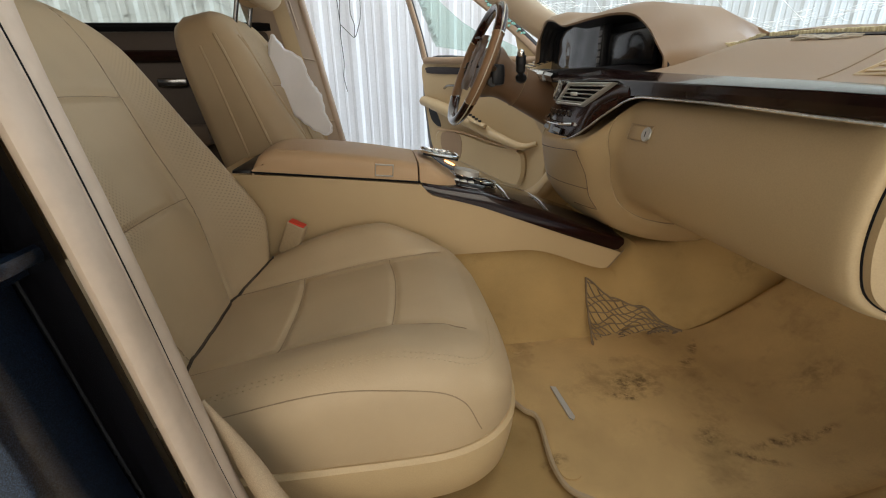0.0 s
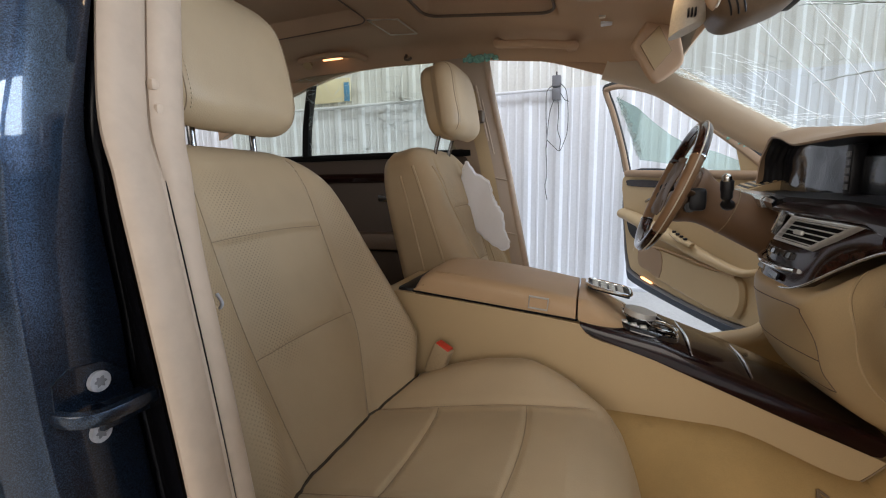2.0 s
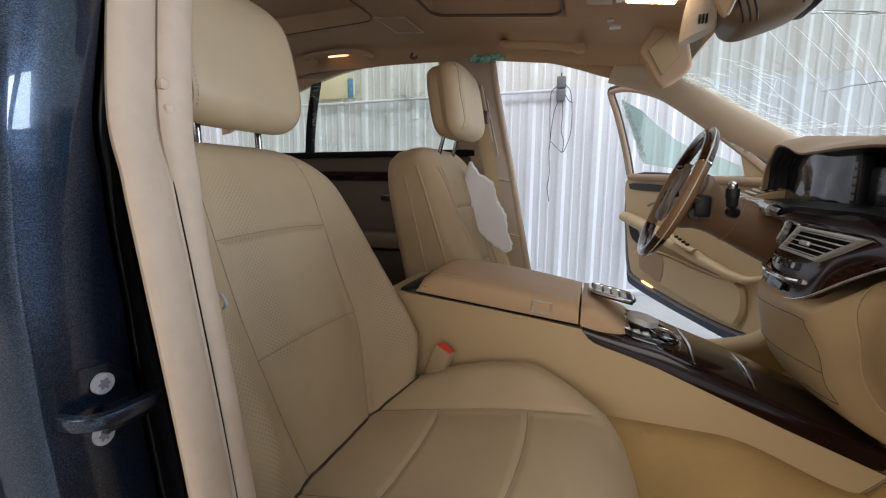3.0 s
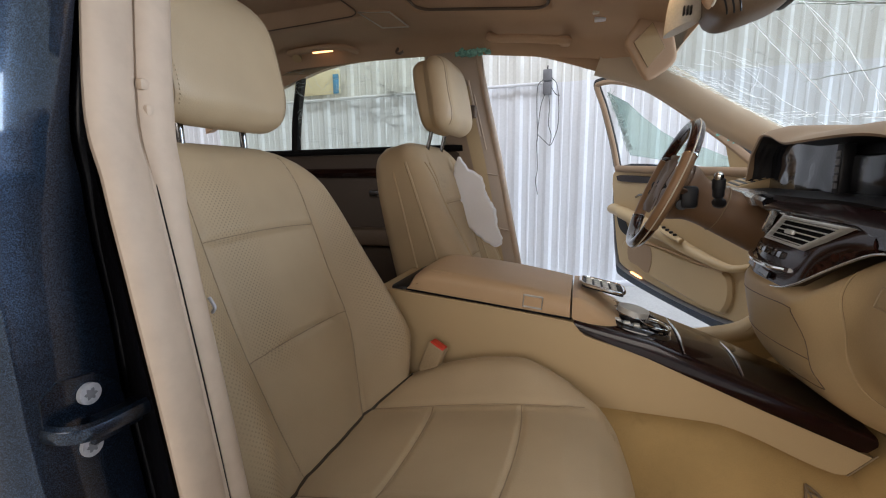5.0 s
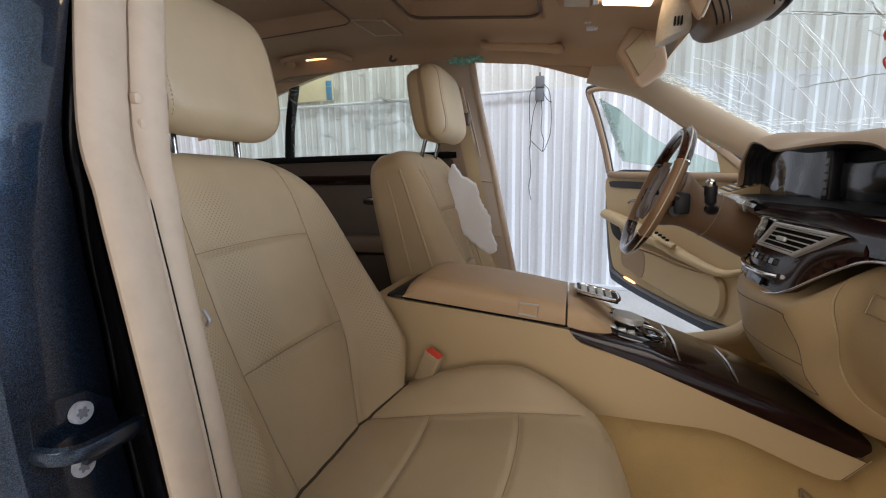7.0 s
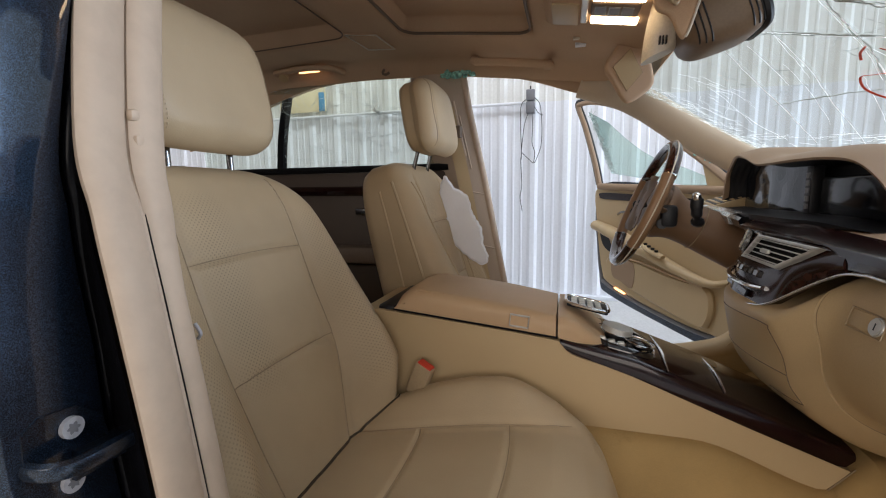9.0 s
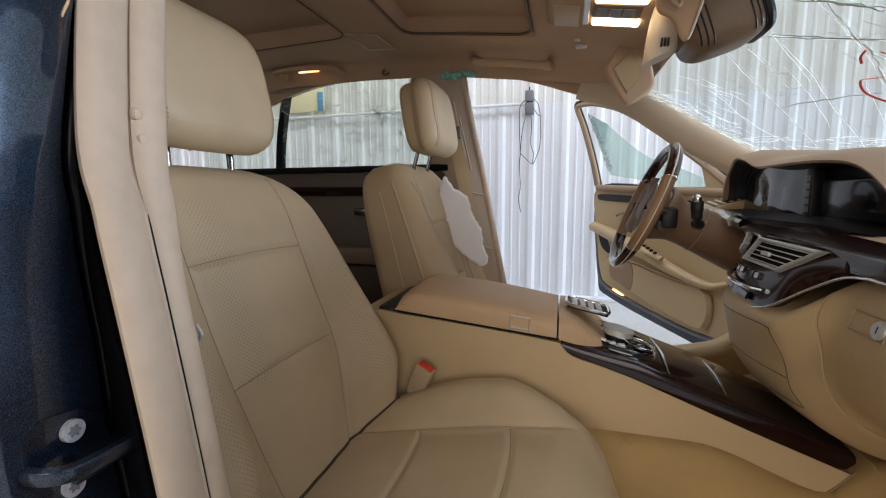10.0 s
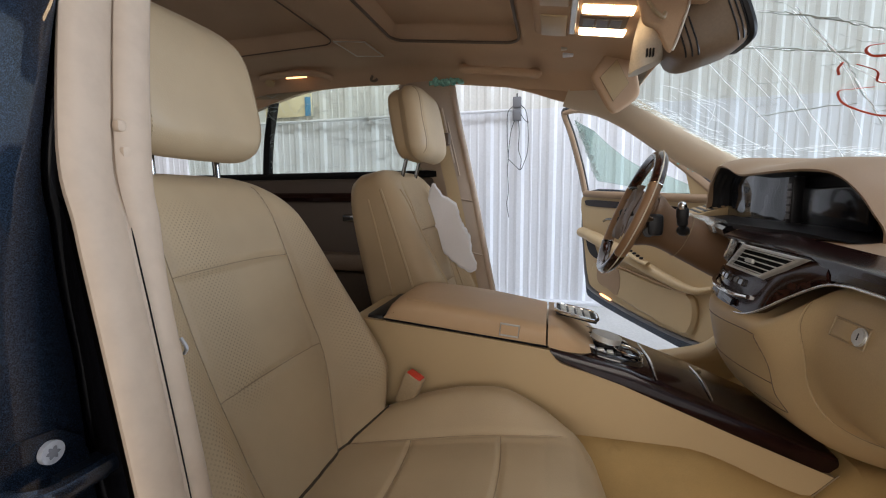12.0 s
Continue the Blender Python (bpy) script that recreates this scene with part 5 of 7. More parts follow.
for (xa, za, ya), (xb, zb, yb) in (((0.209, 0, 0.084), (0.207, 0, -0.124)), ((0.317, 0, 0.062), (0.309, 0, -0.112))):
    bm = bmesh.new()
    tube(bm, spline([V(xa, ya, slope_z(xa) + 0.007), V((xa + xb) / 2 + 0.006, (ya + yb) / 2, slope_z((xa + xb) / 2 + 0.006) + 0.008), V(xb, yb, slope_z(xb) + 0.003)], 8), [0.0012 + 0.0016 * math.sin(math.pi * i / 16) for i in range(17)], 8, flat=0.7)
    part("chrome_bar", bm, M_CHROME, slope, "curved chrome bar")
def on_slope(x, y, up=0.0):
    return V(x, y, slope_z(x) + 0.005 + up)


# raised surround of the controller, with its keys, knob and palm rest
ring = [(0.134 + 0.062 * math.copysign(abs(math.cos(a)) ** 0.7, math.cos(a)), -0.028 + 0.072 * math.copysign(abs(math.sin(a)) ** 0.7, math.sin(a))) for a in [2 * math.pi * i / 48 for i in range(48)]]
bm = bmesh.new()
rings = [[on_slope(0.134 + (x - 0.134) * k, -0.028 + (y + 0.028) * k, up) for x, y in ring] for k, up in ((1.03, -0.006), (1.0, 0.003), (0.95, 0.006), (0.88, 0.005), (0.80, 0.002))]
loft(bm, rings)
bmesh.ops.recalc_face_normals(bm, faces=list(bm.faces))
pan = part("switch_plate", bm, M_GLOSSBLACK, cc, "gloss black switch plate", 50)
bm = bmesh.new()
tube(bm, [on_slope(0.134 + (x - 0.134) * 0.985, -0.028 + (y + 0.028) * 0.985, 0.005) for x, y in ring if x > 0.135 and y > -0.085], 0.0015, 6)
part("chrome_surround", bm, M_CHROME, pan, "thin chrome surround")
for i in range(4):
    bm = bmesh.new()
    x = 0.090 + 0.018 * i
    y = -0.080 + 0.006 * abs(i - 1.5)
    q = on_slope(x, y, 0.004)
    rbox(bm, q - V(0.0065, 0.007, 0.004), q + V(0.0065, 0.007, 0.004), 0.002, 2)
    part("switch", bm, M_SILVER if i < 3 else M_BLACK, pan)
bm = bmesh.new()
ax = V(0.22, 0, 1)
disc(bm, V(0.120, -0.030, 0.682), ax, 0.024, 0.016, 32, 0.002)
part("knob_base", bm, M_BLACK, cc)
bm = bmesh.new()
disc(bm, V(0.122, -0.030, 0.692), ax, 0.0315, 0.013, 40, 0.0045)
part("rotary_knob", bm, M_SILVER, cc, "satin silver rotary knob")
bm = bmesh.new()
tube(bm, [V(0.122, -0.030, 0.6925) + (V(1, 0, -0.22).normalized() * math.cos(a) + V(0, 1, 0) * math.sin(a)) * 0.0322 for a in [2 * math.pi * i / 40 for i in range(40)]], 0.0011, 6, True)
part("knob_ring", bm, M_CHROME, cc)
bm = bmesh.new()
rows = []
for i in range(13):
    t = i / 12
    w = math.sqrt(max(0.02, 1 - (2 * t - 1) ** 2))
    rows.append([V(0.136 + 0.056 * t, 0.030 * w * math.cos(a) - 0.055, 0.679 - 0.012 * t + 0.014 * w * (0.35 + 0.65 * math.sin(a))) for a in [2 * math.pi * s / 20 for s in range(20)]])
loft(bm, rows)
palm = part("palm_rest", bm, M_GLOSSBLACK, cc, "black palm rest beside the knob", 60)
bm = bmesh.new()
tube(bm, [V(0.164 + 0.0285 * math.cos(a), -0.055 + 0.0305 * math.sin(a), 0.6815 - 0.006 * math.cos(a)) for a in [2 * math.pi * i / 36 for i in range(36)]], 0.0016, 6, True)
part("chrome_surround", bm, M_CHROME, palm, "thin chrome surround")

# ---- dashboard ----
db = thing("dashboard", (0.6, 0, 0.5), "tan and beige dashboard with burl wood band", "dashboard")


def dash_lower(y):
    """Profile of the lower dash at y, from the wood band down and forward: rows of x and z."""
    centre = [(0.40, 0.80), (0.368, 0.782), (0.353, 0.760), (0.362, 0.700), (0.380, 0.640), (0.425, 0.585), (0.50, 0.545), (0.62, 0.52), (0.80, 0.52)]
    glove = [(0.450, 0.872), (0.428, 0.862), (0.412, 0.815), (0.407, 0.765), (0.414, 0.715), (0.440, 0.668), (0.505, 0.635), (0.62, 0.62), (0.80, 0.62)]
    k = smooth(-0.135, -0.25, y) if y < 0 else smooth(0.135, 0.25, y)
    centre = [(x + 0.55 * max(0.0, 0.06 - max(y, -0.25)) ** 2 * smooth(0.775, 0.70, z), z) for x, z in centre]
    return [(a[0] + (b[0] - a[0]) * k, a[1] + (b[1] - a[1]) * k) for a, b in zip(centre, glove)]


def bend(bm):
    """The centre stack curves away towards the driver."""
    for v in bm.verts:
        v.co.x += 1.9 * max(0.0, v.co.y - 0.03) ** 2
    return bm


def dash_block(y0, y1, n, gap=0.0):
    rings = []
    for i in range(n + 1):
        y = y0 + (y1 - y0) * i / n
        pts = spline([V(x, y, z) for x, z in dash_lower(y)], 5)
        rings.append(pts + [V(0.82, y, 0.90)])
    return rings


bm = bmesh.new()
loft(bm, dash_block(0.24, -0.203, 36))
bend(bm)
part("lower_centre", bm, M_TRIM, db, "", 50)
bm = bmesh.new()
rings = dash_block(-0.207, -0.70, 40)
c = V(0.55, 0, 0.76)
for y, k in ((-0.712, 0.985), (-0.718, 0.95), (-0.719, 0.90)):
    rings.append([V(c.x + (p.x - c.x) * k, y, c.z + (p.z - c.z) * k) for p in rings[40]])
loft(bm, rings)
glove = part("glove_box", bm, M_TRIM, db, "beige glove box lid", 50)
bm = bmesh.new()
ring = [V(c.x + (p.x - c.x) * 0.90, -0.7195, c.z + (p.z - c.z) * 0.90) for p in dash_block(-0.70, -0.70, 1)[0][:-1]]
tube(bm, ring, 0.0014, 6)
part("end_gap", bm, M_RUBBER, db)
bm = bmesh.new()
ring = [V(c.x + (p.x - c.x) * 0.897, -0.717, c.z + (p.z - c.z) * 0.897) for p in dash_block(-0.70, -0.70, 1)[0]]
loft(bm, [ring, [p + V(0, -0.012, 0) for p in ring], [c.lerp(p, 0.9) * 1 + V(0, -0.018 - (c.lerp(p, 0.9)).y + p.y, 0) for p in ring]])
part("end_cap", bm, M_TRIM, db, "", 50)
# gap round the glove box, lock
bm = bmesh.new()
tube(bm, [p + V(0.003, 0, 0) for p in dash_block(-0.205, -0.205, 1)[0][5:34]], 0.0013, 6)
part("lid_gap", bm, M_SEAM, db)
bm = bmesh.new()
m_lock = Matrix.Translation((0.4145, -0.288, 0.811)) @ pose(0, 0, 0, 0, 14, 0) @ Matrix.Scale(0.82, 4)
rbox(bm, (-0.006, -0.018, -0.016), (0.002, 0.036, 0.016), 0.003, 2, m_lock)
lock_plate = part("lock_plate", bm, M_TRIM, glove, "")
bm = bmesh.new()
tube(bm, [m_lock @ V(-0.006, a, b) for a, b in ((-0.052, -0.018), (0.037, -0.018), (0.037, 0.018), (-0.052, 0.018))], 0.0009, 6, True)
part("lock_surround", bm, M_BUCKLE, glove, "")
bm = bmesh.new()
disc(bm, m_lock @ V(-0.004, -0.035, 0), m_lock.to_3x3() @ V(-1, 0, 0), 0.0115, 0.005, 28, 0.0015)
tube(bm, [m_lock @ V(-0.0066, -0.035 + 0.0148 * math.cos(a), 0.0148 * math.sin(a)) for a in [2 * math.pi * i / 32 for i in range(32)]], 0.0014, 6, True)
part("lock_cylinder", bm, M_SILVER, glove, "chrome key lock")
bm = bmesh.new()
rbox(bm, (-0.0102, -0.0366, -0.006), (-0.0088, -0.0334, 0.006), 0.0, 1, m_lock)
part("key_slot", bm, M_BLACK, glove)
# ashtray and storage doors below the controls
bm = bmesh.new()
for pts in ([(0.10, 0.742), (-0.02, 0.748), (-0.128, 0.757), (-0.139, 0.745), (-0.140, 0.66), (-0.146, 0.625), (-0.135, 0.618), (-0.05, 0.612)], [(0.10, 0.665), (0.0, 0.662), (-0.14, 0.668)]):
    line = []
    for y, z in [(p.x, p.y) for p in spline([V(a, b, 0) for a, b in pts], 6)]:
        prof = spline([V(x, 0, q) for x, q in dash_lower(y)], 40)
        x = min(prof, key=lambda p: abs(p.z - z)).x
        line.append(V(x - 0.0002, y, z))
    tube(bm, line, 0.0009, 6)
bend(bm)
part("storage_door_gap", bm, M_DARKTRIM, db)

# top pad
BAND_BACK = ((-0.74, 0.8965), (-0.67, 0.9005), (-0.557, 0.906), (-0.46, 0.910), (-0.33, 0.916), (-0.24, 0.9205), (-0.12, 0.9265), (0.0, 0.929), (0.30, 0.929))
BAND_FRONT = ((-0.74, 0.892), (-0.64, 0.896), (-0.565, 0.898), (-0.46, 0.901), (-0.32, 0.9055), (-0.20, 0.909), (-0.10, 0.9125), (0.0, 0.914), (0.30, 0.914))
BAND_FOOT = ((-0.74, 0.866), (-0.64, 0.8695), (-0.56, 0.8730), (-0.46, 0.8765), (-0.30, 0.8790), (-0.25, 0.8770), (-0.20, 0.902), (0.30, 0.904))


def pad_edge(y):
    return 0.4515, lerp_table(BAND_BACK, y) - 0.0008


bm = bmesh.new()


def pad(u, v):
    y = 0.72 - 1.44 * u
    x0, z0 = pad_edge(y)
    t = v
    x = x0 + (1.0 - x0) * t
    bay = smooth(-0.22, -0.10, y) * (1 - smooth(0.58, 0.66, y))
    z = z0 - 0.008 * bay + (0.983 - 0.024 * smooth(-0.15, -0.7, y) - z0 + 0.009 * bay) * ((0.3 * math.sin(math.pi / 2 * min(1, t / 0.48)) + 0.7 * smooth(0, 0.5, t)) * (1 - bay) + bay * smooth(0.22, 0.6, t)) - 0.012 * smooth(0.6, 1, t) - 0.010 * smooth(-0.60, -0.74, y)
    return V(x, y, z)


sheet(bm, lambda u, v: pad(u, v ** 1.5), 40, 22, -0.02, True)
part("top_pad", bm, M_DASHTOP, db, "tan grained dash skin", 50)
# torn defroster strip with loose edge
def pad_height(x, y):
    x0 = pad_edge(y)[0]
    return pad(0.5 - y / 1.44, (x - x0) / (1 - x0)).z


bm = bmesh.new()
for i in range(62):
    y = -0.105 - 0.0064 * i
    x = 0.700 + 0.004 * math.sin(i * 0.21)
    z = max(0.966, pad_height(x, y) - 0.004)
    if i not in (17, 18, 19):
        rbox(bm, (x - 0.006, y - 0.0021, z), (x + 0.006, y + 0.0017, z + rng.uniform(0.012, 0.0145)), 0.001, 1)
part("torn_strip", bm, M_POSTER, db, "torn yellow fibre along the airbag flap")["kind"] = "stuff"
bm = bmesh.new()
for i in range(12):
    y = -0.335 - 0.007 * i
    rows = [V(0.655 + rng.uniform(-0.008, 0.014), y + rng.uniform(-0.03, 0.03), 0) for _ in range(5)]
    tube(bm, spline([V(p.x, p.y, pad_height(p.x, p.y) + rng.uniform(0.001, 0.006)) for p in rows], 5), 0.0014, 5)
part("torn_fabric", bm, M_CREAM, db, "pale torn fabric threads")["kind"] = "stuff"
bm = bmesh.new()
sheet(bm, lambda u, v: V(0.708 + 0.06 * v, -0.06 - 0.64 * u, max(0.978, pad_height(0.71, -0.06 - 0.64 * u) + 0.010) + 0.006 * v + 0.0012 * math.sin(22 * u)), 40, 3, 0.004)
part("torn_flap", bm, M_DASHTOP, db, "lifted dash skin behind the tear")
bm = bmesh.new()
loft(bm, [[V(0.672 + 0.010 * (1 - q / 20), -0.105 - 0.50 * q / 20, pad_height(0.678, -0.105 - 0.50 * q / 20) + 0.0015), V(0.700, -0.105 - 0.50 * q / 20, pad_height(0.70, -0.105 - 0.50 * q / 20) + 0.004),
           V(0.704, -0.105 - 0.50 * q / 20, pad_height(0.70, -0.105 - 0.50 * q / 20) - 0.004), V(0.680, -0.105 - 0.50 * q / 20, pad_height(0.68, -0.105 - 0.50 * q / 20) - 0.004)] for q in range(21)])
part("flap_edge", bm, M_BLACK, db, "dark torn flap edge")
# side air vent and panel joint at the passenger end
bm = bmesh.new()
tube(bm, [V(x, y, pad_height(x, y) + 0.0004) for x, y in [(0.462 + 0.17 * q / 20, -0.577 + 0.055 * q / 20) for q in range(21)]], 0.0010, 6)
part("panel_gap", bm, M_SEAM, db)
EV = Matrix.Translation((0.552, -0.632, pad_height(0.552, -0.632) - 0.001)) @ pose(0, 0, 0, 0, -15, 8)
bm = bmesh.new()
tube(bm, [EV @ V(a, b, 0.002) for a, b in ((-0.055, 0.045), (0.060, 0.058), (0.060, -0.050), (-0.055, -0.050))], 0.0032, 8, True)
ev = part("end_vent", bm, M_TRIM, db, "beige demister vent frame")
bm = bmesh.new()
rbox(bm, (-0.055, -0.048, -0.010), (0.058, 0.048, 0.0005), 0.001, 1, EV)
part("vent_throat", bm, M_BLACK, ev)
for q in range(4):
    bm = bmesh.new()
    rbox(bm, (-0.042 + 0.026 * q, -0.048, 0.0), (-0.033 + 0.026 * q, 0.048, 0.004), 0.001, 1, EV)
    part("slat", bm, M_TRIM, ev)

# wood band with its flat lacquered top and the chrome line under it
bm = bmesh.new()
rings, rings2 = [], []
for i in range(73):
    y = 0.160 - 0.875 * i / 72
    zb, zf, zl = lerp_table(BAND_BACK, y), lerp_table(BAND_FRONT, y), lerp_table(BAND_FOOT, y)
    rings.append([V(0.466, y, zb - 0.006), V(0.4535, y, zb - 0.0012), V(0.450, y, zb), V(0.436, y, zb * 0.65 + zf * 0.35 + 0.0010), V(0.420, y, zb * 0.3 + zf * 0.7 + 0.0010), V(0.4060, y, zf - 0.0003), V(0.4038, y, zf - 0.0012), V(0.4030, y, zf - 0.0035),
                  V(0.4025, y, (zf + zl) / 2), V(0.4045, y, zl + 0.001), V(0.47, y, zl - 0.002)])
    rings2.append(V(0.4035, y, zl - 0.002))
loft(bm, rings)
part("wood_band", bm, M_BAND, db, "long dark lacquered burl wood band", 11)
bm = bmesh.new()
chrome_low = [(0.215, 0.835), (0.19, 0.800), (0.13, 0.774), (0.05, 0.767), (-0.05, 0.774), (-0.114, 0.792), (-0.172, 0.832), (-0.22, 0.860), (-0.255, 0.872), (-0.30, 0.8775)]


def face_x(z):
    return 0.362 + (z - 0.77) * 0.33


def blend_x(y, z):
    """The centre face runs into the long band towards the passenger."""
    k = smooth(-0.12, -0.25, y)
    return face_x(z) * (1 - k) + 0.4065 * k


tube(bm, spline([V(blend_x(y, z) - 0.003, y, z) for y, z in chrome_low], 8) + [p for p in rings2 if p.y < -0.31], 0.0022, 8)
bend(bm)
part("chrome_line", bm, M_EDGE, db, "chrome line under the wood")
# centre face with vents, clock and controls
fx = V(0.33, 0, 1).normalized()
top_y = [(-0.245, 0.902), (-0.1, 0.910), (0.1, 0.911), (0.23, 0.911)]
bm = bmesh.new()
low_rows = sorted((p.x, p.y) for p in spline([V(y, z, 0) for y, z in chrome_low], 5))


def face_point(u, v):
    y = 0.214 - 0.462 * u
    z0 = lerp_table(low_rows, y)
    z = z0 + (lerp_table(sorted(top_y), y) - z0) * v
    return V(blend_x(y, z) - 0.006 * math.sin(math.pi * v), y, z)


sheet(bm, face_point, 40, 12, 0.014)
bmesh.ops.recalc_face_normals(bm, faces=list(bm.faces))
face = part("centre_face", bend(bm), M_FACE, db, "burl wood centre face")
nrm = V(-1, 0, 0.33).normalized()
FM = Matrix((V(0, -1, 0), fx, nrm)).transposed().to_4x4()
FM = Matrix.Translation((0.360, 0, 0.77)) @ FM


def vent(a0, a1, b0, b1, slant, ext):
    """An air vent between a0 and a1 across, b0 and b1 up the face; slant moves both ends outward with height, ext the far end alone."""
    shape = [(a0, b0), (a1, b0), (a1 + slant * (b1 - b0) + ext, b1), (a0 + slant * (b1 - b0), b1)]
    mid = (sum(a for a, b in shape) / 4, (b0 + b1) / 2)
    bm = bmesh.new()
    rings = []
    for a, b in shape:
        da, db_ = mid[0] - a, mid[1] - b
        w = 0.0045 / max(0.01, abs(db_))
        rings.append([FM @ V(a - 0.3 * w * da, b - 0.3 * w * db_, 0.002), FM @ V(a - 0.2 * w * da, b - 0.2 * w * db_, 0.010), FM @ V(a + 0.2 * w * da, b + 0.2 * w * db_, 0.0125),
                      FM @ V(a + w * 0.6 * da, b + w * db_, 0.011), FM @ V(a + w * 0.7 * da, b + 1.1 * w * db_, 0.002)])
    loft(bm, rings, True, False, True)
    bmesh.ops.recalc_face_normals(bm, faces=list(bm.faces))
    v = part("air_vent", bend(bm), M_SILVER, db, "satin silver air vent", 20)
    bm = bmesh.new()
    prism(bm, shape, FM @ V(0, 0, 0.003), FM.to_3x3() @ V(1, 0, 0), FM.to_3x3() @ V(0, 1, 0), 0.002)
    part("vent_throat", bend(bm), M_RUBBER, v)
    for i in range(5):
        t = (i + 0.75) / 5.5
        b = b0 + (b1 - b0) * t
        bm = bmesh.new()
        rbox(bm, (a0 + slant * (b - b0) + 0.003, b - 0.0012, 0.006), (a1 + slant * (b - b0) + 0.9 * ext * t, b + 0.0012, 0.0118), 0.0008, 1, FM)
        part("slat", bend(bm), M_SILVER, v)
    bm = bmesh.new()
    am, up = (a0 + a1) / 2 + 0.5 * slant * (b1 - b0), (b0 + b1) / 2 - 0.002
    rbox(bm, (am - 0.012, up - 0.0045, 0.010), (am + 0.022, up + 0.0045, 0.017), 0.003, 2, FM)
    part("thumb_tab", bend(bm), M_SILVER, v)


vent(-0.062, 0.098, 0.084, 0.136, 0.73, 0.062)
vent(-0.205, -0.150, 0.090, 0.138, 0.0, 0.0)
bm = bmesh.new()
disc(bm, FM @ V(-0.108, 0.117, 0.004), nrm, 0.026, 0.010, 32, 0.002)
rbox(bm, (-0.142, 0.086, 0.0), (-0.062, 0.091, 0.010), 0.002, 1, FM)
rbox(bm, (-0.142, 0.136, 0.0), (-0.034, 0.141, 0.010), 0.002, 1, FM)
clock = part("clock", bend(bm), M_EDGE, db, "small chrome analogue clock")
bm = bmesh.new()
disc(bm, FM @ V(-0.108, 0.117, 0.0142), nrm, 0.021, 0.001, 32)
part("clock_face", bend(bm), M_CREAM, clock)
for dx, dz in ((0.0, 0.013), (0.010, -0.004)):
    bm = bmesh.new()
    tube(bm, [FM @ V(-0.108, 0.117, 0.0162), FM @ V(-0.108 + dx, 0.117 + dz, 0.0162)], 0.0011, 5)
    part("clock_hand", bend(bm), M_BLACK, clock)
for a, b, w in ((-0.040, 0.036, 0.118),):
    bm = bmesh.new()
    tube(bm, spline([FM @ V(a - w, b + 0.012, 0.003), FM @ V(a - w * 0.6, b + 0.002, 0.013), FM @ V(a + w * 0.5, b, 0.013), FM @ V(a + w, b + 0.006, 0.004)], 8), 0.0060, 8, flat=0.7)
    part("control_bar", bend(bm), M_CHROME, db, "chrome control bar")
for i in range(9):
    bm = bmesh.new()
    a = -0.16 + 0.024 * i
    rbox(bm, (a - 0.010, 0.056, 0.002), (a + 0.010, 0.070, 0.009), 0.002, 1, FM)
    part("control_key", bend(bm), M_GLOSSBLACK, db)
bm = bmesh.new()
rbox(bm, (-0.13, 0.012, 0.002), (0.03, 0.026, 0.008), 0.002, 1, FM)
part("control_display", bend(bm), M_SCREEN, db)

# instrument hood with both displays
HOOD = ((0.60, 0.962), (0.585, 1.03), (0.53, 1.075), (0.46, 1.090), (0.38, 1.082), (0.30, 1.060), (0.22, 1.057), (0.12, 1.058), (0.02, 1.056), (-0.06, 1.044), (-0.12, 1.012), (-0.165, 0.972), (-0.19, 0.948), (-0.196, 0.922))


def hood_lip(n):
    return spline([V(0.480 + 0.022 * smooth(0.40, 0.57, y) + 0.028 * smooth(0.25, -0.2, y), y, z) for y, z in HOOD], n)


lip = hood_lip(6)
bm = bmesh.new()
rings = []
for k, t in enumerate((0.0, 0.03, 0.12, 0.3, 0.5, 0.75, 1.0)):
    ring = []
    for p in lip:
        ry = p.y + ((0.27 * t - 0.04 * smooth(0, 0.12, t)) * smooth(0.05, -0.2, p.y)) + 0.05 * t * smooth(0.4, 0.6, p.y)
        base = pad(0.5 - ry / 1.44, min(1, max(0, (p.x + 0.5 * t - 0.455) / 0.545))).z
        z = max(base - 0.01, p.z + (0.014 * smooth(0, 0.12, t) - 0.03 * t * t) * smooth(0.94, 1.02, p.z) - 0.06 * smooth(0.5, 1, t))
        ring.append(V(p.x - 0.006 + 0.5 * t, ry, z + (0.008 if t > 0 else 0)))
    rings.append(ring)
loft(bm, rings, False, False)
bmesh.ops.recalc_face_normals(bm, faces=list(bm.faces))
bmesh.ops.solidify(bm, geom=list(bm.faces), thickness=0.006)
hood = part("instrument_hood", bm, M_DASHTOP, db, "tan padded instrument hood", 60)
bm = bmesh.new()
rings = []
for t in [i / 14 for i in range(15)]:
    k = 1 - 0.12 * t + (0.006 if int(t * 14) % 2 else 0)
    rings.append([V(p.x + 0.001 + 0.10 * t, 0.2 + (p.y - 0.2) * k, 0.95 + (p.z - 0.95) * (k - 0.05 * t)) for p in lip])
loft(bm, rings, False, False)
part("hood_lining", bm, M_BLACK, db, "ribbed black hood lining", 20)
bm = bmesh.new()
poly = [(0.22 + (p.y - 0.22) * 0.86, 0.925 + (p.z - 0.925) * 0.88) for p in lip if p.z > 0.93]
prism(bm, [(-0.13, 0.925), (0.55, 0.925)] + poly, (0.575, 0, 0), (0, 1, 0), (0, 0, 1), 0.01)
part("hood_floor", bm, M_BLACK, db)
bm = bmesh.new()
for_y = [0.62 - 0.80 * i / 24 for i in range(25)]
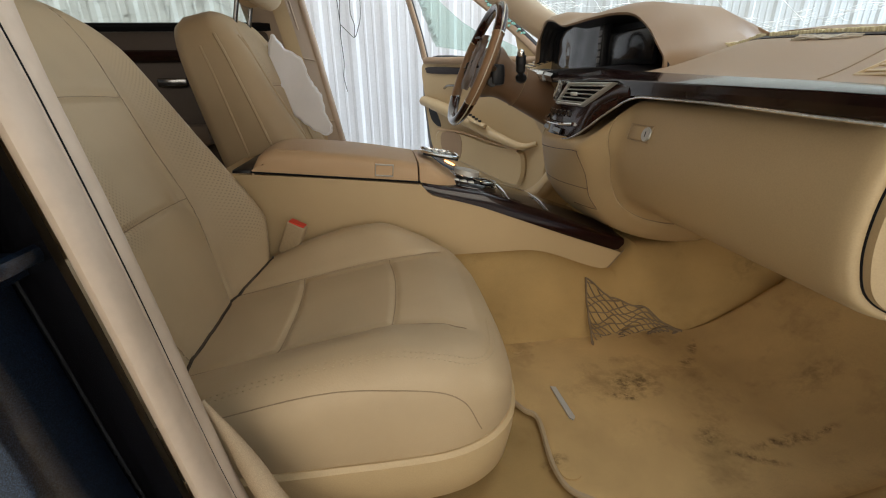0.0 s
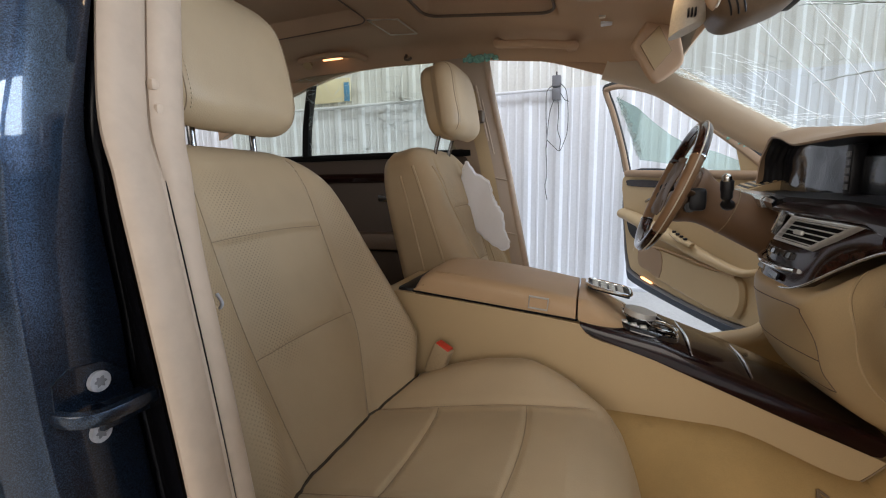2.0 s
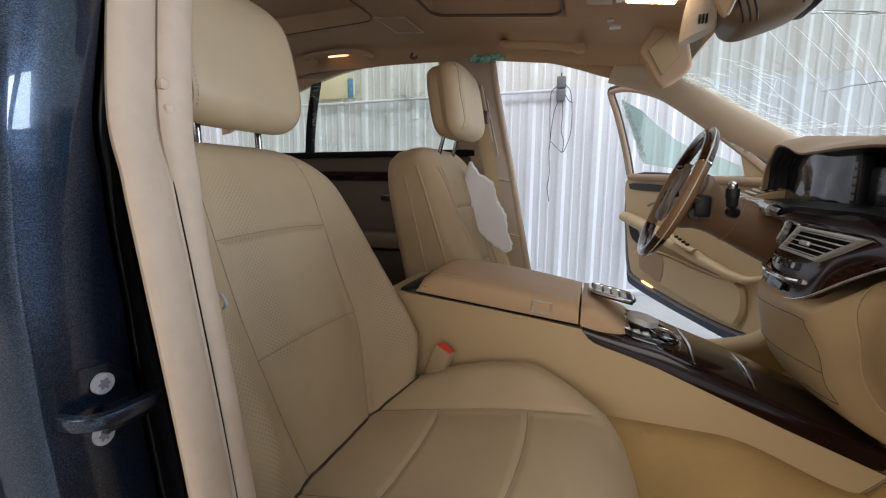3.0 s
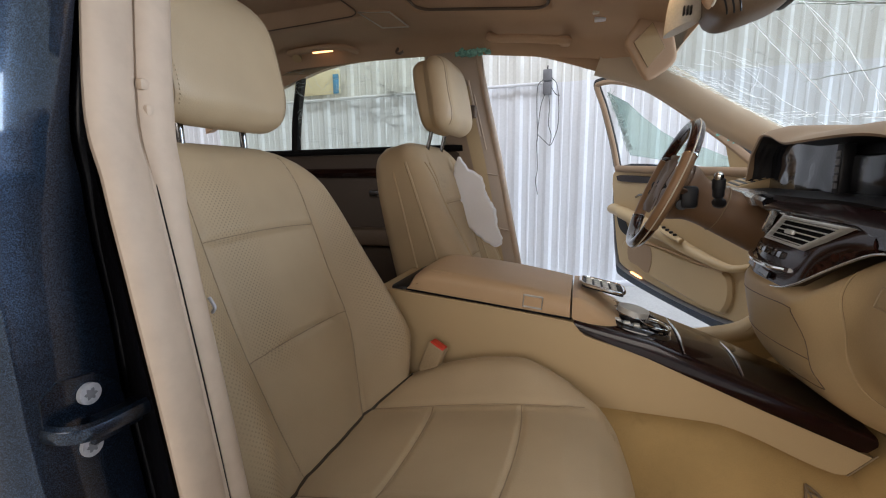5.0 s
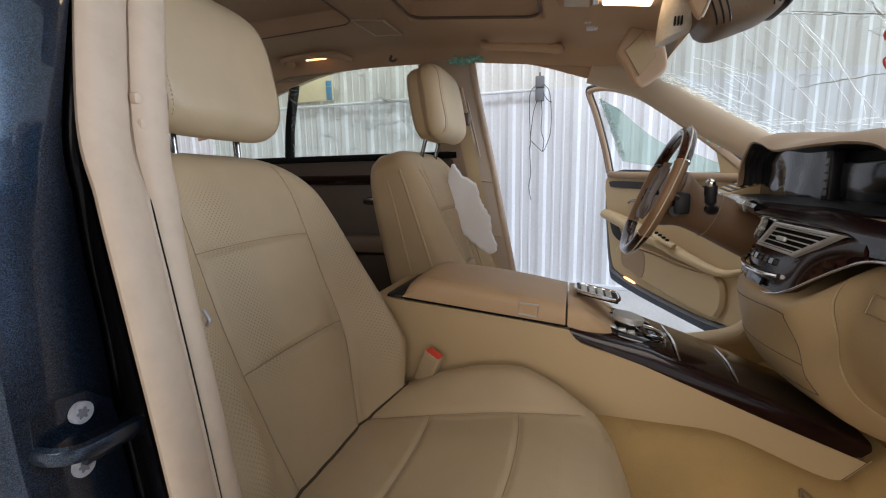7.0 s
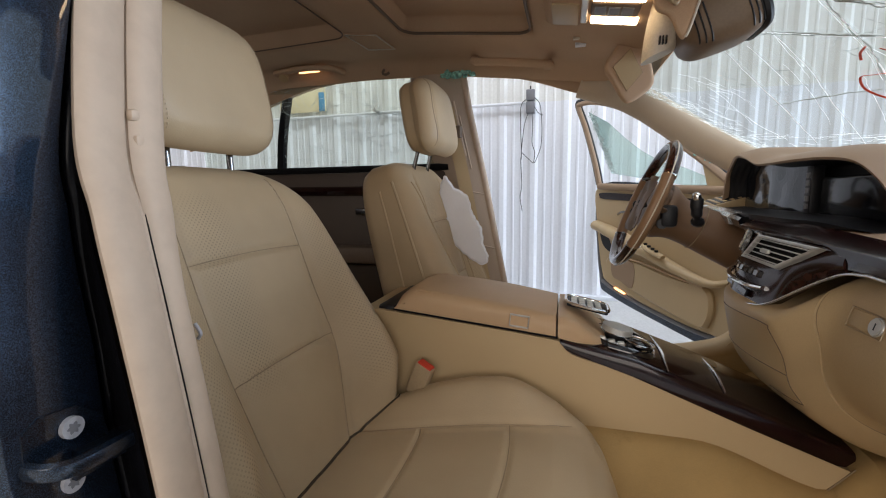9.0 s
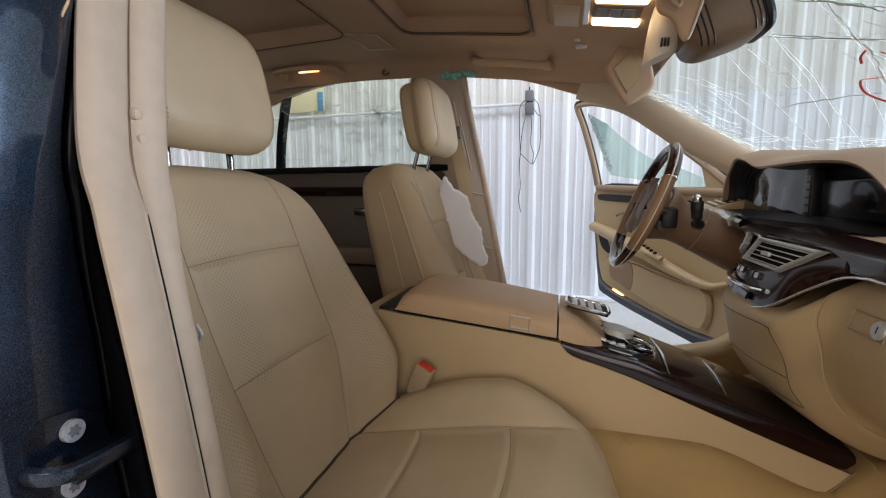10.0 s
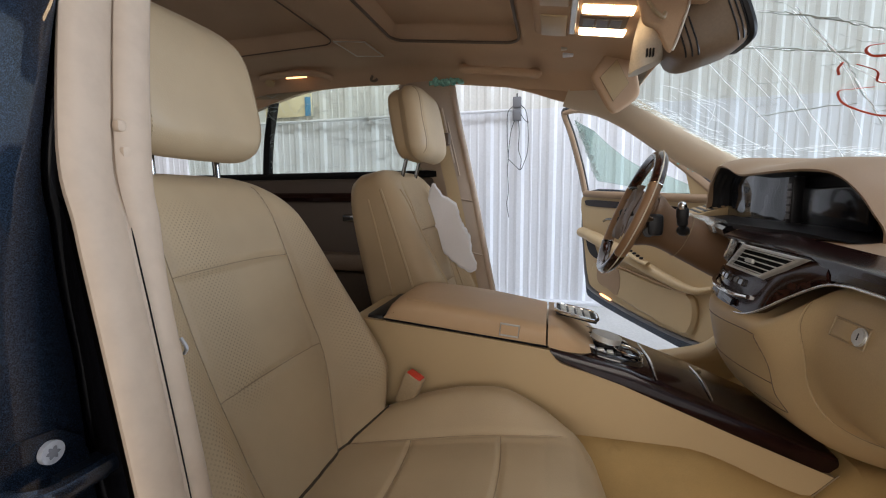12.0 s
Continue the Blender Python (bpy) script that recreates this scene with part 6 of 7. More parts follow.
loft(bm, [[V(0.442 + 0.080 * smooth(0.06, -0.18, y), y, 0.9345 - 0.016 * smooth(0.0, -0.14, y)), V(0.58, y, 0.944 - 0.014 * smooth(0.0, -0.14, y)), V(0.58, y, 0.910), V(0.444 + 0.080 * smooth(0.06, -0.18, y), y, 0.922)] for y in for_y])
part("hood_sill", bm, M_BLACK, db)
bm = bmesh.new()
sheet(bm, lambda u, v: V(0.548 - 0.010 * math.sin(math.pi * u) + 0.0035 * noise.noise(V(5.5 * u, 2.6 * v, 0.7)), 0.56 - 0.39 * u, 0.940 + 0.12 * v), 30, 16, 0.008)
bmesh.ops.recalc_face_normals(bm, faces=list(bm.faces))
part("instrument_display", bm, M_CLUSTER, db, "dark glossy warped instrument display", 60)
bm = bmesh.new()
rbox(bm, (0.535, -0.095, 0.938), (0.552, 0.12, 1.020), 0.006)
part("centre_display", bm, M_SCREEN, db, "dark glossy centre display")
bm = bmesh.new()
rbox(bm, (0.525, 0.135, 0.938), (0.55, 0.16, 1.045), 0.004)
bridge = part("display_bridge", bm, M_BLACK, db)
for i in range(5):
    bm = bmesh.new()
    rbox(bm, (0.5225, 0.140, 0.95 + 0.017 * i), (0.5255, 0.155, 0.962 + 0.017 * i), 0.001, 1)
    part("bridge_key", bm, M_GREY, bridge)
# silver strip and left vent behind the wheel
bm = bmesh.new()
loft(bm, [[V(0.452, y, z + 0.004), V(0.425, y, z), V(0.418, y, z - 0.010), V(0.424, y, z - 0.030), V(0.46, y, z - 0.030)] for y, z in ((0.295, 0.934), (0.36, 0.937), (0.42, 0.939), (0.60, 0.943))])
strip = part("silver_strip", bm, M_EDGE, db, "bright silver strip behind the wheel")
bm = bmesh.new()
loft(bm, [[V(0.452, y, z + 0.002), V(0.428, y, z - 0.002), V(0.421, y, z - 0.010), V(0.427, y, z - 0.026), V(0.46, y, z - 0.026)] for y, z in ((0.225, 0.928), (0.26, 0.931), (0.293, 0.934))])
part("strip_end", bm, M_GLOSSBLACK, strip, "gloss black strip end")
SV = Matrix.Translation((0.512, 0.625, 0.954)) @ pose(0, 0, 0, 6, -16, 0)
bm = bmesh.new()
rbox(bm, (-0.052, -0.058, -0.02), (0.052, 0.058, 0.010), 0.006, 2, SV)
v = part("side_vent", bm, M_TRIM, db)
bm = bmesh.new()
rbox(bm, (-0.043, -0.049, 0.009), (0.043, 0.049, 0.0112), 0.001, 1, SV)
part("vent_throat", bm, M_BLACK, v)
for i in range(4):
    bm = bmesh.new()
    rbox(bm, (-0.031 + 0.0205 * i - 0.0045, -0.049, 0.010), (-0.031 + 0.0205 * i + 0.0045, 0.049, 0.0135), 0.001, 1, SV)
    part("slat", bm, M_TRIM, v)
bm = bmesh.new()
rings = []
for y in (0.24, 0.3, 0.45, 0.6, 0.72):
    pts = spline([V(x, y, z) for x, z in ((0.46, 0.925), (0.465, 0.895), (0.50, 0.84), (0.545, 0.76), (0.59, 0.69), (0.64, 0.64), (0.80, 0.62), (0.82, 0.9))], 4)
    rings.append(pts)
loft(bm, rings)
part("lower_driver", bm, M_TRIM, db, "", 50)

# ---- steering column and wheel ----
WC = V(0.2265, 0.375, 0.9535)
WN = V(-0.924, 0, 0.383)
WU = V(0.383, 0, 0.924)
WR = V(0, 1, 0)
col = thing("steering_column", (0.35, 0.375, 0.85), "tan steering column shroud with black stalks", "steering column")
bm = bmesh.new()
tube(bm, spline([WC - WN * 0.045, WC - WN * 0.12 - WU * 0.004, WC - WN * 0.33 - WU * 0.012], 8), [0.082 - 0.022 * smooth(0, 8, i) + 0.012 * smooth(8, 16, i) for i in range(17)], 24)
part("shroud", bm, M_COLUMN, col, "", 60)
bm = bmesh.new()
tube(bm, [WC - WN * 0.155 + (WR * math.cos(a) + WU * math.sin(a)) * 0.0635 - WU * 0.005 for a in [2 * math.pi * i / 32 for i in range(32)]], 0.0015, 6, True)
part("shroud_gap", bm, M_SEAM, col)
bm = bmesh.new()
tube(bm, spline([V(0.335, 0.235, 0.912), V(0.328, 0.215, 0.919), V(0.323, 0.203, 0.933), V(0.321, 0.199, 0.951), V(0.320, 0.197, 0.976)], 6), [0.016] * 5 + [0.014, 0.011, 0.009, 0.008, 0.008, 0.009, 0.011] + [0.013] * 6 + [0.0145] * 6 + [0.010], 12, flat=0.8)
sel = part("selector_stalk", bm, M_BLACK, col, "black gear selector stalk", 60)
bm = bmesh.new()
tube(bm, spline([V(0.3195, 0.1965, 0.972), V(0.318, 0.195, 0.983), V(0.3175, 0.1945, 0.990)], 4), [0.0125, 0.0132, 0.0132, 0.013, 0.0125, 0.0115, 0.0095, 0.007, 0.003], 12, flat=0.8)
part("selector_tip", bm, M_CHROME, sel, "chrome tip")
for y, z in ((0.475, 0.96), (0.48, 0.915), (0.285, 0.905)):
    bm = bmesh.new()
    tube(bm, spline([V(0.27, 0.375, 0.93), V(0.265, (0.375 + y) / 2, z), V(0.262, y, z)], 5), [0.012 + 0.002 * (i > 6) for i in range(11)], 10)
    part("control_stalk", bm, M_BLACK, col, "", 60)
bm = bmesh.new()
rbox(bm, (0.258, 0.28, 0.895), (0.30, 0.33, 0.955), 0.010)
part("switch_block", bm, M_BLACK, col)

sw = thing("steering_wheel", tuple(WC), "tan leather and dark wood steering wheel with its airbag gone", "steering wheel")


def rim(a):
    return WC + (WR * math.sin(a) + WU * math.cos(a)) * 0.1775


def rim_part(name, a0, a1, r, material, label):
    bm = bmesh.new()
    n = max(6, int(abs(a1 - a0) / 6))
    pts = [rim(radians(a0 + (a1 - a0) * i / n)) for i in range(n + 1)]
    tube(bm, pts, r, 14, flat=0.82)
    part(name, bm, material, sw, label, 60)


rim_part("rim_wood", -62, 62, 0.0180, M_RIMWOOD, "dark polished wood rim arc")
rim_part("rim_wood", 128, 232, 0.0180, M_RIMWOOD, "dark polished wood rim arc")
rim_part("rim_leather", 62, 128, 0.0185, M_RIM, "tan leather rim grip")
rim_part("rim_leather", 232, 298, 0.0185, M_RIM, "tan leather rim grip")
for a in (62, 128, 232, 298):
    bm = bmesh.new()
    tube(bm, [rim(radians(a - 0.6)), rim(radians(a + 0.6))], 0.0192, 14, flat=0.84)
    part("rim_ring", bm, M_CHROME, sw)
bm = bmesh.new()
tube(bm, [rim(radians(a)) + WN * 0.0 + (WR * math.sin(radians(a)) + WU * math.cos(radians(a))) * 0.0165 for a in range(0, 360, 6)], 0.0018, 6, True)
part("rim_seam", bm, M_CREAM, sw, "pale inner rim edge")
for a in (90, 270, 180):
    bm = bmesh.new()
    d = WR * math.sin(radians(a)) + WU * math.cos(radians(a))
    tube(bm, spline([WC - WN * 0.035 + d * 0.03, WC - WN * 0.03 + d * 0.10, WC + d * 0.172], 6), [0.022 - 0.0008 * i for i in range(13)], 10, flat=0.45)
    part("spoke", bm, M_HUB if a != 180 else M_SILVER, sw, "", 60)
bm = bmesh.new()
wm = Matrix.Translation(WC - WN * 0.05) @ Matrix((V(0, -1, 0), WU, WN)).transposed().to_4x4()
b2 = pillow(super_outline(0.075, 0.075, 0.07, 3, 40), lambda a, b: 0.035 + 0.004 * noise.noise(V(22 * a, 22 * b, 0.4)), 0.0, 0.015, 8, 4, wm)
part("hub", b2, M_HUB, sw, "torn open hub", 50)
for k, (u0, w0, su, sw0, material) in enumerate(((-0.002, -0.058, 0.085, 0.058, M_HUB), (0.045, -0.065, 0.045, 0.03, M_DARKTRIM), (-0.045, -0.05, 0.045, 0.035, M_DARKTRIM))):
    bm = bmesh.new()
    sheet(bm, lambda u, v: WC + WU * (u0 + su * (u - 0.5) * 1.6) + WR * (w0 + sw0 * (v - 0.5) * 1.6) + WN * (0.012 + 0.007 * noise.noise(V(2 * u + k * 3, 2 * v, 1.7)) + 0.012 * v), 10, 10, 0.002)
    part("torn_cover_flap", bm, material, sw, "crumpled torn airbag cover flap")
bm = bmesh.new()
tube(bm, spline([WC + WU * 0.055 - WR * 0.10 + WN * 0.045, WC + WU * 0.066 - WR * 0.075 + WN * 0.035, WC + WU * 0.070 - WR * 0.035 + WN * 0.015], 6), [0.001, 0.003, 0.005, 0.006, 0.007, 0.007, 0.007, 0.006, 0.006, 0.005, 0.004, 0.003, 0.001], 8, flat=0.35)
part("shift_paddle", bm, M_BLACK, sw, "dark shift paddle")
bm = bmesh.new()
for i in range(6):
    a = rng.uniform(0, 6.28)
    tube(bm, spline([WC - WN * 0.01, WC + (WR * math.sin(a) + WU * math.cos(a)) * 0.035 + WN * 0.02, WC + (WR * math.sin(a + 0.7) + WU * math.cos(a + 0.7)) * 0.06 + WN * 0.005], 5), 0.0025, 6)
part("loose_wires", bm, M_CABLE, sw)["kind"] = "stuff"


# ---- open driver door ----
DO, DD = V(0.80, 0.80, 0), V(-0.579, 0.815, 0).normalized()
DN = V(-DD.y, DD.x, 0)          # towards the cabin


def D(a, z, h=0.0):
    return DO + DD * a + V(0, 0, z) + DN * h


def door_plate(poly, h0, h1, n=5, bevel=0.006, smooth_it=True):
    pts = spline([V(a, z, 0) for a, z in poly], n, True) if smooth_it else [V(a, z, 0) for a, z in poly]
    bm = bmesh.new()
    tmp = [[D(p.x, p.y, h0) for p in pts], [D(p.x, p.y, h1) for p in pts]]
    c = sum((p for p in pts), V(0, 0, 0)) / len(pts)
    if bevel:
        k = [c + (p - c) * (1 - bevel / max((p - c).length, 0.01)) for p in pts]
        tmp[1] = [D(p.x, p.y, h1 - bevel * 0.8) for p in pts]
        tmp.append([D(p.x, p.y, h1) for p in k])
    loft(bm, tmp)
    bmesh.ops.recalc_face_normals(bm, faces=list(bm.faces))
    return bm


door = thing("driver_door", tuple(D(0.5, 0.35)), "driver door swung wide open, beige panel and broken green glass", "car door")
part("door_shell", door_plate([(0.06, 0.37), (0.25, 0.298), (0.60, 0.335), (0.97, 0.400), (1.05, 0.46), (1.06, 0.71), (1.072, 0.84), (1.055, 1.035), (0.6, 1.02), (0.2, 1.0), (0.04, 0.9)], -0.14, -0.02, 4), M_PAINT, door, "dark blue outer door shell")
part("door_panel", door_plate([(0.17, 0.42), (0.30, 0.375), (0.60, 0.405), (0.93, 0.475), (0.995, 0.54), (1.035, 0.71), (1.055, 0.84), (1.045, 1.025), (0.7, 1.012), (0.3, 0.995), (0.16, 0.9)], -0.02, 0.02, 4, 0.015), M_TRIM, door, "beige door trim panel")
bm = bmesh.new()
tube(bm, spline([D(0.14, 0.45, 0.005), D(0.27, 0.365, 0.005), D(0.60, 0.392, 0.005), D(0.94, 0.462, 0.005), D(1.005, 0.52, 0.005), D(1.045, 0.70, 0.0), D(1.066, 0.84, 0.0), D(1.058, 1.02, 0.0)], 6), [0.011 - 0.004 * smooth(20, 34, i) for i in range(43)], 8)
part("door_seal", bm, M_GREY, door, "dark grey rubber door seal")
# upper roll, armrest and map pocket
bm = bmesh.new()
tube(bm, spline([D(0.17, 0.985, 0.02), D(0.5, 1.0, 0.03), D(0.85, 1.012, 0.028), D(1.035, 1.02, 0.012)], 8), 0.019, 12)
part("belt_roll", bm, M_DASHTOP, door, "tan upper door roll")
part("wood_strip", door_plate([(0.40, 0.955), (0.75, 0.975), (1.0, 0.985), (1.02, 0.965), (0.98, 0.950), (0.7, 0.938), (0.42, 0.925)], 0.015, 0.026, 3, 0.003), M_WOOD, door, "dark wood strip")
bm = bmesh.new()
tube(bm, spline([D(1.03, 0.80, 0.03), D(0.95, 0.79, 0.05), D(0.80, 0.755, 0.065), D(0.62, 0.70, 0.065), D(0.45, 0.64, 0.055), D(0.30, 0.60, 0.04), D(0.22, 0.62, 0.02)], 8), [0.036] * 10 + [0.040] * 14 + [0.036 - 0.0009 * i for i in range(25)], 14, flat=0.8)
arm = part("armrest", bm, M_TRIM, door, "beige padded armrest", 60)
bm = bmesh.new()
tube(bm, spline([D(0.60, 0.735, 0.10), D(0.56, 0.715, 0.105), D(0.49, 0.690, 0.095)], 5), 0.018, 10, flat=0.6)
pod = part("switch_pod", bm, M_TRIM, arm, "window switch pod")
for i in range(4):
    bm = bmesh.new()
    q = D(0.585 - 0.022 * i, 0.742 - 0.009 * i, 0.105)
    rbox(bm, q - V(0.008, 0.006, 0.004), q + V(0.008, 0.006, 0.006), 0.002, 1)
    part("window_switch", bm, M_BLACK, arm)
# no hollow here: a flat black plate gives the shade of the pull recess
part("pull_recess_shade", door_plate([(1.005, 0.765), (0.985, 0.70), (0.94, 0.665), (0.90, 0.665), (0.95, 0.755)], 0.018, 0.022, 3, 0), M_BLACK, door, "flat black patch painted as the shaded pull recess")
part("map_pocket", door_plate([(0.90, 0.64), (0.70, 0.635), (0.45, 0.595), (0.305, 0.575), (0.275, 0.50), (0.29, 0.425), (0.34, 0.400), (0.60, 0.445), (0.85, 0.515), (0.93, 0.57)], 0.02, 0.045, 4, 0.015), M_TRIM, door, "beige map pocket")
bm = bmesh.new()
tube(bm, spline([D(0.90, 0.645, 0.048), D(0.70, 0.642, 0.050), D(0.45, 0.602, 0.050), D(0.315, 0.582, 0.048)], 6), 0.006, 8)
part("pocket_lip", bm, M_LID, door)
part("speaker_panel", door_plate([(0.865, 0.63), (0.72, 0.625), (0.72, 0.495), (0.80, 0.515), (0.87, 0.54)], 0.045, 0.048, 3, 0.002), M_DASHTOP, door, "tan cloth speaker panel")
part("door_lamp", door_plate([(0.87, 0.468), (0.80, 0.452), (0.80, 0.443), (0.87, 0.458)], 0.018, 0.024, 2, 0), M_LAMPDIM, door, "amber courtesy lamp")
bm = bmesh.new()
tube(bm, spline([D(0.86, 0.87, 0.03), D(0.80, 0.885, 0.05), D(0.70, 0.88, 0.045)], 6), 0.006, 8)
part("inner_handle", bm, M_POST, door, "chrome inner handle")
# window frame and what is left of the glass
fr_line = spline([D(1.05, 1.02), D(1.10, 1.16), D(1.19, 1.36), D(1.265, 1.495), D(1.235, 1.515), D(1.12, 1.505), D(0.98, 1.465), D(0.84, 1.408), D(0.66, 1.30), D(0.49, 1.19), D(0.36, 1.10), D(0.24, 1.01)], 7)
bm = bmesh.new()
tube(bm, fr_line, 0.021, 10, flat=0.7)
part("window_frame", bm, M_DASHTOP, door, "beige window frame")
bm = bmesh.new()
tube(bm, [p + V(0, 0, 0.014) + DD * 0.014 - DN * 0.012 for p in fr_line], 0.021, 8)
part("frame_outer", bm, M_BLACK, door, "black outer frame edge")
part("mirror_triangle", door_plate([(0.215, 1.0), (0.36, 1.005), (0.395, 1.12), (0.36, 1.10)], -0.02, 0.01, 1, 0.004, False), M_TRIM, door, "beige mirror corner trim")
bm = bmesh.new()
shard = [(1.17, 1.455), (1.05, 1.255), (0.956, 1.09), (0.70, 1.05), (0.365, 1.00), (0.385, 1.055), (0.50, 1.10), (0.62, 1.13), (0.75, 1.195), (0.88, 1.28), (1.0, 1.37)]
prism(bm, [(a, z) for a, z in shard], DO - DN * 0.0, DD, (0, 0, 1), 0.004)
bmesh.ops.recalc_face_normals(bm, faces=list(bm.faces))
part("glass_remnant", bm, M_GREENGLASS, door, "remnant of crazed green window glass").visible_shadow = False
bm = bmesh.new()
for i in range(210):
    t = rng.random()
    a0, z0 = 1.165 - 0.205 * t + rng.uniform(-0.03, 0.004), 1.44 - 0.34 * t + rng.uniform(-0.015, 0.015)
    a1, z1 = a0 + rng.uniform(-0.03, 0.01), z0 + rng.uniform(-0.02, 0.02)
    tube(bm, [D(a0, z0, 0.004), D(a1, z1, 0.004)], 0.0015, 4)
part("crack_lines", bm, M_CRACKDARK, door, "fine dark crazing")["kind"] = "stuff"
bm = bmesh.new()
for i in range(40):
    q = D(rng.uniform(0.30, 0.62), 0, 0.0)
    t = rng.random()
    q = D(0.34 + 0.24 * t, 1.10 + 0.17 * t + rng.uniform(-0.012, 0.012), rng.uniform(0.0, 0.02))
    rbox(bm, q - V(0.006, 0.006, 0.005), q + V(0.006, 0.006, 0.005), 0.002, 1, None)
part("glass_crumbs", bm, M_TEAL, door, "teal crumbs of broken glass")["kind"] = "stuff"

# ---- roof fittings ----
gh = thing("grab_handle", (-0.18, 0.585, 1.45), "tan roof grab handle over the driver door", "grab handle", group="roof handles")
bm = bmesh.new()
tube(bm, spline([V(-0.308, 0.592, 1.470), V(-0.310, 0.560, 1.462), V(-0.308, 0.522, 1.446), V(-0.285, 0.508, 1.436), V(-0.178, 0.504, 1.424), V(-0.072, 0.506, 1.408), V(-0.052, 0.522, 1.410), V(-0.058, 0.560, 1.420), V(-0.066, 0.588, 1.432)], 6), 0.0125, 12)
part("grip", bm, M_HEADLINER, gh, "", 60)
for x, z in ((-0.308, 1.462), (-0.064, 1.426)):
    bm = bmesh.new()
    rbox(bm, (x - 0.017, 0.572, z - 0.014), (x + 0.017, 0.604, z + 0.03), 0.008, 3)
    part("mount", bm, M_HEADLINER, gh)
rh = thing("rear_grab_handle", (-0.98, 0.57, 1.47), "rear grab handle with a lit amber reading lamp", "grab handle", group="roof handles")
bm = bmesh.new()
tube(bm, spline([V(-1.14, 0.60, 1.486), V(-1.12, 0.562, 1.482), V(-0.98, 0.546, 1.484), V(-0.88, 0.556, 1.478), V(-0.845, 0.60, 1.470)], 6), 0.014, 10, flat=0.8)
part("grip", bm, M_HEADLINER, rh, "", 60)
bm = bmesh.new()
rbox(bm, (-1.03, 0.570, 1.474), (-0.94, 0.580, 1.480), 0.003)
part("lamp_lens", bm, M_LAMPDIM, rh, "glowing amber lens")
bm = bmesh.new()
disc(bm, V(-1.10, 0.572, 1.468), (0.2, -0.6, -0.7), 0.018, 0.012, 20, 0.003)
part("spot_bezel", bm, M_TRIM, rh)

hk = thing("coat_hook", (-0.66, 0.6, 1.44), "small dark coat hook in the headliner", "hook")
bm = bmesh.new()
tube(bm, spline([V(-0.668, 0.585, 1.462), V(-0.668, 0.572, 1.445), V(-0.655, 0.572, 1.440), V(-0.642, 0.574, 1.447)], 5), 0.005, 8)
part("hook_arm", bm, M_DARKTRIM, hk)
rl = thing("roof_panel", (-0.61, 0.35, 1.47), "tan cover panel with a pale edge on the roof cross bar", "roof panel")
cor = [V(-0.685, 0.317, 0), V(-0.585, 0.333, 0), V(-0.573, 0.461, 0), V(-0.668, 0.454, 0)]
cor = [V(p.x, p.y, roof_z(p.x, p.y) - 0.005) for p in cor]
bm = bmesh.new()
loft(bm, [cor, [p + V(0, 0, 0.012) for p in cor]])
bmesh.ops.recalc_face_normals(bm, faces=list(bm.faces))
part("cover", bm, M_HEADLINER, rl)
bm = bmesh.new()
tube(bm, [p + V(0, 0, -0.001) for p in cor], 0.0030, 6, True)
part("edge_bead", bm, M_CREAM, rl)
for (x0, x1, w) in (SUN, REARSUN):
    bm = bmesh.new()
    rr, ring = 0.05, []
    for cx, cy2, a0 in ((x1 - rr, w - rr, 0), (x0 + rr, w - rr, 90), (x0 + rr, -w + rr, 180), (x1 - rr, -w + rr, 270)):
        ring += [(cx + rr * math.cos(radians(a0 + 15 * q)), cy2 + rr * math.sin(radians(a0 + 15 * q))) for q in range(7)]
    ring = [V(x, y, roof_z(x, y) + 0.004) for x, y in ring]
    tube(bm, ring, 0.0045 if x0 > -0.6 else 0.0022, 8, True)
    solo("sunroof_gasket", bm, M_DARKTRIM, "dark gasket round the sunroof shade", "gasket", kind="structure")

oc = thing("overhead_console", (0.1, 0, 1.39), "tan overhead console with two lit reading lamps", "overhead console")
OM = Matrix.Translation((0.085, 0.0, 1.408)) @ pose(0, 0, 0, 0, 8.5, 0)
bm = bmesh.new()
rbox(bm, (-0.135, -0.165, -0.022), (0.20, 0.165, 0.03), 0.016, 3, OM)
part("housing", bm, M_HEADLINER, oc)
for k in (-1, 1):
    bm = bmesh.new()
    rbox(bm, (-0.115, k * 0.085 - 0.06, -0.026), (-0.055, k * 0.085 + 0.06, -0.019), 0.003, 2, OM)
    part("storage_flap", bm, M_TRIM, oc)
bm = bmesh.new()
rbox(bm, (-0.050, -0.14, -0.0265), (-0.036, 0.125, -0.02), 0.002, 1, OM)
part("chrome_strip", bm, M_SILVER, oc)
bm = bmesh.new()
rbox(bm, (-0.030, 0.010, -0.027), (0.070, 0.080, -0.02), 0.004, 2, OM)
part("switch_panel", bm, M_DARKTRIM, oc)
for y in (0.105, -0.018):
    bm = bmesh.new()
    rbox(bm, (-0.028, y - 0.018, -0.028), (0.075, y + 0.020, -0.02), 0.004, 2, OM)
    part("lamp_lens", bm, M_LAMP, oc, "glowing warm lens")
for k in range(3):
    bm = bmesh.new()
    rbox(bm, (-0.022 + 0.028 * k, 0.022, -0.030), (0.002 + 0.028 * k, 0.068, -0.026), 0.002, 1, OM)
    part("switch", bm, M_GREY, oc)

rb = thing("roof_button", (0.035, 0.42, 1.41), "pale blue button and small clip in the headliner", "button")
for x, y, s in ((0.040, 0.425, 0.016), (0.027, 0.375, 0.009)):
    bm = bmesh.new()
    z = roof_z(x, y)
    rbox(bm, (x - s, y - s * 0.8, z - 0.006), (x + s, y + s * 0.8, z + 0.004), 0.003, 2)
    part("cap", bm, M_WHITEBTN if s > 0.01 else M_CREAM, rb)

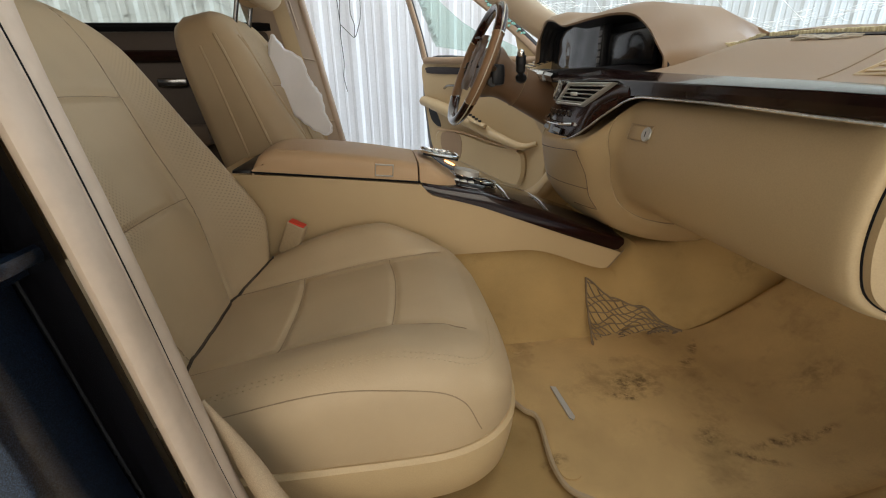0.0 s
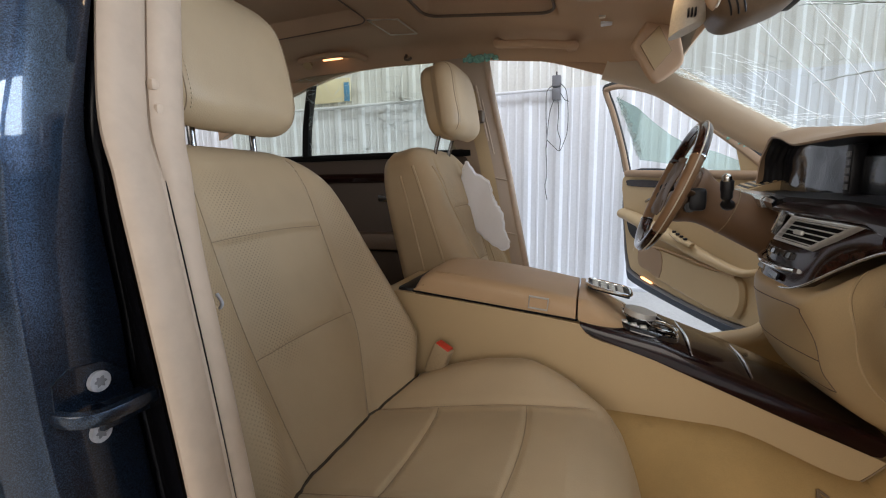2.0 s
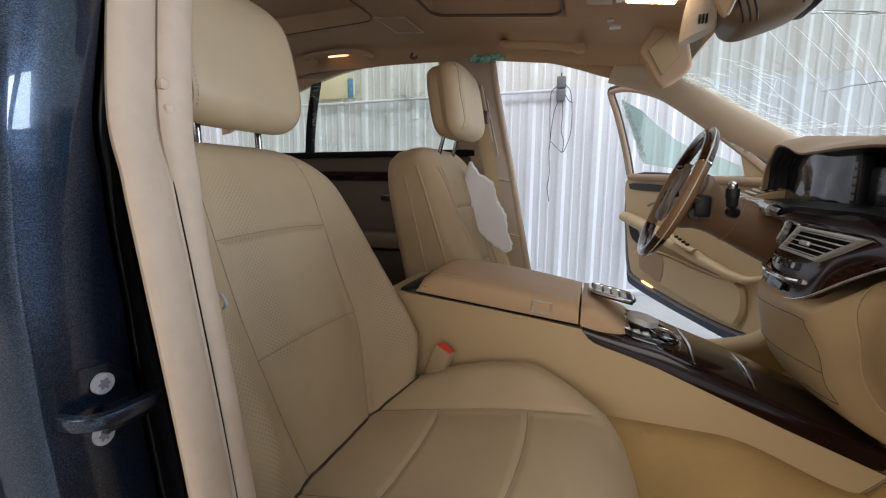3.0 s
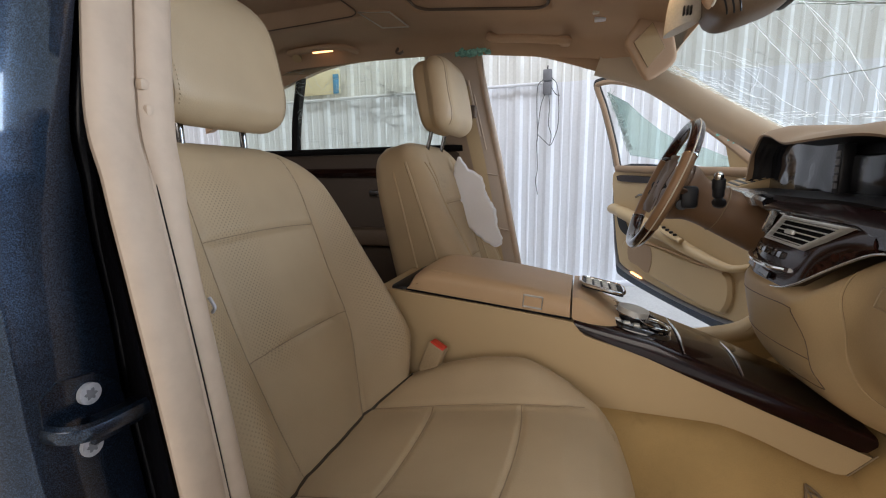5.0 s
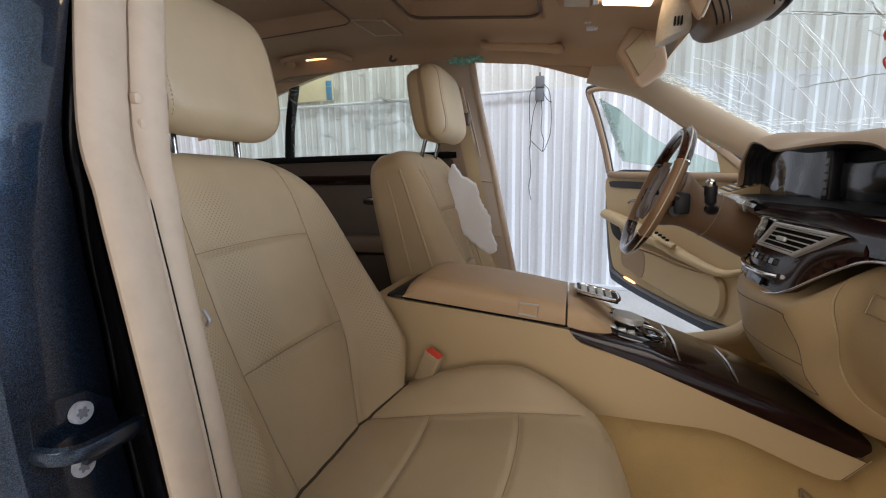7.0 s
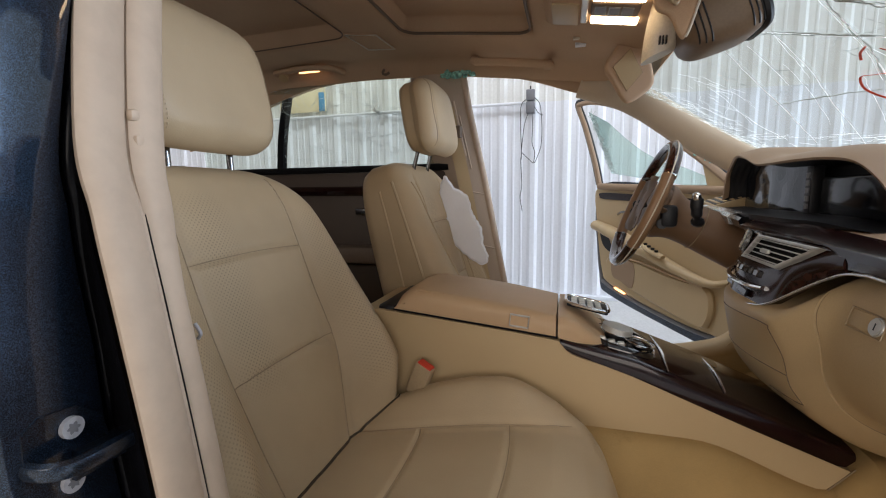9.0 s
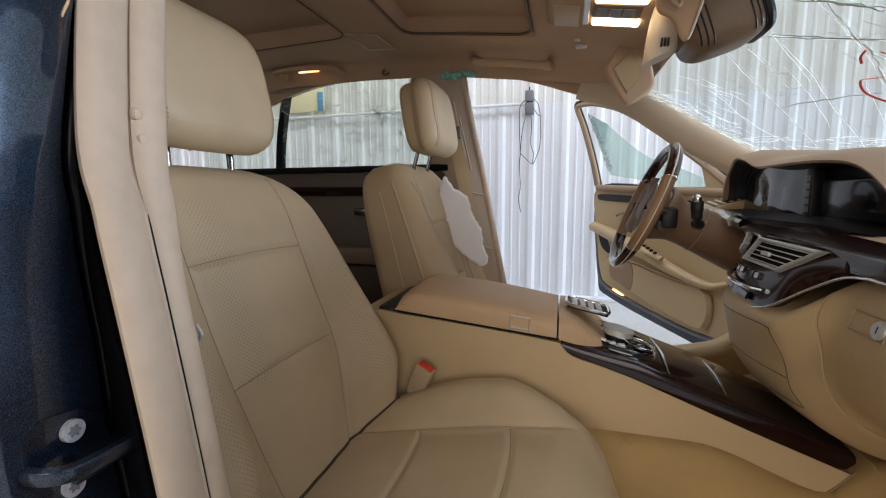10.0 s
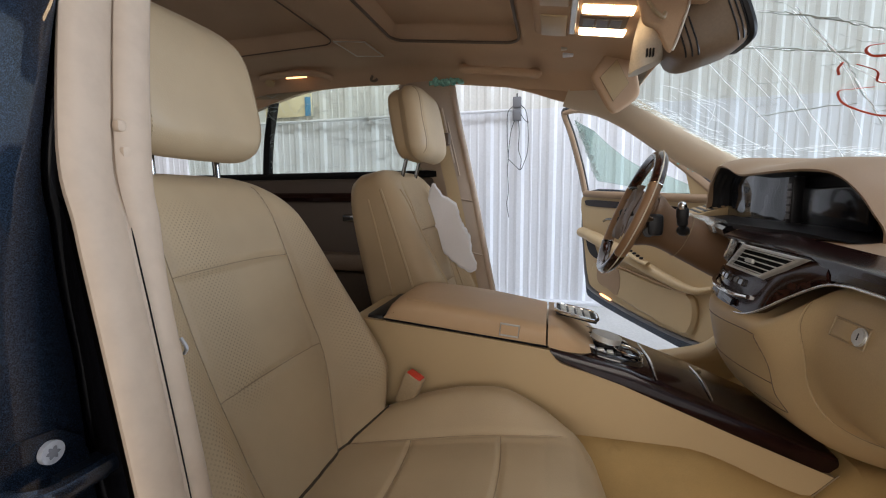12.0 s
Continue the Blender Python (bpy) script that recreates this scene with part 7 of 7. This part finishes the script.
# sun visor, swung half down
sv = thing("sun_visor", (0.18, 0.42, 1.35), "tan driver sun visor hanging half down with a mirror flap", "sun visor")
VM = Matrix(((1, 0, 0, 0), (0.25, 0, -1, 0.375), (0, 1, 0, 0), (0, 0, 0, 1)))
visor_edge = spline([V(0.107, 1.350, 0), V(0.125, 1.390, 0), V(0.155, 1.430, 0), V(0.180, 1.448, 0), V(0.212, 1.446, 0), V(0.228, 1.405, 0), V(0.247, 1.330, 0), V(0.245, 1.300, 0), V(0.215, 1.272, 0), V(0.180, 1.252, 0), V(0.160, 1.262, 0), V(0.130, 1.310, 0)], 5, True)
bm = pillow([(p.x, p.y) for p in visor_edge], lambda a, b: 0.011, -0.011, 0.010, 8, 4, VM)
part("visor_pad", bm, M_HEADLINER, sv, "", 60)
bm = bmesh.new()
flap = [(0.132, 1.352), (0.178, 1.402), (0.214, 1.335), (0.172, 1.285)]
loft(bm, [[VM @ V(a, b, 0.0105) for a, b in flap], [VM @ V(a, b, 0.0135) for a, b in flap]])
bmesh.ops.recalc_face_normals(bm, faces=list(bm.faces))
part("mirror_flap", bm, M_TRIM, sv)
bm = bmesh.new()
tube(bm, [VM @ V(a, b, 0.0120) for a, b in flap], 0.0016, 6, True)
part("flap_gap", bm, M_SEAM, sv)
bm = bmesh.new()
tube(bm, [V(0.20, 0.42, 1.43), V(0.212, 0.43, 1.452), V(0.205, 0.44, 1.475)], 0.006, 8)
part("visor_arm", bm, M_CREAM, sv)

pv = thing("sun_visor", (0.2, -0.08, 1.33), "brown passenger sun visor swung down beside the mirror", "sun visor")
edge = spline([V(0.150, 1.40, 0), V(0.156, 1.366, 0), V(0.164, 1.334, 0), V(0.188, 1.318, 0), V(0.204, 1.286, 0), V(0.213, 1.276, 0), V(0.220, 1.286, 0), V(0.232, 1.325, 0), V(0.242, 1.365, 0), V(0.246, 1.40, 0)], 5, True)
bm = pillow([(p.x, p.y) for p in edge], lambda a, b: 0.008, -0.008, 0.008, 8, 4, Matrix(((1, 0, 0, 0), (0, 0, -1, -0.06), (0, 1, 0, 0), (0, 0, 0, 1))))
part("visor_pad", bm, M_HEADLINER, pv, "", 60)
bm = bmesh.new()
tube(bm, [V(p.x, -0.068, p.y) for p in edge if p.x > 0.215], 0.0024, 6)
part("edge_welt", bm, M_CREAM, pv, "pale edge welt")
bm = bmesh.new()
tube(bm, spline([V(0.168, -0.070, 1.372), V(0.178, -0.078, 1.350), V(0.194, -0.078, 1.334), V(0.200, -0.070, 1.345)], 5), 0.004, 8)
part("clip", bm, M_BUCKLE, pv, "small brass coloured clip")

# interior mirror and its big sensor foot
im = thing("interior_mirror", (0.29, 0.02, 1.32), "brown slotted interior mirror housing behind the windscreen", "mirror")
mm = Matrix.Translation((0.283, 0.02, 1.335)) @ pose(0, 0, 0, 0, -20, 0)
bm = bmesh.new()
rings = []
for i in range(17):
    t = i / 16
    x = -0.078 + 0.156 * t
    k = max(0.02, 1 - (2 * t - 1) ** 4 * 0.93) ** 0.4
    rings.append([mm @ V(x, 0.075 * k * math.copysign(abs(math.cos(a)) ** 0.45, math.cos(a)), (0.060 + 0.008 * t) * k * math.copysign(abs(math.sin(a)) ** 0.5, math.sin(a))) for a in [2 * math.pi * s / 32 for s in range(32)]])
loft(bm, rings)
part("mirror_housing", bm, M_STONE, im, "", 60)
bm = bmesh.new()
k = (1 - (2 * 0.90 - 1) ** 4 * 0.93) ** 0.4
tube(bm, [mm @ V(-0.078 + 0.156 * 0.90, 0.075 * k * math.copysign(abs(math.cos(a)) ** 0.45, math.cos(a)) * 1.03, (0.067) * k * math.copysign(abs(math.sin(a)) ** 0.5, math.sin(a)) * 1.03) for a in [2 * math.pi * s / 40 for s in range(40)]], 0.009, 8, True)
part("rim", bm, M_BLACK, im, "black mirror rim")
for x in (-0.055, -0.045, -0.035, 0.034, 0.044, 0.053):
    t = (x + 0.078) / 0.156
    k = max(0.02, 1 - (2 * t - 1) ** 4 * 0.93) ** 0.4
    bm = bmesh.new()
    tube(bm, [mm @ V(x, 0.075 * k * math.copysign(abs(math.cos(a)) ** 0.45, math.cos(a)) * 1.004, (0.060 + 0.008 * t) * k * math.copysign(abs(math.sin(a)) ** 0.5, math.sin(a)) * 1.004) for a in [radians(175 + 6 * s) for s in range(10)]], 0.0016, 6)
    part("slot", bm, M_BLACK, im)
bm = bmesh.new()
rings = []
for i in range(9):
    t = i / 8
    c0 = V(0.186, 0.03, 1.272).lerp(V(0.215, 0.02, 1.41), t)
    k = 0.55 + 0.45 * math.sin(math.pi * min(1, 0.18 + 0.5 * t))
    rings.append([c0 + V(0.040 * k * math.cos(a), 0.045 * k * math.sin(a), 0.012 * math.cos(a)) for a in [2 * math.pi * s / 24 for s in range(24)]])
loft(bm, rings)
part("sensor_foot", bm, M_CREAM, im, "pale slotted sensor foot", 60)
for i in range(3):
    bm = bmesh.new()
    rbox(bm, (0.180 + 0.006 * i, -0.018, 1.284), (0.183 + 0.006 * i, -0.008, 1.300), 0.001, 1)
    part("slot", bm, M_BLACK, im)
